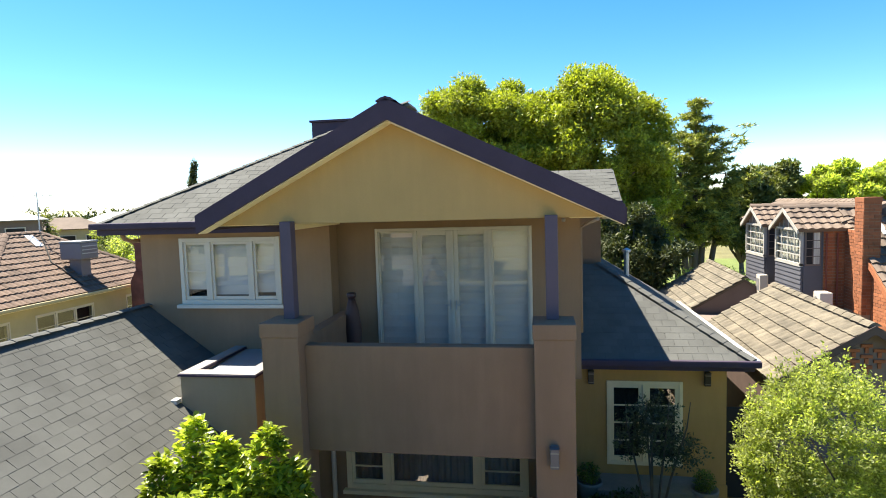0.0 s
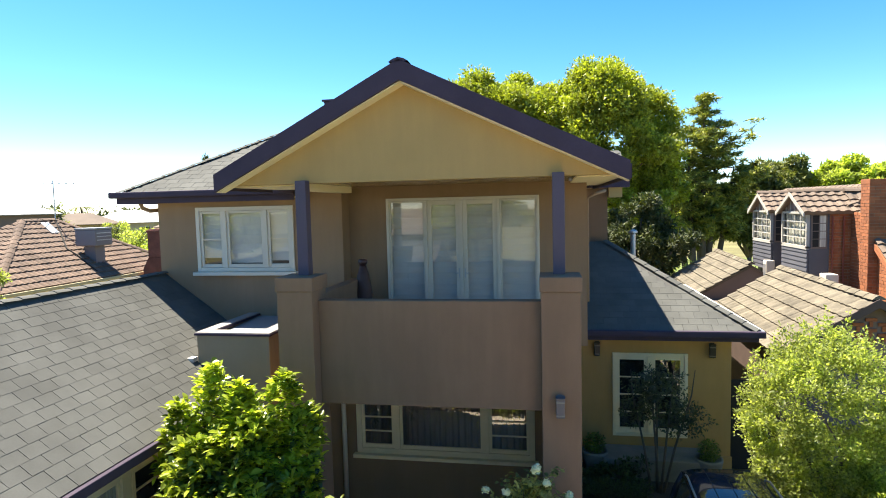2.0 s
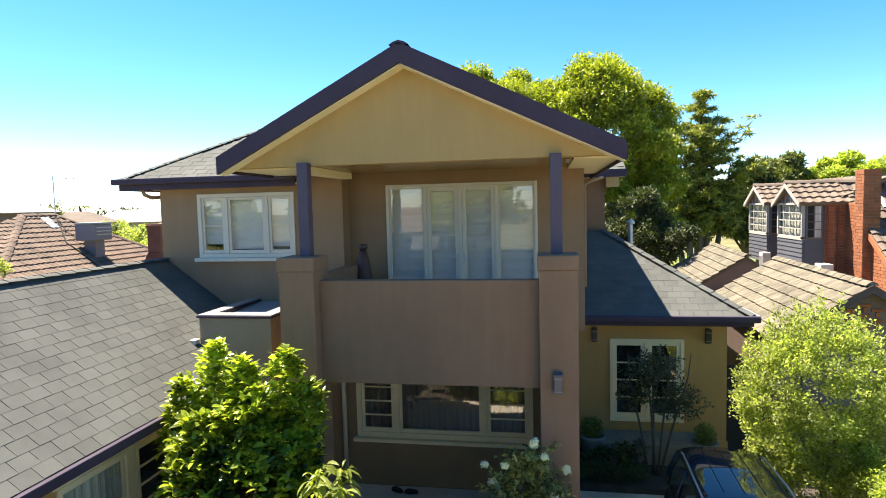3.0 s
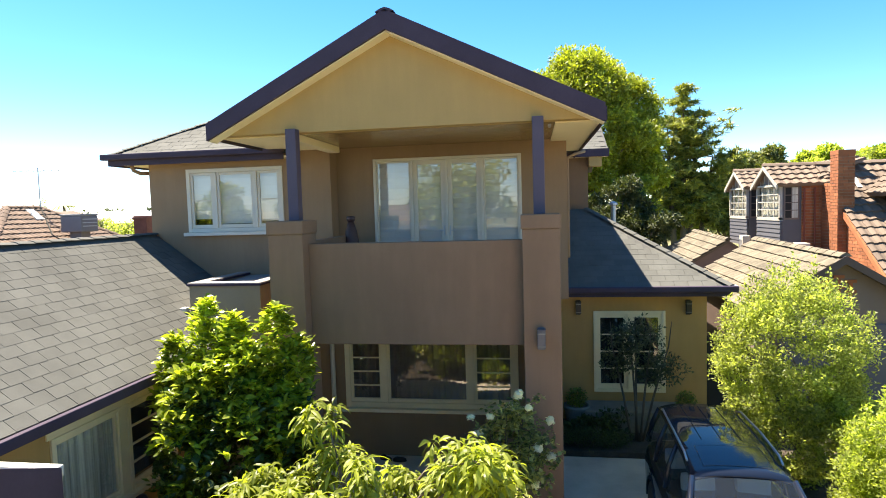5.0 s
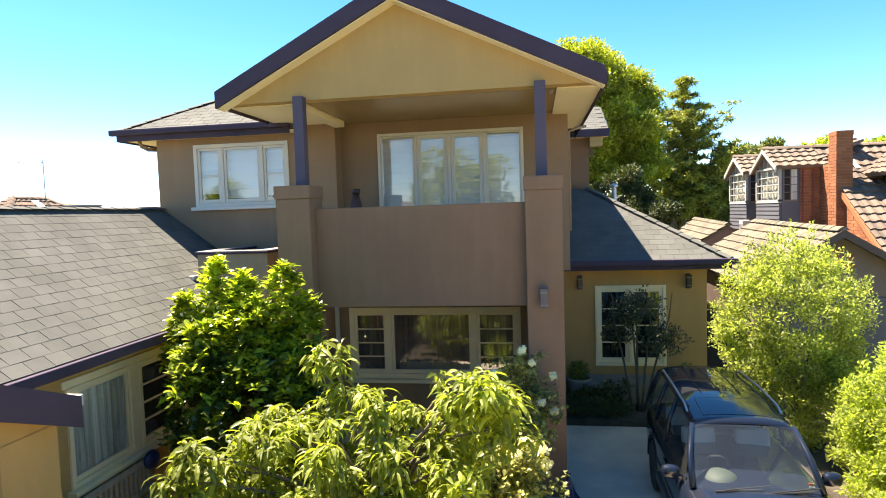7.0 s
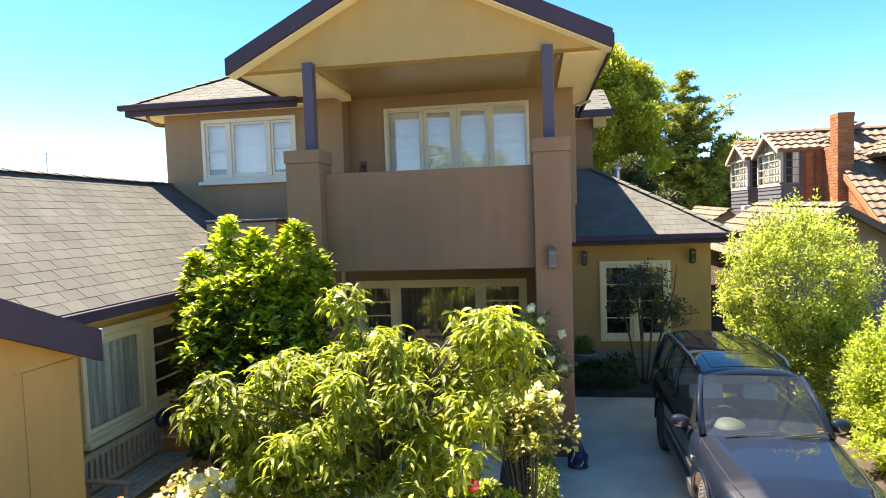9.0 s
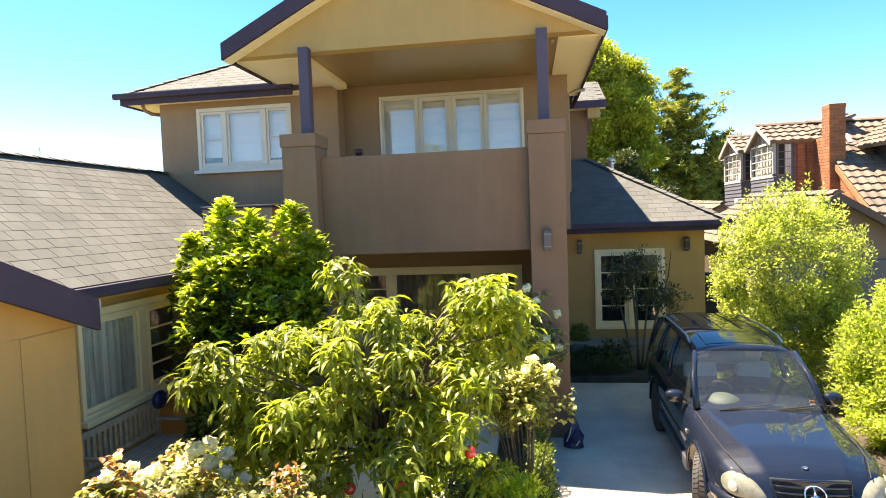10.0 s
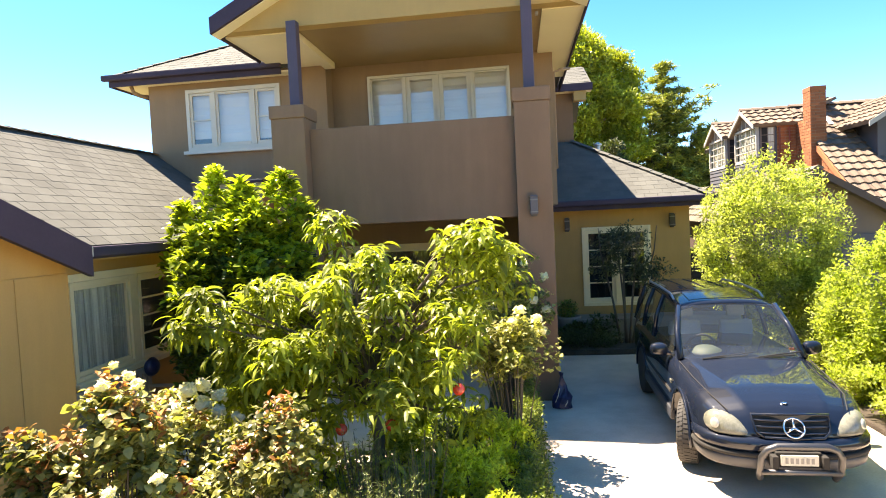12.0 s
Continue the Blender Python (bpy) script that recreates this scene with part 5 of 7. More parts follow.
part("shoulder", prism([(-0.32, 3.6), (0.32, 3.6), (0.6, 3.1), (0.6, -0.1), (-0.6, -0.1), (-0.6, 3.1)], "y", -0.42, 0.42), M_REDBRICK, bc)
part("crown_course", box(-0.36, -0.44, 4.74, 0.36, 0.44, 4.84, 0.01), M_REDBRICK, bc)
# street behind the camera, which the windows mirror
far_house((-12, -34, 0), 180, 15, 9, 3.2, 2.2, M_TILE, M_CREAMWALL, "cream house with tile roof across the street")
far_house((10, -35, 0), 180, 14, 9, 3.2, 2.2, M_TILE_GREY, M_GREYWALL, "grey house with tile roof across the street")
road = part("road", box(-300, -24, -0.10, 300, -16, -0.05), rough_surface("asphalt", (0.055, 0.055, 0.055), 0.9, coarse=0.5, fine=60, spread=0.2, bump=0.6))
tagged(road, "grey asphalt street", "road", kind="structure")

# ---- car ----
from mathutils.bvhtree import BVHTree
M_PAINT = plain("dark_blue_metallic_paint", (0.007, 0.0105, 0.021), 0.45, 0.0, coat=0.9)
for key, value in (("Specular IOR Level", 0.05), ("Coat IOR", 1.52), ("Coat Roughness", 0.03)):
    M_PAINT.node_tree.nodes["Principled BSDF"].inputs[key].default_value = value
M_CARGREY = plain("grey_lower_cladding", (0.045, 0.047, 0.055), 0.5)
M_TYRE = rough_surface("tyre_rubber", (0.045, 0.042, 0.040), 0.85, coarse=8, fine=90, spread=0.2, bump=0.4)
M_CHROME = plain("chrome", (0.75, 0.75, 0.76), 0.15, 1.0)
M_TINT = glass_material("tinted_car_glass", (0.93, 0.95, 0.94), 0.98, ior=1.8, dust=0.03)
M_LENS = rough_surface("clouded_headlamp_lens", (0.189, 0.189, 0.149), 0.15, coarse=9.0, fine=60.0, spread=0.3, bump=0.05)
M_BOWL = plain("headlamp_reflector", (0.42, 0.42, 0.38), 0.25, 0.3)
M_SEAT = plain("grey_seat_cloth", (0.34, 0.33, 0.32), 0.9)
M_DASH = plain("grey_dashboard", (0.13, 0.16, 0.13), 0.85)
M_STEEL = plain("dull_steel", (0.09, 0.09, 0.095), 0.4, 0.8)
M_PLATEBAR = plain("faded_plate_marks", (0.24, 0.23, 0.21), 0.6)
M_PLATE = plain("pale_number_plate", (0.50, 0.49, 0.43), 0.5)

car = thing("car", "dark blue four wheel drive car with bull bar on the driveway", "car", at=(3.27, 6.30, 0), turn=-2.5)
car.scale = (0.87, 0.94, 0.95)
AX_F, AX_R, WR = -1.43, 1.39, 0.365
def lerp_table(t, x):
    for (a, p), (b, q) in zip(t, t[1:]):
        if x <= b:
            f = (x - a) / (b - a)
            return tuple(u + (v - u) * f for u, v in zip(p, q))
    return t[-1][1]
# half width, underside, bonnet or belt height along the length
SECT = [(-2.41, (0.42, 0.46, 0.66)), (-2.395, (0.52, 0.44, 0.70)), (-2.36, (0.62, 0.42, 0.76)), (-2.31, (0.70, 0.40, 0.82)), (-2.25, (0.765, 0.38, 0.868)), (-2.17, (0.81, 0.37, 0.905)), (-2.05, (0.855, 0.36, 0.945)), (-1.9, (0.885, 0.36, 0.985)), (-1.2, (0.91, 0.36, 1.05)), (-0.85, (0.91, 0.36, 1.09)), (0.0, (0.915, 0.36, 1.10)), (1.6, (0.91, 0.36, 1.10)), (2.20, (0.89, 0.38, 1.09)), (2.38, (0.83, 0.42, 1.03)), (2.43, (0.74, 0.46, 0.96))]
bm = bmesh.new()
rings = []
ys = list(np.linspace(-2.41, -1.95, 26)) + list(np.linspace(-1.93, 2.43, 86))
for y in ys:
    w, zb, zt = lerp_table(SECT, float(y))
    arch = zb
    for a in (AX_F, AX_R):
        if abs(y - a) < 0.46:
            arch = max(arch, WR + math.sqrt(0.46 ** 2 - (y - a) ** 2))
    xc = float(np.interp(y, [-2.41, -2.2, -0.95, 0], [0.36, 0.42, 0.68, 0.70]))
    rise = float(np.interp(y, [-2.41, -2.2, -1.0, -0.8], [0.0, 0.020, 0.016, 0.0]))
    h = zt - arch
    side = [(w * 0.86, arch), (w * 0.985, arch + 0.01), (w * 1.0, max(arch + 0.02, zb + 0.26 * min(1, h / 0.4))), (w * 1.0, max(arch + 0.03, zt - 0.26)), (w * 0.985, max(arch + 0.04, zt - 0.17)), (w * 0.95, max(arch + 0.05, zt - 0.085)), (max(w * 0.87, xc + 0.05), zt - 0.032), (xc + 0.035, zt - 0.004), (xc, zt + rise), (xc - 0.05, zt + rise * 0.6 + 0.004), (xc * 0.5, zt + 0.024), (0, zt + 0.032)]
    ring = [(-x, z) for x, z in side] + [(x, z) for x, z in side[::-1][1:]]
    rings.append([bm.verts.new((x, y, z)) for x, z in ring])
for r0, r1 in zip(rings, rings[1:]):
    for k in range(len(r0) - 1):
        bm.faces.new((r0[k], r0[k + 1], r1[k + 1], r1[k]))
bm.faces.new(rings[0])
bm.faces.new(rings[-1][::-1])
bmesh.ops.recalc_face_normals(bm, faces=bm.faces[:])
skin = BVHTree.FromBMesh(bm)
body = part("body", bm, M_PAINT, car, smooth=True)
part("underbody", box(-0.70, -2.15, 0.26, 0.70, 2.1, 0.62, 0.03), M_DARK, car)

def skin_patch(outline, turn, lift, rows=7):
    """A sheet that hugs the body: outline in (sideways, up), seen along a horizontal direction, with a domed middle."""
    d = Vector((math.sin(radians(turn)), math.cos(radians(turn)), 0))
    e = Vector((d.y, -d.x, 0))
    cx = sum(p[0] for p in outline) / len(outline)
    cz = sum(p[1] for p in outline) / len(outline)
    bm = bmesh.new()
    rows_v = []
    for i in range(rows + 1):
        f = i / rows
        ring = []
        for a, z in outline:
            o = e * (cx + (a - cx) * f) + Vector((0, 0, cz + (z - cz) * f)) - d * 4
            hit = skin.ray_cast(o, d)
            p = hit[0] if hit[0] is not None else o + d * 1.8
            out = lift * (1 - f ** 5) + (-0.012 if i == rows else 0.006)
            ring.append(bm.verts.new(p - d * out))
        rows_v.append(ring)
    n = len(outline)
    for r0, r1 in zip(rows_v, rows_v[1:]):
        for k in range(n):
            bm.faces.new((r0[k], r0[(k + 1) % n], r1[(k + 1) % n], r1[k]))
    bmesh.ops.remove_doubles(bm, verts=bm.verts[:], dist=0.0005)
    bmesh.ops.recalc_face_normals(bm, faces=bm.faces[:])
    return bm

def loop_points(pts, n=28):
    """A smooth closed outline through a few points."""
    out, m = [], len(pts)
    for i in range(n):
        t = i * m / n
        k, f = int(t), t - int(t)
        p = [pts[(k + j - 1) % m] for j in range(4)]
        out.append(tuple(0.5 * (2 * p[1][c] + (p[2][c] - p[0][c]) * f + (2 * p[0][c] - 5 * p[1][c] + 4 * p[2][c] - p[3][c]) * f * f + (3 * p[1][c] - p[0][c] - 3 * p[2][c] + p[3][c]) * f ** 3) for c in (0, 1)))
    return out

def sweep(path, profile):
    """A moulding: profile of (outward, height) carried along a plan curve."""
    bm = bmesh.new()
    rows_v = []
    for i, p in enumerate(path):
        q, r = path[max(0, i - 1)], path[min(len(path) - 1, i + 1)]
        tx, ty = r[0] - q[0], r[1] - q[1]
        l = math.hypot(tx, ty)
        nx, ny = -ty / l, tx / l
        rows_v.append([bm.verts.new((p[0] + nx * o, p[1] + ny * o, z)) for o, z in profile])
    n = len(profile)
    for r0, r1 in zip(rows_v, rows_v[1:]):
        for k in range(n):
            bm.faces.new((r0[k], r0[(k + 1) % n], r1[(k + 1) % n], r1[k]))
    bm.faces.new(rows_v[0])
    bm.faces.new(rows_v[-1][::-1])
    bmesh.ops.recalc_face_normals(bm, faces=bm.faces[:])
    return bm

def power(v, e):
    return math.copysign(abs(v) ** e, v)
BUMP = [(0.86 * power(math.cos(a), 0.74), -1.93 - 0.53 * power(math.sin(a), 0.74)) for a in np.linspace(0.0, math.pi, 41)]
part("bumper", sweep(BUMP, [(-0.10, 0.635), (-0.02, 0.645), (0.025, 0.63), (0.045, 0.595), (0.045, 0.55), (0.03, 0.515), (0.0, 0.505), (-0.10, 0.505)]), M_PAINT, car, smooth=True)
part("bumper_strip", sweep(BUMP, [(-0.05, 0.504), (0.03, 0.504), (0.046, 0.492), (0.046, 0.468), (0.03, 0.456), (-0.05, 0.456)]), M_DARK, car, smooth=True)
part("bumper_skirt", sweep(BUMP, [(-0.10, 0.455), (0.02, 0.455), (0.03, 0.43), (0.015, 0.36), (-0.03, 0.325), (-0.10, 0.32)]), M_CARGREY, car, "grey lower bumper cladding", smooth=True)
for s in (-1, 1):
    ol = loop_points([(-0.225, 0.655), (-0.05, 0.640), (0.16, 0.648), (0.245, 0.70), (0.24, 0.79), (0.15, 0.855), (0.02, 0.850), (-0.10, 0.805), (-0.19, 0.73)], 30)
    th = s * 30
    d = Vector((-s * math.sin(radians(30)), math.cos(radians(30)), 0))
    e = Vector((d.y, -d.x, 0))
    mid = e.dot(Vector((s * 0.615, -2.27, 0)))
    pts = [(mid + s * a, z) for a, z in ol]
    h = part("headlight", skin_patch(pts, -th, 0.030), M_LENS, car, "large clouded teardrop headlight", smooth=True)
    bowl = skin_patch([(mid + s * (0.10 + 0.06 * math.cos(k)), 0.742 + 0.06 * math.sin(k)) for k in np.linspace(0, 6.283, 17)[:-1]], -th, 0.022, 4)
    for v in bowl.verts:
        v.co -= d * 0.024
    part("reflector", bowl, M_BOWL, h, "bright reflector bowl", smooth=True)
    part("indicator", box(s * 0.918 - 0.012, -1.03, 0.80, s * 0.918 + 0.012, -0.96, 0.845, 0.010), M_LENS, car)
    part("sill_trim", box(s * 0.90 - 0.03, -0.98, 0.33, s * 0.90 + 0.03, 0.94, 0.47, 0.02), M_CARGREY, car)
    arch = [(s * 0.905, a + 0.475 * math.cos(k), WR + 0.475 * math.sin(k)) for a in (AX_F,) for k in np.linspace(-0.05, math.pi + 0.05, 17)]
    part("arch_trim", tube(arch, 0.022, 6), M_PAINT, car, smooth=True)
    arch = [(s * 0.905, AX_R + 0.475 * math.cos(k), WR + 0.475 * math.sin(k)) for k in np.linspace(-0.05, math.pi + 0.05, 17)]
    part("arch_trim", tube(arch, 0.022, 6), M_PAINT, car, smooth=True)
    part("bonnet_gap", tube([(s * 0.60, -2.27, 0.868), (s * 0.70, -2.0, 0.948), (s * 0.765, -1.5, 1.006), (s * 0.80, -0.98, 1.060)], 0.006, 5), M_DARK, body)
GR = prism([(-0.29, 0.652), (0.29, 0.652), (0.36, 0.70), (0.38, 0.845), (-0.38, 0.845), (-0.36, 0.70)], "y", -2.468, -2.30)
for v in GR.verts:
    v.co.y += 0.16 * (v.co.z - 0.652) / 0.2 * 0.6 + 0.25 * v.co.x ** 2
g = part("grille", GR, M_DARK, car)
def grille_at(x, z, out=0.0):
    return (x, -2.468 + 0.48 * (z - 0.652) + 0.25 * x * x - out, z)
for z, w in ((0.690, 0.335), (0.745, 0.36), (0.80, 0.37)):
    part("grille_bar", tube([grille_at(w * k / 5, z, 0.004) for k in range(-5, 6)], 0.011, 6), M_PAINT, g, smooth=True)
part("grille_frame", tube([grille_at(x, z, 0.004) for x, z in ((-0.29, 0.652), (0.0, 0.648), (0.29, 0.652), (0.36, 0.70), (0.383, 0.845), (0.0, 0.858), (-0.383, 0.845), (-0.36, 0.70), (-0.29, 0.652))], 0.015, 6), M_PAINT, g, smooth=True)
tiltm = Matrix.Translation((0, -2.448, 0.748)) @ Matrix.Rotation(radians(-25), 4, "X")
rim = tube([(0.102 * math.cos(a), 0, 0.092 * math.sin(a)) for a in [2 * math.pi * i / 24 for i in range(25)]], 0.010, 6)
for i in range(3):
    a = math.pi / 2 + 2 * math.pi * i / 3
    tube([(0, 0, 0), (0.088 * math.cos(a), 0, 0.088 * math.sin(a))], [0.017, 0.006], 6, rim)
bmesh.ops.transform(rim, matrix=tiltm, verts=rim.verts[:])
part("badge", rim, M_CHROME, g, "chrome ring emblem", smooth=True)
part("bonnet_emblem", lathe([(0.03, 0), (0.03, 0.008), (0.01, 0.012)], 14, at=(0, -2.21, 0.918)), M_CHROME, body)
bull = thing_part("bull_bar", car)
part("hoop", tube([(-0.36, -2.50, 0.28), (-0.385, -2.57, 0.36), (-0.38, -2.61, 0.52), (-0.33, -2.63, 0.60), (-0.24, -2.635, 0.635), (0.24, -2.635, 0.635), (0.33, -2.63, 0.60), (0.38, -2.61, 0.52), (0.385, -2.57, 0.36), (0.36, -2.50, 0.28)], 0.034, 10), M_STEEL, bull, "dull steel hoop", smooth=True)
part("cross_tube", tube([(-0.38, -2.59, 0.37), (0.38, -2.59, 0.37)], 0.028, 10), M_STEEL, bull, smooth=True)
for s in (-1, 1):
    part("bracket", box(s * 0.24 - 0.03, -2.60, 0.40, s * 0.24 + 0.03, -2.48, 0.52, 0.01), M_DARK, bull)
part("plate_holder", box(-0.22, -2.55, 0.40, 0.22, -2.50, 0.545, 0.01), M_DARK, car)
pl = part("number_plate", box(-0.18, -2.575, 0.425, 0.18, -2.553, 0.525, 0.006), M_PLATE, car)
for i in range(6):
    part("plate_bar", box(-0.14 + i * 0.05, -2.580, 0.448, -0.112 + i * 0.05, -2.5755, 0.50), M_PLATEBAR, pl)
# wheels
for s in (-1, 1):
    for a, steer in ((AX_F, -20), (AX_R, 0)):
        w = thing_part("wheel", car)
        prof = [(0.20, -0.115), (0.34, -0.115), (WR, -0.07), (WR, 0.07), (0.34, 0.115), (0.20, 0.115)]
        part("tyre", lathe(prof, 36), M_TYRE, w, smooth=False)
        tr_v, tr_f = [], []
        for k in range(44):
            for z0, z1, lean in ((-0.105, -0.046, 0.05), (-0.034, 0.034, 0.0), (0.046, 0.105, -0.05)):
                a0 = 2 * math.pi * (k + (0.5 if z0 == -0.034 else 0)) / 44
                b0 = len(tr_v)
                for rr_ in (WR - 0.03, WR + 0.006):
                    for da, zz in ((0, z0), (0.10, z0), (0.10, z1), (0, z1)):
                        aa = a0 + da + lean * (1 if zz == z1 else 0)
                        q = rr_ - (0.012 if abs(zz) > 0.1 else 0)
                        tr_v.append((q * math.cos(aa), q * math.sin(aa), zz))
                tr_f += [(b0 + 4, b0 + 5, b0 + 6, b0 + 7)] + [(b0 + i, b0 + (i + 1) % 4, b0 + 4 + (i + 1) % 4, b0 + 4 + i) for i in range(4)]
        mesh_part("tread", tr_v, tr_f, M_TYRE, w, "worn block tread")
        part("rim", lathe([(0.05, 0.06), (0.17, 0.085), (0.205, 0.11), (0.205, -0.10), (0.1, -0.09)], 24), M_METAL, w, smooth=True)
        w.matrix_local = pose(s * 0.80, a, WR, 0, 90 * s, steer)
# cabin: roof, pillars, glass
RF, RB, RXW, RZt = -0.32, 2.24, 0.655, 1.675
def roof_z(x, y):
    i = 12 * (y - RF) / (RB - RF)
    u = abs(x) / (RXW + 0.03 * math.sin(math.pi * i / 12))
    return RZt + 0.085 * math.sin(math.pi * 0.5 * min(1, i / 5)) - 0.03 * max(0, (i - 8) / 4) - 0.06 * u ** 4 - 0.02 * u * u
def roof_sheet(x0, x1, y0, y1, lift, thick, n=10):
    """A panel that follows the crown of the roof."""
    bm = bmesh.new()
    grid = [[bm.verts.new((x0 + (x1 - x0) * k / n, y0 + (y1 - y0) * i / n, roof_z(x0 + (x1 - x0) * k / n, y0 + (y1 - y0) * i / n) + lift)) for k in range(n + 1)] for i in range(n + 1)]
    for r0, r1 in zip(grid, grid[1:]):
        for k in range(n):
            bm.faces.new((r0[k], r0[k + 1], r1[k + 1], r1[k]))
    r = bmesh.ops.extrude_face_region(bm, geom=bm.faces[:])
    bmesh.ops.translate(bm, vec=(0, 0, -thick), verts=[e for e in r["geom"] if isinstance(e, bmesh.types.BMVert)])
    bmesh.ops.recalc_face_normals(bm, faces=bm.faces[:])
    return bm
roof = part("roof_panel", roof_sheet(-RXW, RXW, RF, RB, 0.0, 0.035, 16), M_PAINT, car, smooth=True)
sr = part("sunroof", roof_sheet(-0.44, 0.44, -0.10, 0.42, 0.004, 0.012), plain("dark_sunroof_glass", (0.018, 0.02, 0.035), 0.10), roof)
for p, q in (((-0.445, -0.105), (0.445, -0.105)), ((-0.445, 0.425), (0.445, 0.425)), ((-0.445, -0.105), (-0.445, 0.425)), ((0.445, -0.105), (0.445, 0.425))):
    part("sunroof_seal", tube([(p[0] + (q[0] - p[0]) * k / 6, p[1] + (q[1] - p[1]) * k / 6, roof_z(p[0] + (q[0] - p[0]) * k / 6, p[1] + (q[1] - p[1]) * k / 6) + 0.002) for k in range(7)], 0.005, 5), M_CARGREY, sr, "thin grey seal")
for x in (-0.30, -0.02, 0.26):
    part("roof_rib", tube([(x, 0.62 + 1.45 * k / 6, roof_z(x, 0.62 + 1.45 * k / 6) + 0.001) for k in range(7)], 0.007, 5), M_DARK, roof)
for s in (-1, 1):
    part("roof_rail", tube([(s * 0.625, 0.05, 1.68), (s * 0.630, 0.22, 1.735), (s * 0.640, 0.95, 1.755), (s * 0.630, 1.90, 1.735), (s * 0.615, 2.10, 1.66)], 0.017, 8), M_METAL, roof, smooth=True)
    for nm, p, q, rad in (("pillar", (s * 0.765, -0.92, 1.07), (s * 0.640, RF + 0.02, 1.625), 0.042), ("pillar", (s * 0.845, 0.52, 1.08), (s * 0.655, 0.60, 1.67), 0.035), ("pillar", (s * 0.845, 1.42, 1.08), (s * 0.655, 1.40, 1.67), 0.035), ("pillar", (s * 0.81, 2.34, 1.05), (s * 0.625, RB - 0.02, 1.63), 0.055)):
        part(nm, tube([p, tuple((Vector(p) + Vector(q)) / 2 + Vector((s * 0.03, 0, 0.01))), q], rad, 8), M_PAINT, car, smooth=True)
    for y0, y1, t0, t1 in ((-0.86, 0.50, RF + 0.05, 0.58), (0.54, 1.40, 0.62, 1.38), (1.44, 2.28, 1.42, 2.18)):
        q = [(s * 0.845, y0, 1.075), (s * 0.845, y1, 1.075), (s * 0.655, t1, 1.65), (s * 0.655, t0, 1.65)]
        mesh_part("side_window", q if s > 0 else q[::-1], [(0, 1, 2, 3)], M_TINT, car).visible_shadow = False
    egg = bmesh.new()
    bmesh.ops.create_icosphere(egg, subdivisions=3, radius=1.0)
    for v in egg.verts:
        v.co = Vector((0.125 * power(v.co.x, 0.75), 0.075 * v.co.y if v.co.y < 0 else 0.045 * power(v.co.y, 0.4), 0.085 * power(v.co.z, 0.75)))
    m = part("mirror", egg, M_PAINT, car, smooth=True)
    m.matrix_local = pose(s * 0.985, -0.62, 1.13, 0, 0, s * 8)
    part("mirror_arm", tube([(s * 0.80, -0.64, 1.06), (s * 0.93, -0.62, 1.10)], 0.03, 6), M_PAINT, car)
    for y in (-0.15, 1.05):
        part("door_grip", box(s * 0.918 - 0.012, y + 0.25, 0.90, s * 0.918 + 0.012, y + 0.43, 0.94, 0.008), M_PAINT, car)
    part("side_strip", box(s * 0.916 - 0.008, -0.95, 0.66, s * 0.916 + 0.008, 0.92, 0.70, 0.006), M_DARK, car)
bm = bmesh.new()
gr = []
for i in range(9):
    u = -1 + 2 * i / 8
    gr.append((bm.verts.new((u * 0.745, -0.93 - 0.13 * (1 - u * u), 1.085)), bm.verts.new((u * 0.630, RF - 0.05 * (1 - u * u), 1.660 - 0.03 * u * u))))
for (a, b), (c, d) in zip(gr, gr[1:]):
    bm.faces.new((a, c, d, b))
part("windscreen", bm, M_TINT, car, smooth=True).visible_shadow = False
mesh_part("rear_window", [(0.74, 2.33, 1.10), (-0.74, 2.33, 1.10), (-0.61, RB + 0.01, 1.62), (0.61, RB + 0.01, 1.62)], [(0, 1, 2, 3)], M_TINT, car).visible_shadow = False
part("dashboard", box(-0.76, -0.98, 0.92, 0.76, -0.40, 1.06, 0.05), M_DASH, car)
hump = lathe([(0.24, 0), (0.22, 0.07), (0.12, 0.12), (0.02, 0.13)], 20, at=(-0.36, -0.62, 1.04))
part("dashboard_hood", hump, plain("pale_green_grey_plastic", (0.028, 0.042, 0.030), 0.7), car, smooth=True)
for z, m in ((1.128, M_OLDWHITE), (1.158, M_BRICK)):
    part("windscreen_sticker", box(0.60, -0.912 + (z - 1.128) * 1.05, z, 0.665, -0.906 + (z - 1.128) * 1.05, z + 0.026), m, car, "small registration sticker")
part("steering_wheel", tube([(-0.36 + 0.19 * math.cos(a), -0.33 - 0.09 * math.sin(a), 1.10 + 0.17 * math.sin(a)) for a in [2 * math.pi * i / 20 for i in range(21)]], 0.016, 6), M_DARK, car)
for x in (-0.38, 0.38):
    st = thing_part("front_seat", car)
    part("cushion", box(x - 0.25, -0.1, 0.55, x + 0.25, 0.42, 0.78, 0.06), M_SEAT, st)
    part("backrest", box(x - 0.24, 0.34, 0.75, x + 0.24, 0.50, 1.32, 0.06, Matrix.Translation((0, 0.42, 0.75)) @ Matrix.Rotation(radians(-10), 4, "X") @ Matrix.Translation((0, -0.42, -0.75))), M_SEAT, st)
    part("headrest", box(x - 0.13, 0.46, 1.36, x + 0.13, 0.56, 1.54, 0.04), M_SEAT, st)
part("rear_seat", box(-0.68, 1.1, 0.55, 0.68, 1.5, 1.28, 0.06), M_SEAT, car)
part("cabin_floor", box(-0.78, -0.9, 0.5, 0.78, 2.1, 0.56), M_DARK, car)
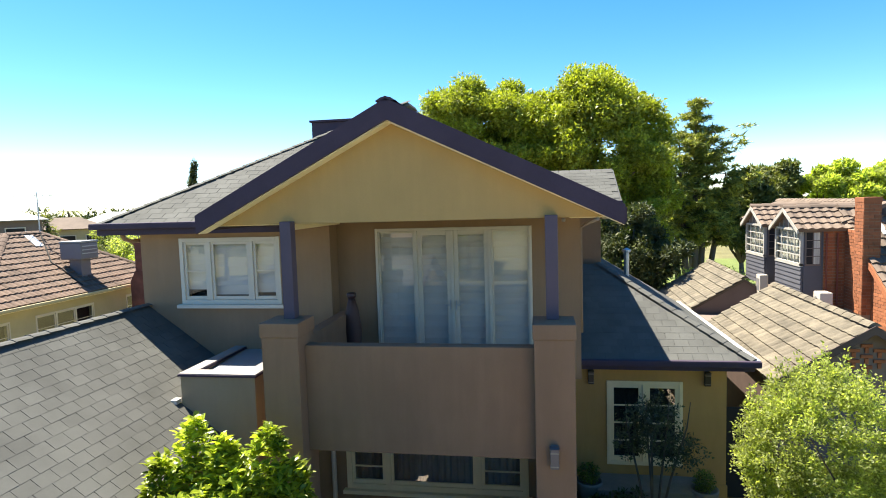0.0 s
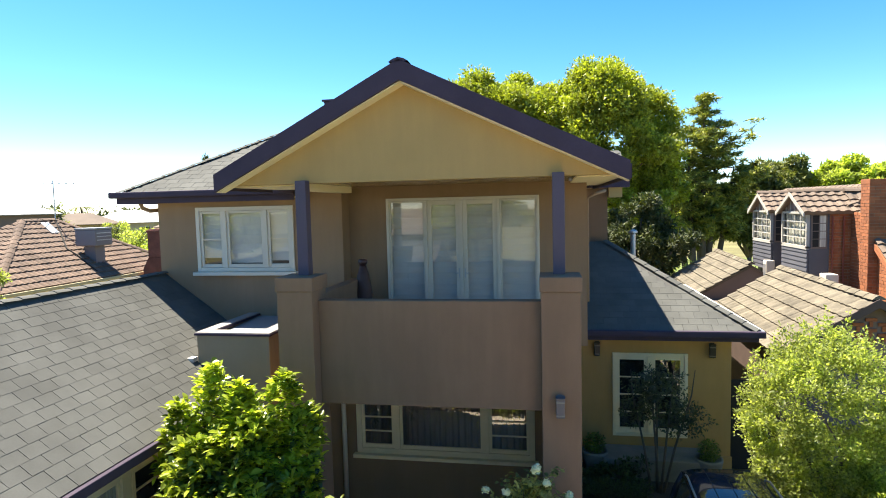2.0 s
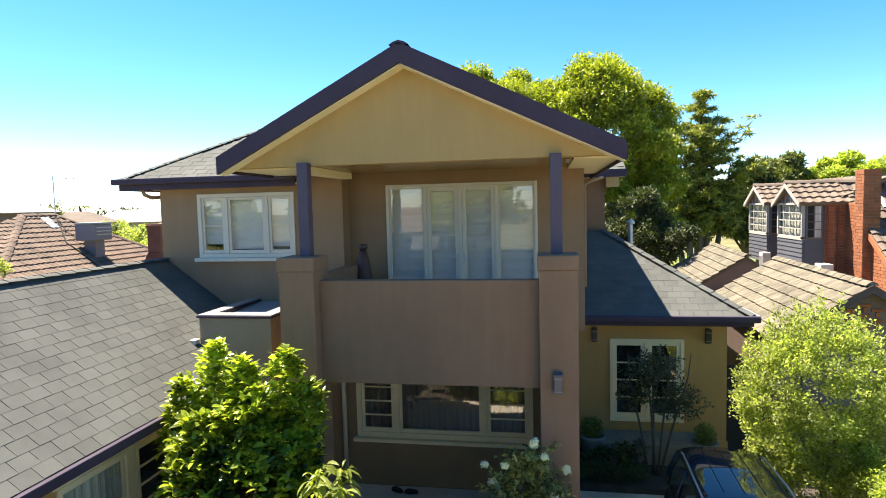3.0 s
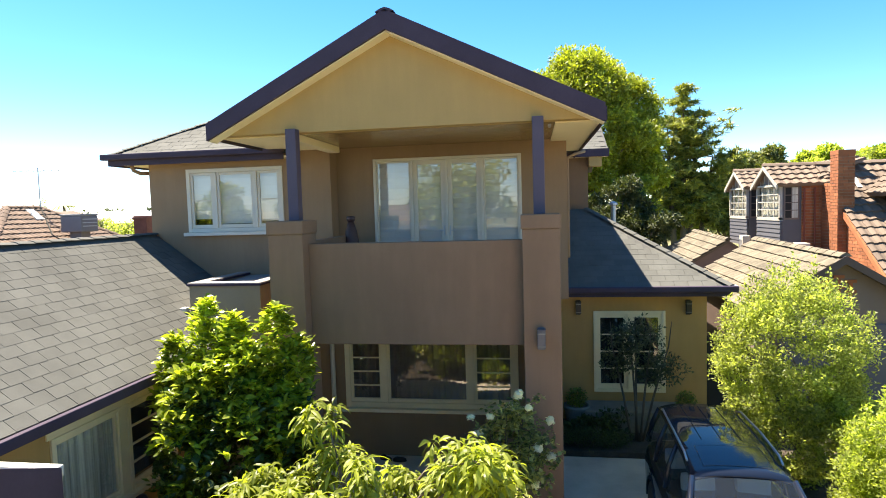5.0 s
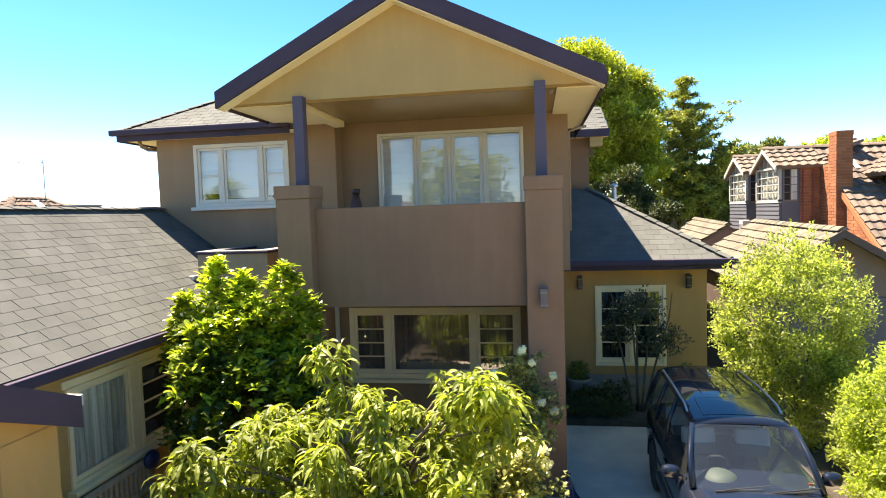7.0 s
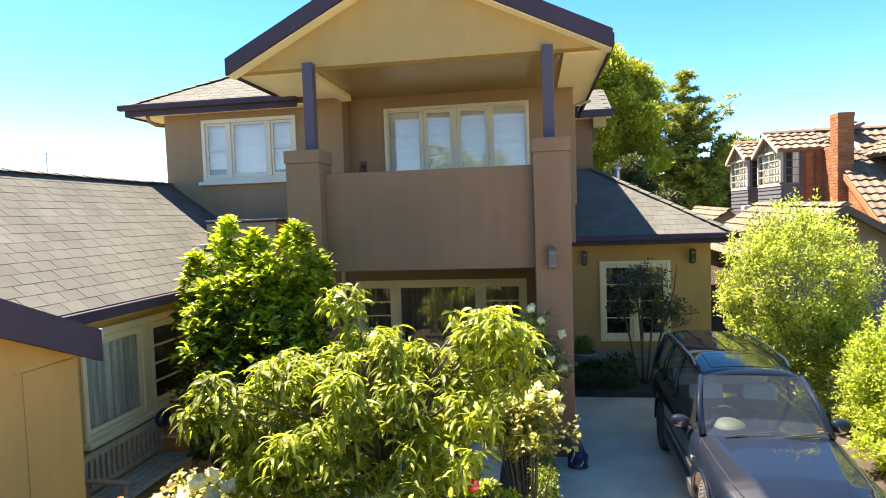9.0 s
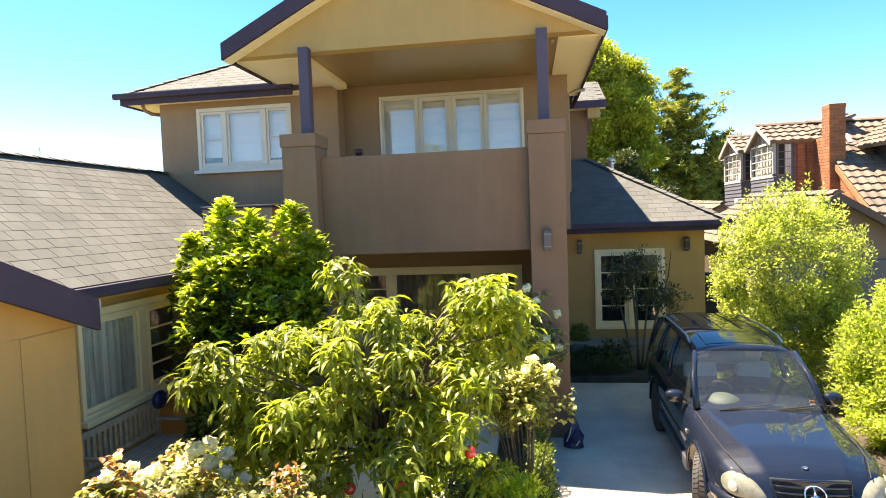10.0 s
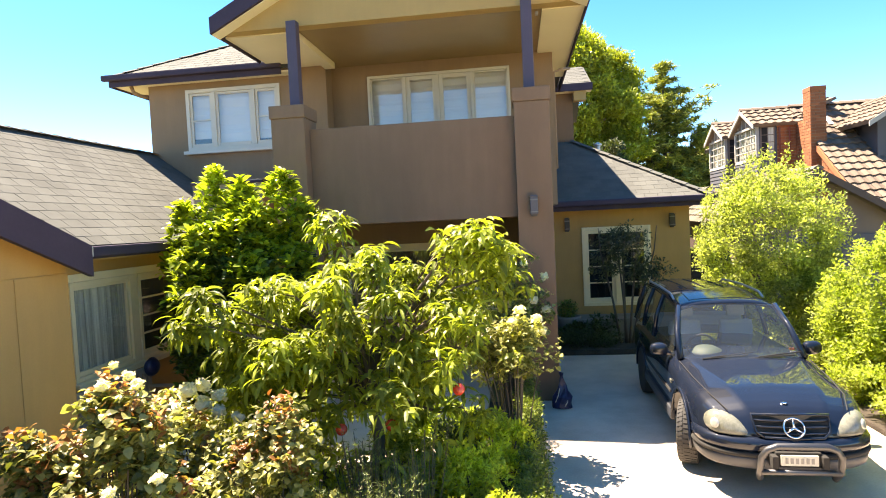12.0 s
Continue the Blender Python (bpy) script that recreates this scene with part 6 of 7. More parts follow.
for x0, x1 in ((-0.52, 0.05), (0.05, 0.62)):
    wp = thing_part("wiper", car)
    part("arm", tube([(x0, -1.03, 1.095), (x1, -0.985, 1.125)], 0.010, 5), M_DARK, wp)
    part("blade", tube([(x0 + 0.12, -1.02, 1.11), (x1 + 0.10, -0.93, 1.15)], 0.008, 5), M_DARK, wp)

# ---- trees and shrubs ----
def spread(rng, c, r, n, size, low=0.45, high=0.95, top=0.0):
    out = []
    for _ in range(n):
        d = rng.normal(size=3)
        d[2] += top
        d /= np.linalg.norm(d)
        s = low + (high - low) * rng.random()
        q = rng.uniform(0.65, 1.3) * size
        out.append((c[0] + d[0] * r[0] * s, c[1] + d[1] * r[1] * s, c[2] + d[2] * r[2] * s, q, q, q * 0.75))
    return out

def tree(name, label, at, clumps, leaf, n, length, width, trunk_h, r0, category="tree", group="", part_name="crown", tips=16, **kw):
    t = thing(name, label, category, group, at=at)
    cs, rs = [c[:3] for c in clumps], [c[3:6] for c in clumps]
    vol = [(r[0] * r[1] * r[2]) ** 0.67 for r in rs]
    counts = [max(8, int(n * v / sum(vol))) for v in vol]
    low = sorted(cs, key=lambda c: c[2])[:: max(1, len(cs) // tips)]
    limbs(t, [(0, 0, -0.12), (0.04 * r0 * 8, 0.02, trunk_h * 0.5), (0, 0, trunk_h)], [tuple(0.85 * np.array(c) + 0.15 * np.array((0, 0, trunk_h))) for c in low], r0, r0 * 0.10, rng)
    crown(t, part_name, rng, cs, rs, counts, length, width, leaf, **kw)
    return t

elm = spread(rng, (2.5, 0, 8.55), (3.5, 3.0, 3.45), 130, 0.80, 0.66, 1.04, top=0.3) + spread(rng, (-3.0, 0, 9.0), (3.3, 2.8, 3.0), 95, 0.78, 0.66, 1.04, top=0.3) + spread(rng, (-0.6, 0.2, 8.8), (3.6, 2.4, 3.1), 70, 0.9, 0.4, 0.95) + spread(rng, (3.4, -0.5, 5.2), (2.5, 2.2, 2.4), 40, 0.7, 0.6, 1.0) + spread(rng, (4.9, 0, 7.6), (1.2, 1.5, 2.8), 26, 0.45) + spread(rng, (5.2, -0.3, 6.3), (1.2, 1.5, 2.6), 32, 0.5)
tree("elm_tree", "large elm with bright yellow green crown", (1.0, 29.5, 0), elm, L_ELM, 400000, 0.16, 0.10, 3.8, 0.42, shell=0.08, upward=0.1, tri=True)
und = spread(rng, (0, 0, 3.4), (2.2, 1.8, 3.2), 50, 0.55, 0.3, 1.0)
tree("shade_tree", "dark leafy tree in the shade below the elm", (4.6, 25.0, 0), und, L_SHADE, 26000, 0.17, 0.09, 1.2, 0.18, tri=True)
pur = spread(rng, (0, 0, 11.5), (3.4, 3, 3.4), 26, 1.1)
tree("jacaranda_tree", "dusty purple grey tree behind the elm", (-6.5, 46, 0), pur, L_PURPLE, 9000, 0.3, 0.12, 7, 0.35, shell=0.3)

cyp = thing("cypress_tree", "old dark cypress with bare stems and flat layered sprays", "tree", at=(9.35, 34.8, 0))
cs, rs, cn = [], [], []
twigs = bmesh.new()
stems = [((0.1, 0.0), (0.15, 0.1), 11.3), ((0.35, 0.1), (0.9, 0.3), 9.6), ((-0.3, 0.0), (-0.8, -0.2), 9.2), ((0.6, -0.2), (1.7, 0.0), 7.4), ((-0.5, 0.2), (-1.8, 0.3), 7.2)]
for (bx, by), (tx, ty), h in stems:
    pts = [Vector((bx, by, -0.1)), Vector((bx + (tx - bx) * 0.25, by, h * 0.3)), Vector((bx + (tx - bx) * 0.7, ty * 0.7, h * 0.65)), Vector((tx, ty, h))]
    part("stem", tube(pts, [0.22, 0.17, 0.11, 0.03], 8), M_BARK, cyp, smooth=True)
    n = int(h * 5.4)
    for i in range(n):
        z = 3.3 + (h - 3.3) * (i + rng.random()) / n
        f = z / h
        p = pts[1].lerp(pts[2], (f - 0.3) / 0.35) if f < 0.65 else pts[2].lerp(pts[3], (f - 0.65) / 0.35)
        reach = float(np.interp(z, [3.3, 5, 7, 8.6, 9.8, 10.8, 11.4], [0.8, 1.4, 1.6, 1.4, 1.0, 0.55, 0.15])) * rng.uniform(0.55, 1.25)
        az = rng.uniform(0, 6.28)
        d = Vector((math.cos(az), math.sin(az), rng.uniform(0.05, 0.35)))
        q = p + d * reach
        tube([p, (p + q) / 2 + Vector((0, 0, -0.05)), q], [0.04, 0.025, 0.008], 4, twigs)
        for k in range(4):
            c = p.lerp(q, 0.42 + 0.2 * k) + Vector((rng.normal() * 0.14, rng.normal() * 0.14, 0.06))
            w = (0.40 - 0.05 * k) * rng.uniform(0.7, 1.25)
            cs.append(tuple(c))
            rs.append((w, w, 0.11))
            cn.append(44)
for p in ((2.6, 0.2, 9.0), (2.3, 0.1, 9.4), (2.75, 0.0, 9.9), (2.2, 0.2, 8.7)):
    cs.append(p), rs.append((0.5, 0.3, 0.10)), cn.append(60)
tube([(0.5, 0.1, 8.0), (1.6, 0.1, 8.8), (2.9, 0.1, 9.7)], [0.06, 0.04, 0.01], 5, twigs)
tagged(part("branch", twigs, M_BARK, cyp, smooth=True), kind="stuff")
crown(cyp, "crown", rng, cs, rs, cn, 0.26, 0.085, L_PINE, shell=0.2, flat=0.5, tri=True)

for at, r, z, leaf, lab in (((12.6, 37, 0), 1.7, 5.2, L_DARK, "dark round tree beyond the lawn"), ((14.8, 39, 0), 1.9, 5.7, L_DARK, "dark round tree beyond the lawn"), ((18.4, 39, 0), 3.1, 5.7, L_LIME, "bright lime green tree behind the brick house"), ((22.5, 40, 0), 2.6, 5.4, L_LIME, "bright lime green tree behind the brick house"), ((11.4, 44, 0), 2.0, 4.4, L_DARK, "dark tree at the lawn's edge"), ((16.5, 47, 0), 2.4, 4.6, L_PINE, "dark conifer at the lawn's edge")):
    tree("background_tree", lab, at, spread(rng, (0, 0, z), (r, r, 2.4), 44, 0.62, 0.5, 1.0), leaf, 22000, 0.24, 0.14, 2.2, 0.2, group="trees beyond the lawn", tri=True)
for at, r, z in (((6.6, 31, 0), 1.5, 1.5), ((8.3, 29.5, 0), 1.3, 1.3), ((4.4, 33, 0), 1.6, 1.8), ((10.6, 33, 0), 1.2, 1.2)):
    tree("garden_shrub", "loose pale green shrub at the garden's end", at, spread(rng, (0, 0, z), (r, r * 0.8, z * 0.9), 16, 0.55), L_PALE, 5000, 0.12, 0.06, 0.4, 0.06, category="shrub", group="shrubs at the garden's end")
for at, r, z, leaf in (((-19.8, 28.0, 0), 1.05, 2.35, L_LIME), ((-18.6, 28.6, 0), 0.9, 2.25, L_LIME), ((-22.2, 32.0, 0), 1.4, 2.55, L_DARK), ((-25.0, 33.5, 0), 1.5, 2.5, L_PALE), ((-27, 36, 0), 1.6, 2.6, L_DARK), ((-18.5, 36, 0), 1.6, 2.7, L_DARK), ((-8.75, 16.2, 0), 0.75, 3.1, L_LIME), ((-33, 42, 0), 1.8, 2.8, L_DARK), ((-36, 46, 0), 1.8, 2.9, L_PALE)):
    tree("hedge_tree", "leafy garden tree beside the bungalow", at, spread(rng, (0, 0, z), (r, r, z * 0.85), 20, 0.6), leaf, 6000, 0.17, 0.09, 0.8, 0.12, group="garden trees beside the bungalow")
sp = [(rng.normal() * 0.5 * (1 - k / 34), rng.normal() * 0.5 * (1 - k / 34), 2.5 + 7.2 * k / 30, 0.75 * (1.05 - k / 30) + 0.12, 0.75 * (1.05 - k / 30) + 0.12, 0.5) for k in range(30)]
tree("conifer_tree", "narrow dark conifer far behind the roof", (-24.2, 40, 0), sp, L_SHADE, 26000, 0.2, 0.07, 3, 0.15, shell=0.1, tri=True)
sp = [(rng.normal() * 0.3 * (1 - k / 20), rng.normal() * 0.3 * (1 - k / 20), 2.5 + 4.4 * k / 16, 1.1 * (1.02 - k / 16) + 0.08, 1.1 * (1.02 - k / 16) + 0.08, 0.10) for k in range(17)]
tree("conifer_tree", "small tiered conifer among the far houses", (-41.0, 44.6, 0), sp, L_PINE, 1800, 0.3, 0.07, 3, 0.12, shell=0.2, flat=0.6)
nbush = spread(rng, (0, 0, 3.2), (0.95, 0.85, 2.0), 60, 0.32, 0.5, 1.0)
tree("side_tree", "loose pale green tree beside the bungalow's wall", (-13.75, 12.0, 0), nbush, L_PALE, 22000, 0.09, 0.05, 1.4, 0.08, tips=14, shell=0.2)
for x, y in ((-48.5, 55.6), (-52.5, 55.0)):
    pm = thing("palm_tree", "small feathery palm far off", "palm", group="far palms", at=(x, y, 0))
    part("trunk", tube([(0, 0, 0), (0.1, 0, 3), (0, 0, 6.4)], [0.22, 0.16, 0.14], 8), M_BARK, pm, smooth=True)
    V, F = [], []
    for i in range(16):
        a = 2 * math.pi * i / 16
        for k in range(6):
            q0, q1 = k / 6, (k + 1) / 6
            def pt(q, sd):
                return (math.cos(a) * 1.9 * q - math.sin(a) * sd * 0.22 * (1 - q), math.sin(a) * 1.9 * q + math.cos(a) * sd * 0.22 * (1 - q), 6.4 + 0.9 * q - 1.7 * q * q - abs(sd) * 0.08)
            b = len(V)
            V += [pt(q0, -1), pt(q0, 1), pt(q1, 1), pt(q1, -1)]
            F.append((b, b + 1, b + 2, b + 3))
    mesh_part("frond", V, F, L_DARK, pm)
# belt of far woods
cs, rs, cn = [], [], []
for i in range(260):
    a = rng.uniform(-0.95, 0.75)
    d = rng.uniform(90, 190)
    h = rng.uniform(3.0, 6.4)
    cs.append((d * math.sin(a), d * math.cos(a), h * 0.55))
    rs.append((rng.uniform(2.5, 5), rng.uniform(2.5, 5), h * 0.55))
    cn.append(420)
V, F = leaf_cloud(rng, cs, rs, cn, 0.75, 0.5, shell=0.4, tri=True)
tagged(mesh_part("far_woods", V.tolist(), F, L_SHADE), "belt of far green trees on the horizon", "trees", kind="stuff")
for x, y, r, h in ((-16, -26, 4, 8), (-5, -27, 4.5, 9.5), (4.5, -26, 3.6, 7.5), (14, -27, 4.4, 9), (24, -26, 4, 8), (-26, -27, 4, 8)):
    tree("street_tree", "leafy street tree across the road", (x, y, 0), spread(rng, (0, 0, h * 0.62), (r, r, h * 0.36), 22, r * 0.33), L_ELM, 5000, 0.4, 0.25, h * 0.3, 0.25, group="street trees")

# shrub beside the porch
rng = np.random.default_rng(31)
PS = [(0.0, 0.0, 1.45, 1.02, 0.95, 1.45)] + [(x, y, z, 0.20, 0.20, 0.50) for x, y, z in ((-0.34, 0, 3.10), (0.10, -0.1, 2.90), (0.64, 0, 3.0), (-0.72, -0.1, 2.65), (0.92, 0, 2.62), (-0.92, 0, 2.1), (0.35, -0.35, 2.6), (-0.35, -0.45, 2.35), (0.95, -0.2, 1.9))]
shoots = []
for i in range(1500):
    c = PS[0] if i < 900 else PS[1 + i % 9]
    d = rng.normal(size=3)
    d[2] += 0.25
    d /= np.linalg.norm(d)
    k = rng.uniform(0.86, 1.03) * (1 + 0.13 * math.sin(5.0 * d[0] + 1.0) * math.cos(6.0 * d[2]))
    p = np.array(c[:3]) + d * np.array(c[3:]) * k
    if p[2] > 0.15 and (p[2] > 1.5 or i % 4 == 0):
        shoots.append(p)
shrub = tree("porch_shrub", "glossy bright green shrub beside the porch column", (-3.15, 6.25, 0), spread(rng, (0, 0, 1.45), (0.9, 0.85, 1.3), 90, 0.25, 0.5, 0.95), L_BOX, 22000, 0.10, 0.05, 0.9, 0.05, category="shrub", part_name="inner_foliage", tips=24, upward=0.4, shell=0.3)
# young/old split the shoots by height; their tones imitate sun and shade.
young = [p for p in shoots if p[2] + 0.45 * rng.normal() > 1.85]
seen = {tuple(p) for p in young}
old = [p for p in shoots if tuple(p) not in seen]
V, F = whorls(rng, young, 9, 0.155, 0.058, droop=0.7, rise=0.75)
mesh_part("young_foliage", V.tolist(), F, L_GLOSS, shrub, "bright yellow green upper leaves, sunlight put into the tone")
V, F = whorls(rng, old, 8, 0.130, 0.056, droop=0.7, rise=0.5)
mesh_part("foliage", V.tolist(), F, L_UNDERSHADE, shrub, "dark glossy lower leaves, shade put into the colour")

# weeping cherry
rng = np.random.default_rng(21)
ch = thing("cherry_tree", "weeping cherry tree with long drooping leaves", "tree", at=(-0.80, 4.15, 0))
bm = tube([(0, 0, -0.1), (0.04, 0.02, 0.55), (-0.02, 0, 1.05)], [0.075, 0.06, 0.055], 10)
cs = []
for i in range(52):
    a = 2.399963 * i + rng.normal() * 0.12
    R = 0.30 + 1.46 * math.sqrt((i + 0.5) / 52) * rng.uniform(0.85, 1.12)
    ex, ey = R * math.cos(a), R * math.sin(a) * 0.56
    top = 2.62 - 0.30 * (R / 1.9) ** 2 * 2.2 + rng.uniform(-0.50, 0.24) + (0.22 if ex > 0.9 else 0) + (0.14 if -0.9 < ex < -0.2 and ey > 0 else 0)
    top -= 0.42 * max(0.0, ey) + 0.10 * max(0.0, ex * 0.5)
    top -= (0.30 if 0.0 < ex < 0.85 else (0.16 if ex > 0 else 0.08)) + 0.42 * max(0.0, -ex - 0.45)
    if ex < -1.25:
        ex *= 0.88
    if i % 4 == 3:
        top -= rng.uniform(0.35, 0.8)
    if top < 1.95:
        ex = min(ex, 0.95)
    pts = [(0, 0, 0.95), (ex * 0.35, ey * 0.35, 1.0 + (top - 1.0) * 0.62), (ex * 0.75, ey * 0.75, top - 0.08), (ex, ey, top), (ex * 1.10, ey * 1.10, top - 0.14)]
    tube(pts, [0.026, 0.018, 0.012, 0.008, 0.004], 5, bm)
    for k in range(19 if ex < 0.5 else 13):
        f = 0.36 + 0.64 * math.sqrt(rng.random())
        g = f * 4
        q0, q1 = Vector(pts[min(3, int(g))]), Vector(pts[min(3, int(g)) + 1])
        c = q0.lerp(q1, g - min(3, int(g))) + Vector(np.clip(rng.normal(size=3), -1.4, 1.4)) * 0.088
        c.z += 0.04
        cs.append(tuple(c))
    for k in range(8 if ex < 0.2 else 3):
        cs.append((ex * rng.uniform(0.7, 1.08), ey * rng.uniform(0.7, 1.08), top - rng.uniform(0.25, 0.85)))
for ex, ey, top in ((1.18, -0.45, 2.66), (1.02, -0.35, 2.50), (1.34, -0.30, 2.52), (-1.32, -0.85, 2.14), (-1.42, -0.95, 1.96), (-1.62, -0.30, 1.86)):
    pts = [(0, 0, 0.95), (ex * 0.4, ey * 0.4, 1.0 + (top - 1.0) * 0.6), (ex * 0.8, ey * 0.8, top - 0.10), (ex, ey, top), (ex * 1.12, ey, top - 0.10)]
    tube(pts, [0.024, 0.017, 0.011, 0.007, 0.004], 5, bm)
    for k in range(15):
        q0, q1 = (Vector(pts[2]), Vector(pts[3])) if k < 8 else (Vector(pts[3]), Vector(pts[4]))
        cs.append(tuple(q0.lerp(q1, rng.random()) + Vector(rng.normal(size=3)) * 0.06))
for k in range(150):
    cs.append((rng.uniform(-1.25, 1.0), rng.uniform(-0.6, 0.45), rng.uniform(1.0, 1.75)))
part("trunk", bm, M_BARK, ch, smooth=True)
V, F = whorls(rng, cs, 8, 0.19, 0.037)
mesh_part("crown", V.tolist(), F, L_CHERRY, ch)

# bushes along the drive
rng = np.random.default_rng(41)
def upright(clumps, n, c, r):
    """Thin shoots that stand out of the bush's outline."""
    out = list(clumps)
    for _ in range(n):
        d = rng.normal(size=3)
        d[2] = abs(d[2]) * 0.9 + 0.15
        d /= np.linalg.norm(d)
        k = rng.uniform(0.98, 1.12)
        out.append((c[0] + d[0] * r[0] * k, c[1] + d[1] * r[1] * k, c[2] + d[2] * r[2] * k, 0.075, 0.075, rng.uniform(0.13, 0.26)))
    return out
B1 = upright(spread(rng, (-0.10, 0, 1.95), (1.10, 1.02, 1.48), 260, 0.22, 0.74, 1.02) + spread(rng, (0.12, -0.05, 0.95), (1.10, 1.10, 0.90), 120, 0.22, 0.8, 1.0), 110, (-0.10, 0, 1.95), (1.16, 1.08, 1.56))
tree("pittosporum_bush", "tall pale green bush beside the driveway", (5.30, 9.55, 0), B1, L_PALE, 54000, 0.062, 0.032, 0.7, 0.06, category="bush", group="bushes beside the driveway", tips=10, shell=0.3, upward=0.35)
B2 = upright(spread(rng, (0, 0, 1.15), (0.95, 1.05, 1.02), 190, 0.22, 0.72, 1.02) + spread(rng, (-0.30, -0.6, 0.55), (0.85, 1.0, 0.6), 70, 0.22, 0.7, 1.0) + spread(rng, (-0.30, 1.15, 0.85), (0.55, 0.6, 0.8), 50, 0.22, 0.6, 1.0), 80, (0, 0, 1.15), (1.0, 1.1, 1.08))
tree("pittosporum_bush", "bright lime bush beside the driveway", (5.95, 7.05, 0), B2, L_LIME, 62000, 0.060, 0.031, 0.5, 0.06, category="bush", group="bushes beside the driveway", tips=10, shell=0.3, upward=0.35)
B3 = upright(spread(rng, (-0.08, 0, 0.82), (0.95, 1.30, 0.86), 170, 0.22, 0.7, 1.02), 50, (0, 0, 0.95), (0.75, 1.1, 0.95))
tree("pittosporum_bush", "bright lime bush beside the driveway", (5.75, 4.9, 0), B3, L_LIME, 40000, 0.055, 0.030, 0.4, 0.05, category="bush", group="bushes beside the driveway", tips=10, shell=0.3, upward=0.35)

# slender dark tree before the ochre wall
sm = thing("crepe_myrtle", "slender dark leaved tree with bare stems before the wall", "tree", at=(2.85, 10.75, 0.08))
for dx, dy, tx in ((-0.1, 0, -0.35), (0.0, 0.05, 0.0), (0.06, -0.03, 0.2), (0.12, 0.02, 0.5), (0.02, 0.0, -0.12)):
    part("stem", tube([(dx, dy, 0), (dx + tx * 0.4, dy, 0.9), (dx + tx, dy + 0.05, 1.9), (dx + tx * 1.1, dy, 2.4)], [0.028, 0.022, 0.014, 0.006], 6), M_BARK, sm, smooth=True)
crown(sm, "crown", rng, *zip(*[((c[0], c[1], c[2]), (c[3], c[4], c[5]), 34) for c in spread(rng, (0.0, 0, 2.05), (0.62, 0.45, 0.55), 46, 0.19, 0.2) + spread(rng, (0.50, 0, 1.50), (0.48, 0.4, 0.45), 30, 0.17, 0.2) + spread(rng, (-0.35, 0, 1.60), (0.35, 0.35, 0.4), 18, 0.16, 0.2)]), 0.075, 0.035, L_BRONZE, shell=0.2)

def low_plant(name, label, category, at, clumps, leaf, n, length, width, group="", **kw):
    p = thing(name, label, category, group, at=at)
    cs, rs = [c[:3] for c in clumps], [c[3:6] for c in clumps]
    crown(p, "foliage", rng, cs, rs, [max(6, n // len(cs))] * len(cs), length, width, leaf, **kw)
    bm = bmesh.new()
    for c in cs[::max(1, len(cs) // 8)]:
        tube([(c[0] * 0.3, c[1] * 0.3, -0.05), (c[0] * 0.7, c[1] * 0.7, c[2] * 0.6), c], [0.012, 0.009, 0.004], 5, bm)
    tagged(part("stem", bm, M_BARK, p), kind="stuff")
    return p
# Hedge and hydrangeas by the wall: shade is put into the leaf colour.
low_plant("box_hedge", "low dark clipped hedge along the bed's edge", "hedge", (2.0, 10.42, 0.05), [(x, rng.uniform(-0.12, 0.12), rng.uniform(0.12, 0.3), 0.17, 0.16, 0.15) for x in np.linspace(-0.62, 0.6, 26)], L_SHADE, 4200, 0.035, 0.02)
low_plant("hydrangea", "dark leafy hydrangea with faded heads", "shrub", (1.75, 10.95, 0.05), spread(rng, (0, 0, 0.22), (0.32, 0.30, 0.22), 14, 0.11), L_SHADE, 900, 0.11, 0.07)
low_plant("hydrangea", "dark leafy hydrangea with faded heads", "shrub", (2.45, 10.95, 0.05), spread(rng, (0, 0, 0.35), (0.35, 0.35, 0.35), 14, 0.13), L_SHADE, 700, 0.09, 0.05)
low_plant("box_hedge", "low dark hedge between bed and driveway", "hedge", (0.78, 5.0, 0.02), [(rng.uniform(-0.10, 0.10), y, rng.uniform(0.08, 0.42), 0.13, 0.16, 0.13) for y in np.linspace(-2.0, 1.9, 90)], L_BOX, 13000, 0.036, 0.02)

def bloom(parent, c, r):
    bm = bmesh.new()
    bmesh.ops.create_icosphere(bm, subdivisions=2, radius=r * 0.8)
    for v in bm.verts:
        v.co *= 1 + 0.28 * noise.noise(v.co * (2.2 / r) + Vector(c) * 7)
        v.co.z *= 0.8
        v.co += Vector(c)
    part("bloom", bm, L_PETAL, parent, "white full rose bloom")
    V, F = leaf_cloud(rng, [c], [(r * 0.75, r * 0.75, r * 0.6)], [26], r * 0.5, r * 0.9, shell=0.8, upward=0.3)
    mesh_part("petal_ruffle", V.tolist(), F, L_PETAL, parent)
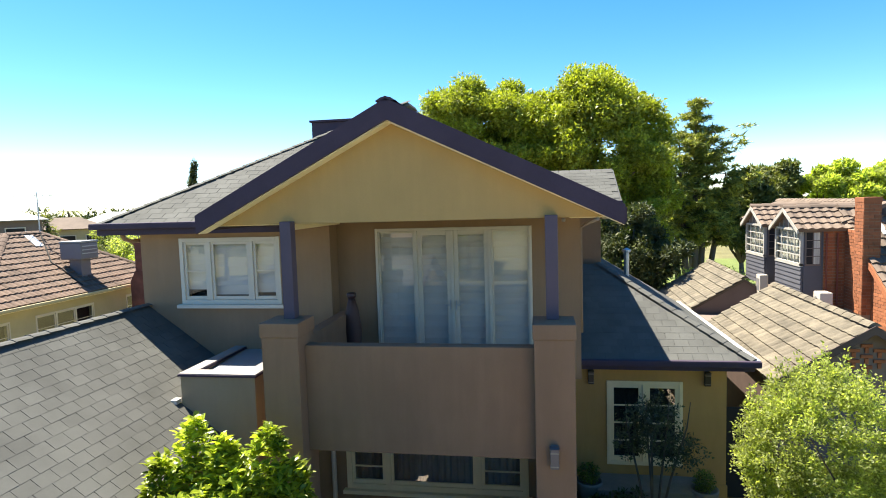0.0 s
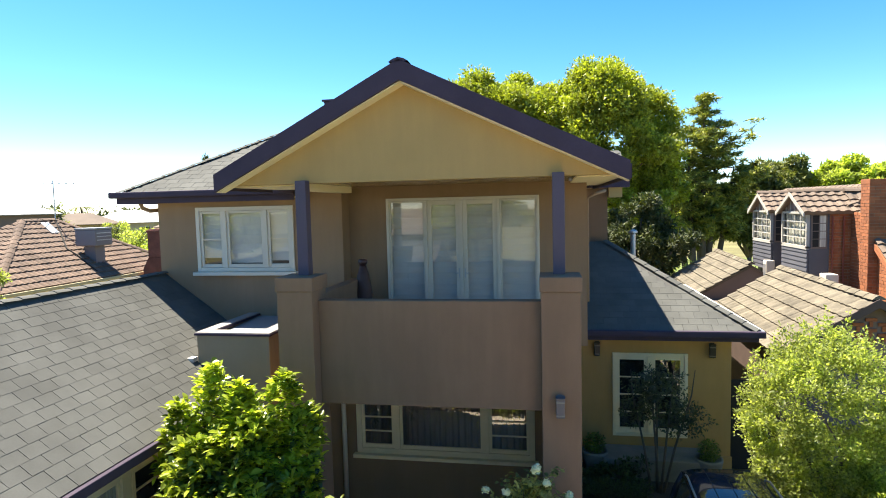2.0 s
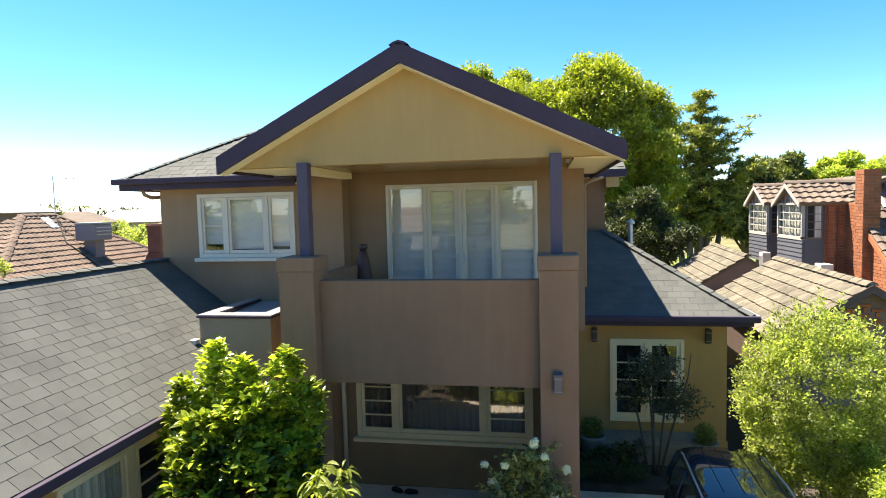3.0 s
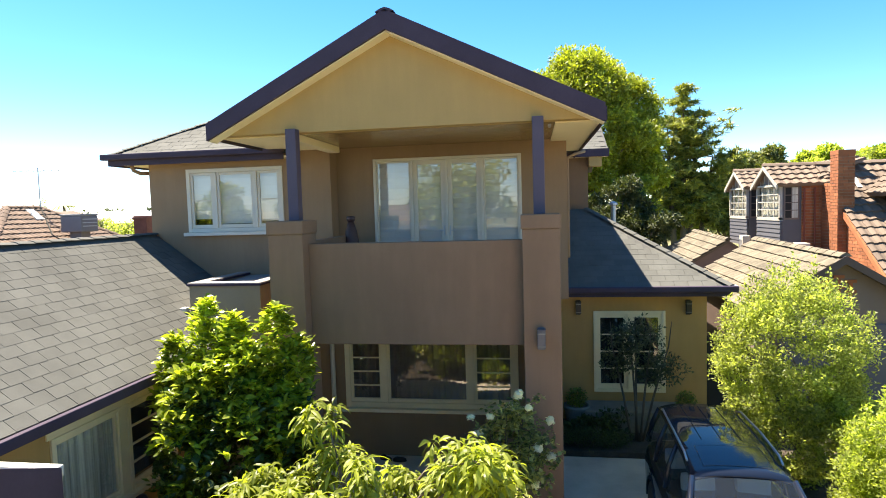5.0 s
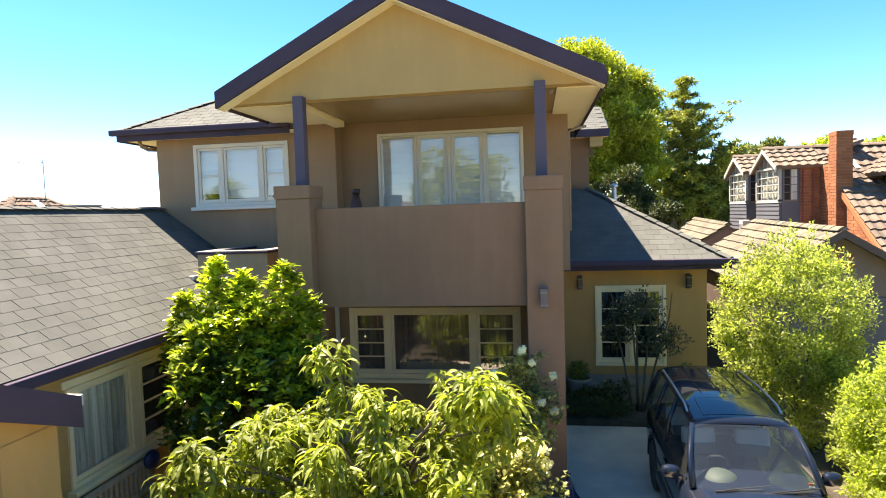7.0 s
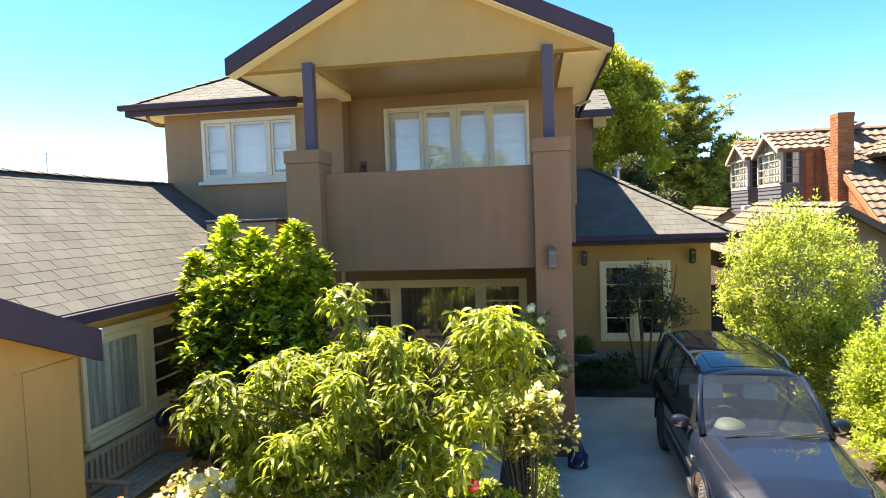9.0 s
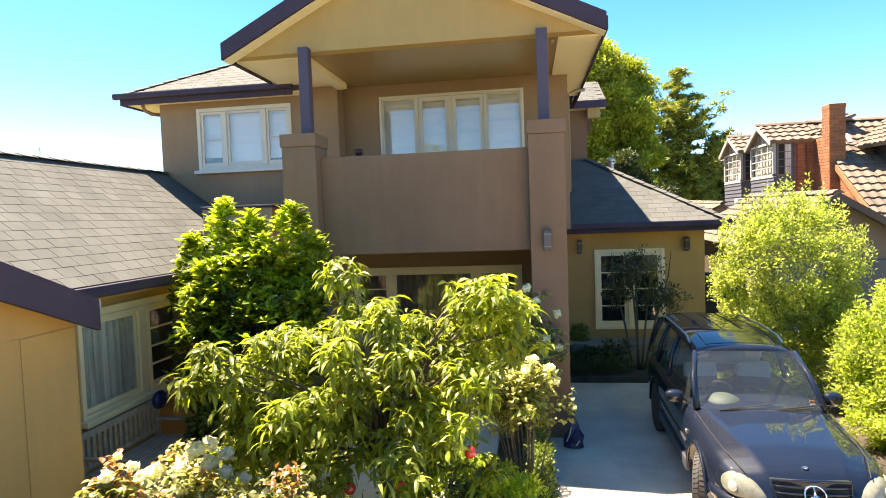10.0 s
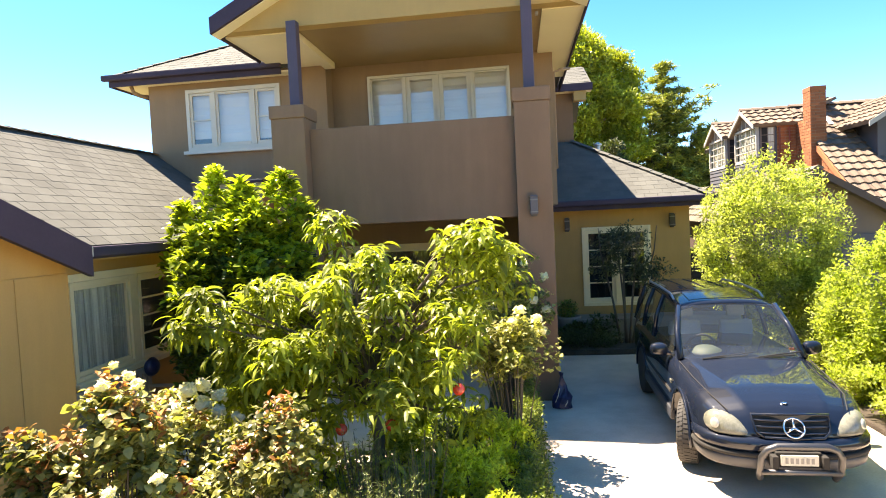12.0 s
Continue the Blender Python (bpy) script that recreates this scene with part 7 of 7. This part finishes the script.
def rose(label, at, clumps, n, blooms, red=0.09):
    p = thing("rose_bush", label, "rose bush", "rose bushes", at=at)
    bm = bmesh.new()
    shoots = []
    per = max(4, int(n / 4.0 / len(clumps)))
    for c in clumps:
        tube([(c[0] * 0.25, c[1] * 0.25, -0.05), (c[0] * 0.7, c[1] * 0.7, c[2] * 0.6), c[:3]], [0.010, 0.007, 0.004], 5, bm)
        shoots += [np.array(c[:3]) + np.clip(rng.normal(size=3), -1.6, 1.6) * np.array(c[3:6]) * 0.85 for _ in range(per)]
    tagged(part("stem", bm, M_BARK, p), kind="stuff")
    V, F = whorls(rng, shoots, 5, 0.066, 0.047, droop=0.9, rise=0.25)
    mesh_part("foliage", V.tolist(), F, L_ROSE, p)
    if red:
        hi = sorted(clumps, key=lambda c: -c[2])[:max(4, int(len(clumps) * 0.45)):2]
        tips = [np.array((c[0], c[1], c[2] + c[5])) + rng.normal(size=3) * 0.045 for c in hi for _ in range(max(3, int(40 * red)))]
        V, F = whorls(rng, tips, 5, 0.062, 0.034, droop=0.8, rise=0.6)
        mesh_part("young_leaves", V.tolist(), F, L_ROSERED, p, "red bronze young leaves")
    for b, r in blooms:
        bloom(p, b, r)
rose("rose bush with a cluster of full white blooms", (-2.25, 3.20, 0.14), spread(rng, (0, 0, 0.56), (0.66, 0.40, 0.50), 46, 0.14), 3600, [((0.08, -0.1, 1.24), 0.088), ((0.15, 0.02, 1.25), 0.080), ((0.30, 0.0, 1.17), 0.080), ((-0.07, -0.1, 1.07), 0.085), ((-0.30, -0.1, 1.04), 0.085), ((-0.18, 0.05, 1.05), 0.075), ((0.18, -0.05, 1.10), 0.09), ((-0.04, -0.2, 0.93), 0.08), ((-0.27, -0.25, 0.80), 0.085), ((0.36, -0.12, 1.06), 0.07), ((0.05, -0.42, 0.86), 0.06), ((0.5, -0.05, 0.98), 0.06)], 0.08)
rose("tall rose bush with pale blooms and red young shoots", (-1.72, 1.45, 0.02), spread(rng, (0, 0, 0.98), (0.55, 0.36, 0.72), 60, 0.10) + spread(rng, (0.10, 0.05, 1.66), (0.28, 0.14, 0.16), 12, 0.08) + spread(rng, (-0.48, 0, 1.35), (0.16, 0.12, 0.18), 7, 0.08), 5200, [((-0.02, 0.05, 1.84), 0.052), ((0.20, 0.05, 1.86), 0.046), ((0.13, 0.08, 1.90), 0.04), ((0.06, 0.05, 1.97), 0.03), ((-0.55, -0.03, 1.50), 0.05), ((0.24, -0.3, 1.36), 0.045), ((0.46, -0.2, 1.40), 0.045)], 0.24)
rose("low rose bush with white blooms and bronze young leaves", (-1.22, 2.45, 0.06), spread(rng, (0, 0, 0.66), (0.52, 0.40, 0.58), 46, 0.12) + spread(rng, (0.15, 0, 1.22), (0.25, 0.15, 0.18), 8, 0.08), 3000, [((-0.15, -0.1, 0.86), 0.065), ((0.25, -0.25, 0.72), 0.075)], 0.24)
rose("white rose bush at the foot of the column", (0.50, 6.75, 0.02), spread(rng, (0.03, 0, 1.45), (0.54, 0.36, 0.74), 40, 0.15), 3400, [((0.17, -0.1, 2.28), 0.07), ((-0.48, 0, 1.92), 0.06), ((0.58, 0.0, 1.90), 0.07), ((0.58, -0.1, 1.45), 0.075), ((-0.37, -0.1, 1.74), 0.065), ((0.42, -0.2, 1.60), 0.07), ((0.30, -0.1, 2.10), 0.065), ((-0.20, -0.2, 2.0), 0.06), ((0.38, -0.25, 1.12), 0.06)], 0.0)
rose("white rose bush beside the cherry tree", (0.62, 5.05, 0.02), spread(rng, (0, 0, 1.25), (0.42, 0.35, 0.45), 22, 0.14), 2400, [((0.10, -0.2, 1.72), 0.07), ((0.28, -0.15, 1.62), 0.065), ((0.02, -0.25, 1.60), 0.06), ((0.34, -0.2, 1.48), 0.06)], 0.0)
low_plant("euphorbia", "lime green leafy plant in the bed", "plant", (0.28, 3.55, 0.02), spread(rng, (0, 0, 0.42), (0.34, 0.36, 0.34), 22, 0.12), L_YELLOW, 2300, 0.06, 0.028, upward=0.3)
low_plant("euphorbia", "lime green leafy plant in the bed", "plant", (0.40, 2.75, 0.02), spread(rng, (0, 0, 0.36), (0.32, 0.36, 0.3), 20, 0.12), L_YELLOW, 2000, 0.06, 0.028, upward=0.3)
low_plant("euphorbia", "lime green leafy plant in the bed", "plant", (-1.15, 3.55, 0.02), spread(rng, (0, 0, 0.38), (0.25, 0.25, 0.3), 14, 0.1), L_YELLOW, 1100, 0.055, 0.026, upward=0.3)
low_plant("grey_shrub", "blue green rounded shrub in the bed", "shrub", (0.12, 4.25, 0.02), spread(rng, (0, 0, 0.45), (0.26, 0.26, 0.38), 16, 0.12), L_SPRAY, 1900, 0.05, 0.022, upward=0.4)
low_plant("bed_shrub", "bright yellow green leafy shrub in the bed", "shrub", (0.43, 4.35, 0.02), spread(rng, (0, 0, 0.44), (0.36, 0.55, 0.40), 34, 0.12), L_YELLOW, 4200, 0.06, 0.03, upward=0.3)
low_plant("bed_shrub", "dark green leafy shrub in the bed", "shrub", (-1.7, 4.3, 0.02), spread(rng, (0, 0, 0.35), (0.5, 0.35, 0.3), 18, 0.13), L_ROSE, 1500, 0.06, 0.03)
low_plant("bed_shrub", "yellow green leafy shrub in the bed", "shrub", (-0.1, 3.6, 0.02), spread(rng, (0, 0, 0.30), (0.45, 0.4, 0.3), 20, 0.13), L_LIME, 2400, 0.06, 0.03)
low_plant("bed_shrub", "yellow green leafy shrub in the bed", "shrub", (-0.6, 4.2, 0.02), spread(rng, (0, 0, 0.28), (0.6, 0.35, 0.28), 20, 0.13), L_LIME, 2400, 0.06, 0.03)
low_plant("bed_shrub", "dark green leafy shrub in the bed", "shrub", (-0.15, 5.0, 0.0), spread(rng, (0, 0, 0.34), (0.42, 0.34, 0.34), 24, 0.14), L_LIME, 2600, 0.06, 0.03)
low_plant("bed_shrub", "dark green leafy shrub in the bed", "shrub", (-0.75, 4.95, 0.0), spread(rng, (0, 0, 0.26), (0.32, 0.28, 0.26), 18, 0.13), L_BOX, 1900, 0.055, 0.028)
low_plant("euphorbia", "lime green leafy plant in the bed", "plant", (0.25, 2.1, 0.02), spread(rng, (0, 0, 0.34), (0.4, 0.4, 0.3), 22, 0.12), L_YELLOW, 2400, 0.06, 0.028, upward=0.3)
for at, hgt in (((-0.62, 3.25, 0.02), 0.92), ((-0.28, 2.75, 0.02), 0.75), ((-0.9, 2.8, 0.02), 0.65), ((-0.22, 3.30, 0.02), 0.88), ((-0.60, 2.55, 0.02), 0.62)):
    rm = thing("rosemary", "upright grey green rosemary with spiky shoots", "rosemary", group="rosemary plants", at=at)
    cs, rs, cn = [], [], []
    bm = bmesh.new()
    for k in range(42):
        a, s = rng.uniform(0, 6.28), rng.uniform(0.05, 0.32)
        h = hgt * rng.uniform(0.6, 1.05)
        b0, b1 = Vector((s * 0.5 * math.cos(a), s * 0.5 * math.sin(a), -0.03)), Vector((s * math.cos(a), s * math.sin(a), h))
        tube([b0, b1], [0.006, 0.003], 4, bm)
        for f in np.linspace(0.25, 1, 9):
            cs.append(tuple(b0.lerp(b1, float(f))))
            rs.append((0.018, 0.018, 0.03))
            cn.append(10)
    tagged(part("stem", bm, M_BARK, rm), kind="stuff")
    crown(rm, "needles", rng, cs, rs, cn, 0.035, 0.006, L_SPRAY, upward=0.5, tri=True)
for p, up in (((-0.94, 3.5, 0.89), 0.55), ((-0.47, 3.5, 0.93), 0.55), ((0.16, 3.5, 1.25), 0.40), ((-1.0, 3.5, 1.64), 0.30), ((-1.71, 3.5, 1.39), 0.30)):
    hb = thing("hanging_ball", "red glazed ball hanging from the cherry tree", "ornament", group="red balls in the cherry tree", at=p)
    part("ball", lathe([(0.004, -0.055), (0.03, -0.047), (0.05, -0.025), (0.056, 0.0), (0.05, 0.025), (0.03, 0.047), (0.004, 0.055)], 18), M_RED, hb, smooth=True)
    part("cord", tube([(0, 0, 0.05), (0.01, 0, up)], 0.003, 4), M_DARK, hb)

# ---- shingles, the pieces last ----
rl = math.hypot(LE - LX, LZ - LEZ)
hl = rl / round(rl / 0.19)
LS = [(0.4, -0.03), (7.72, -0.03), (7.72, rl + 0.012), (0.4, rl + 0.012)]
shingle_roof(roof_left, (LE, 2.2, LEZ), (0, 1, 0), (LX - LE, 0, LZ - LEZ), LS, 0.275, hl, M_SHINGLE, singles=LS, limit=300, seed=11)
rr = 2.6 * math.hypot(1, RS)
shingle_roof(roof_right, (1.27, RY, RZ), (1, 0, 0), (0, 1, RS), [(0, -0.02), (RX - 1.27, -0.02), (RX - 1.27 - 2.6, rr), (0, rr)], 0.275, 0.19, M_SHINGLE, singles=[(0, -0.02), (RX - 1.27, -0.02), (RX - 1.27 - 2.6, rr), (0, rr)], limit=250, seed=12)
shingle_roof(roof_side, (RX, RY, RZ), (0, 1, 0), (-1, 0, RS), [(0, 0), (6.7, 0), (6.7, rr), (2.6, rr)], 0.275, 0.19, M_SHINGLE, seed=13)
ru = 5 * math.hypot(1, US)
shingle_roof(roof_up, (UX, UY, UZ), (1, 0, 0), (0, 1, US), [(0, -0.02), (3.8, -0.02), (4.9, ru), (4.9, ru)], 0.275, 0.19, M_SHINGLE, singles=[(0, -0.02), (3.8, -0.02), (4.9, ru)], limit=120, seed=14)
shingle_roof(roof_back, (0.4, 14.1, 6.15), (1, 0, 0), (0, 1.7, 0.82), [(0, -0.02), (2.38, -0.02), (2.38, 1.90), (0, 1.90)], 0.275, 0.19, M_SHINGLE, seed=15)
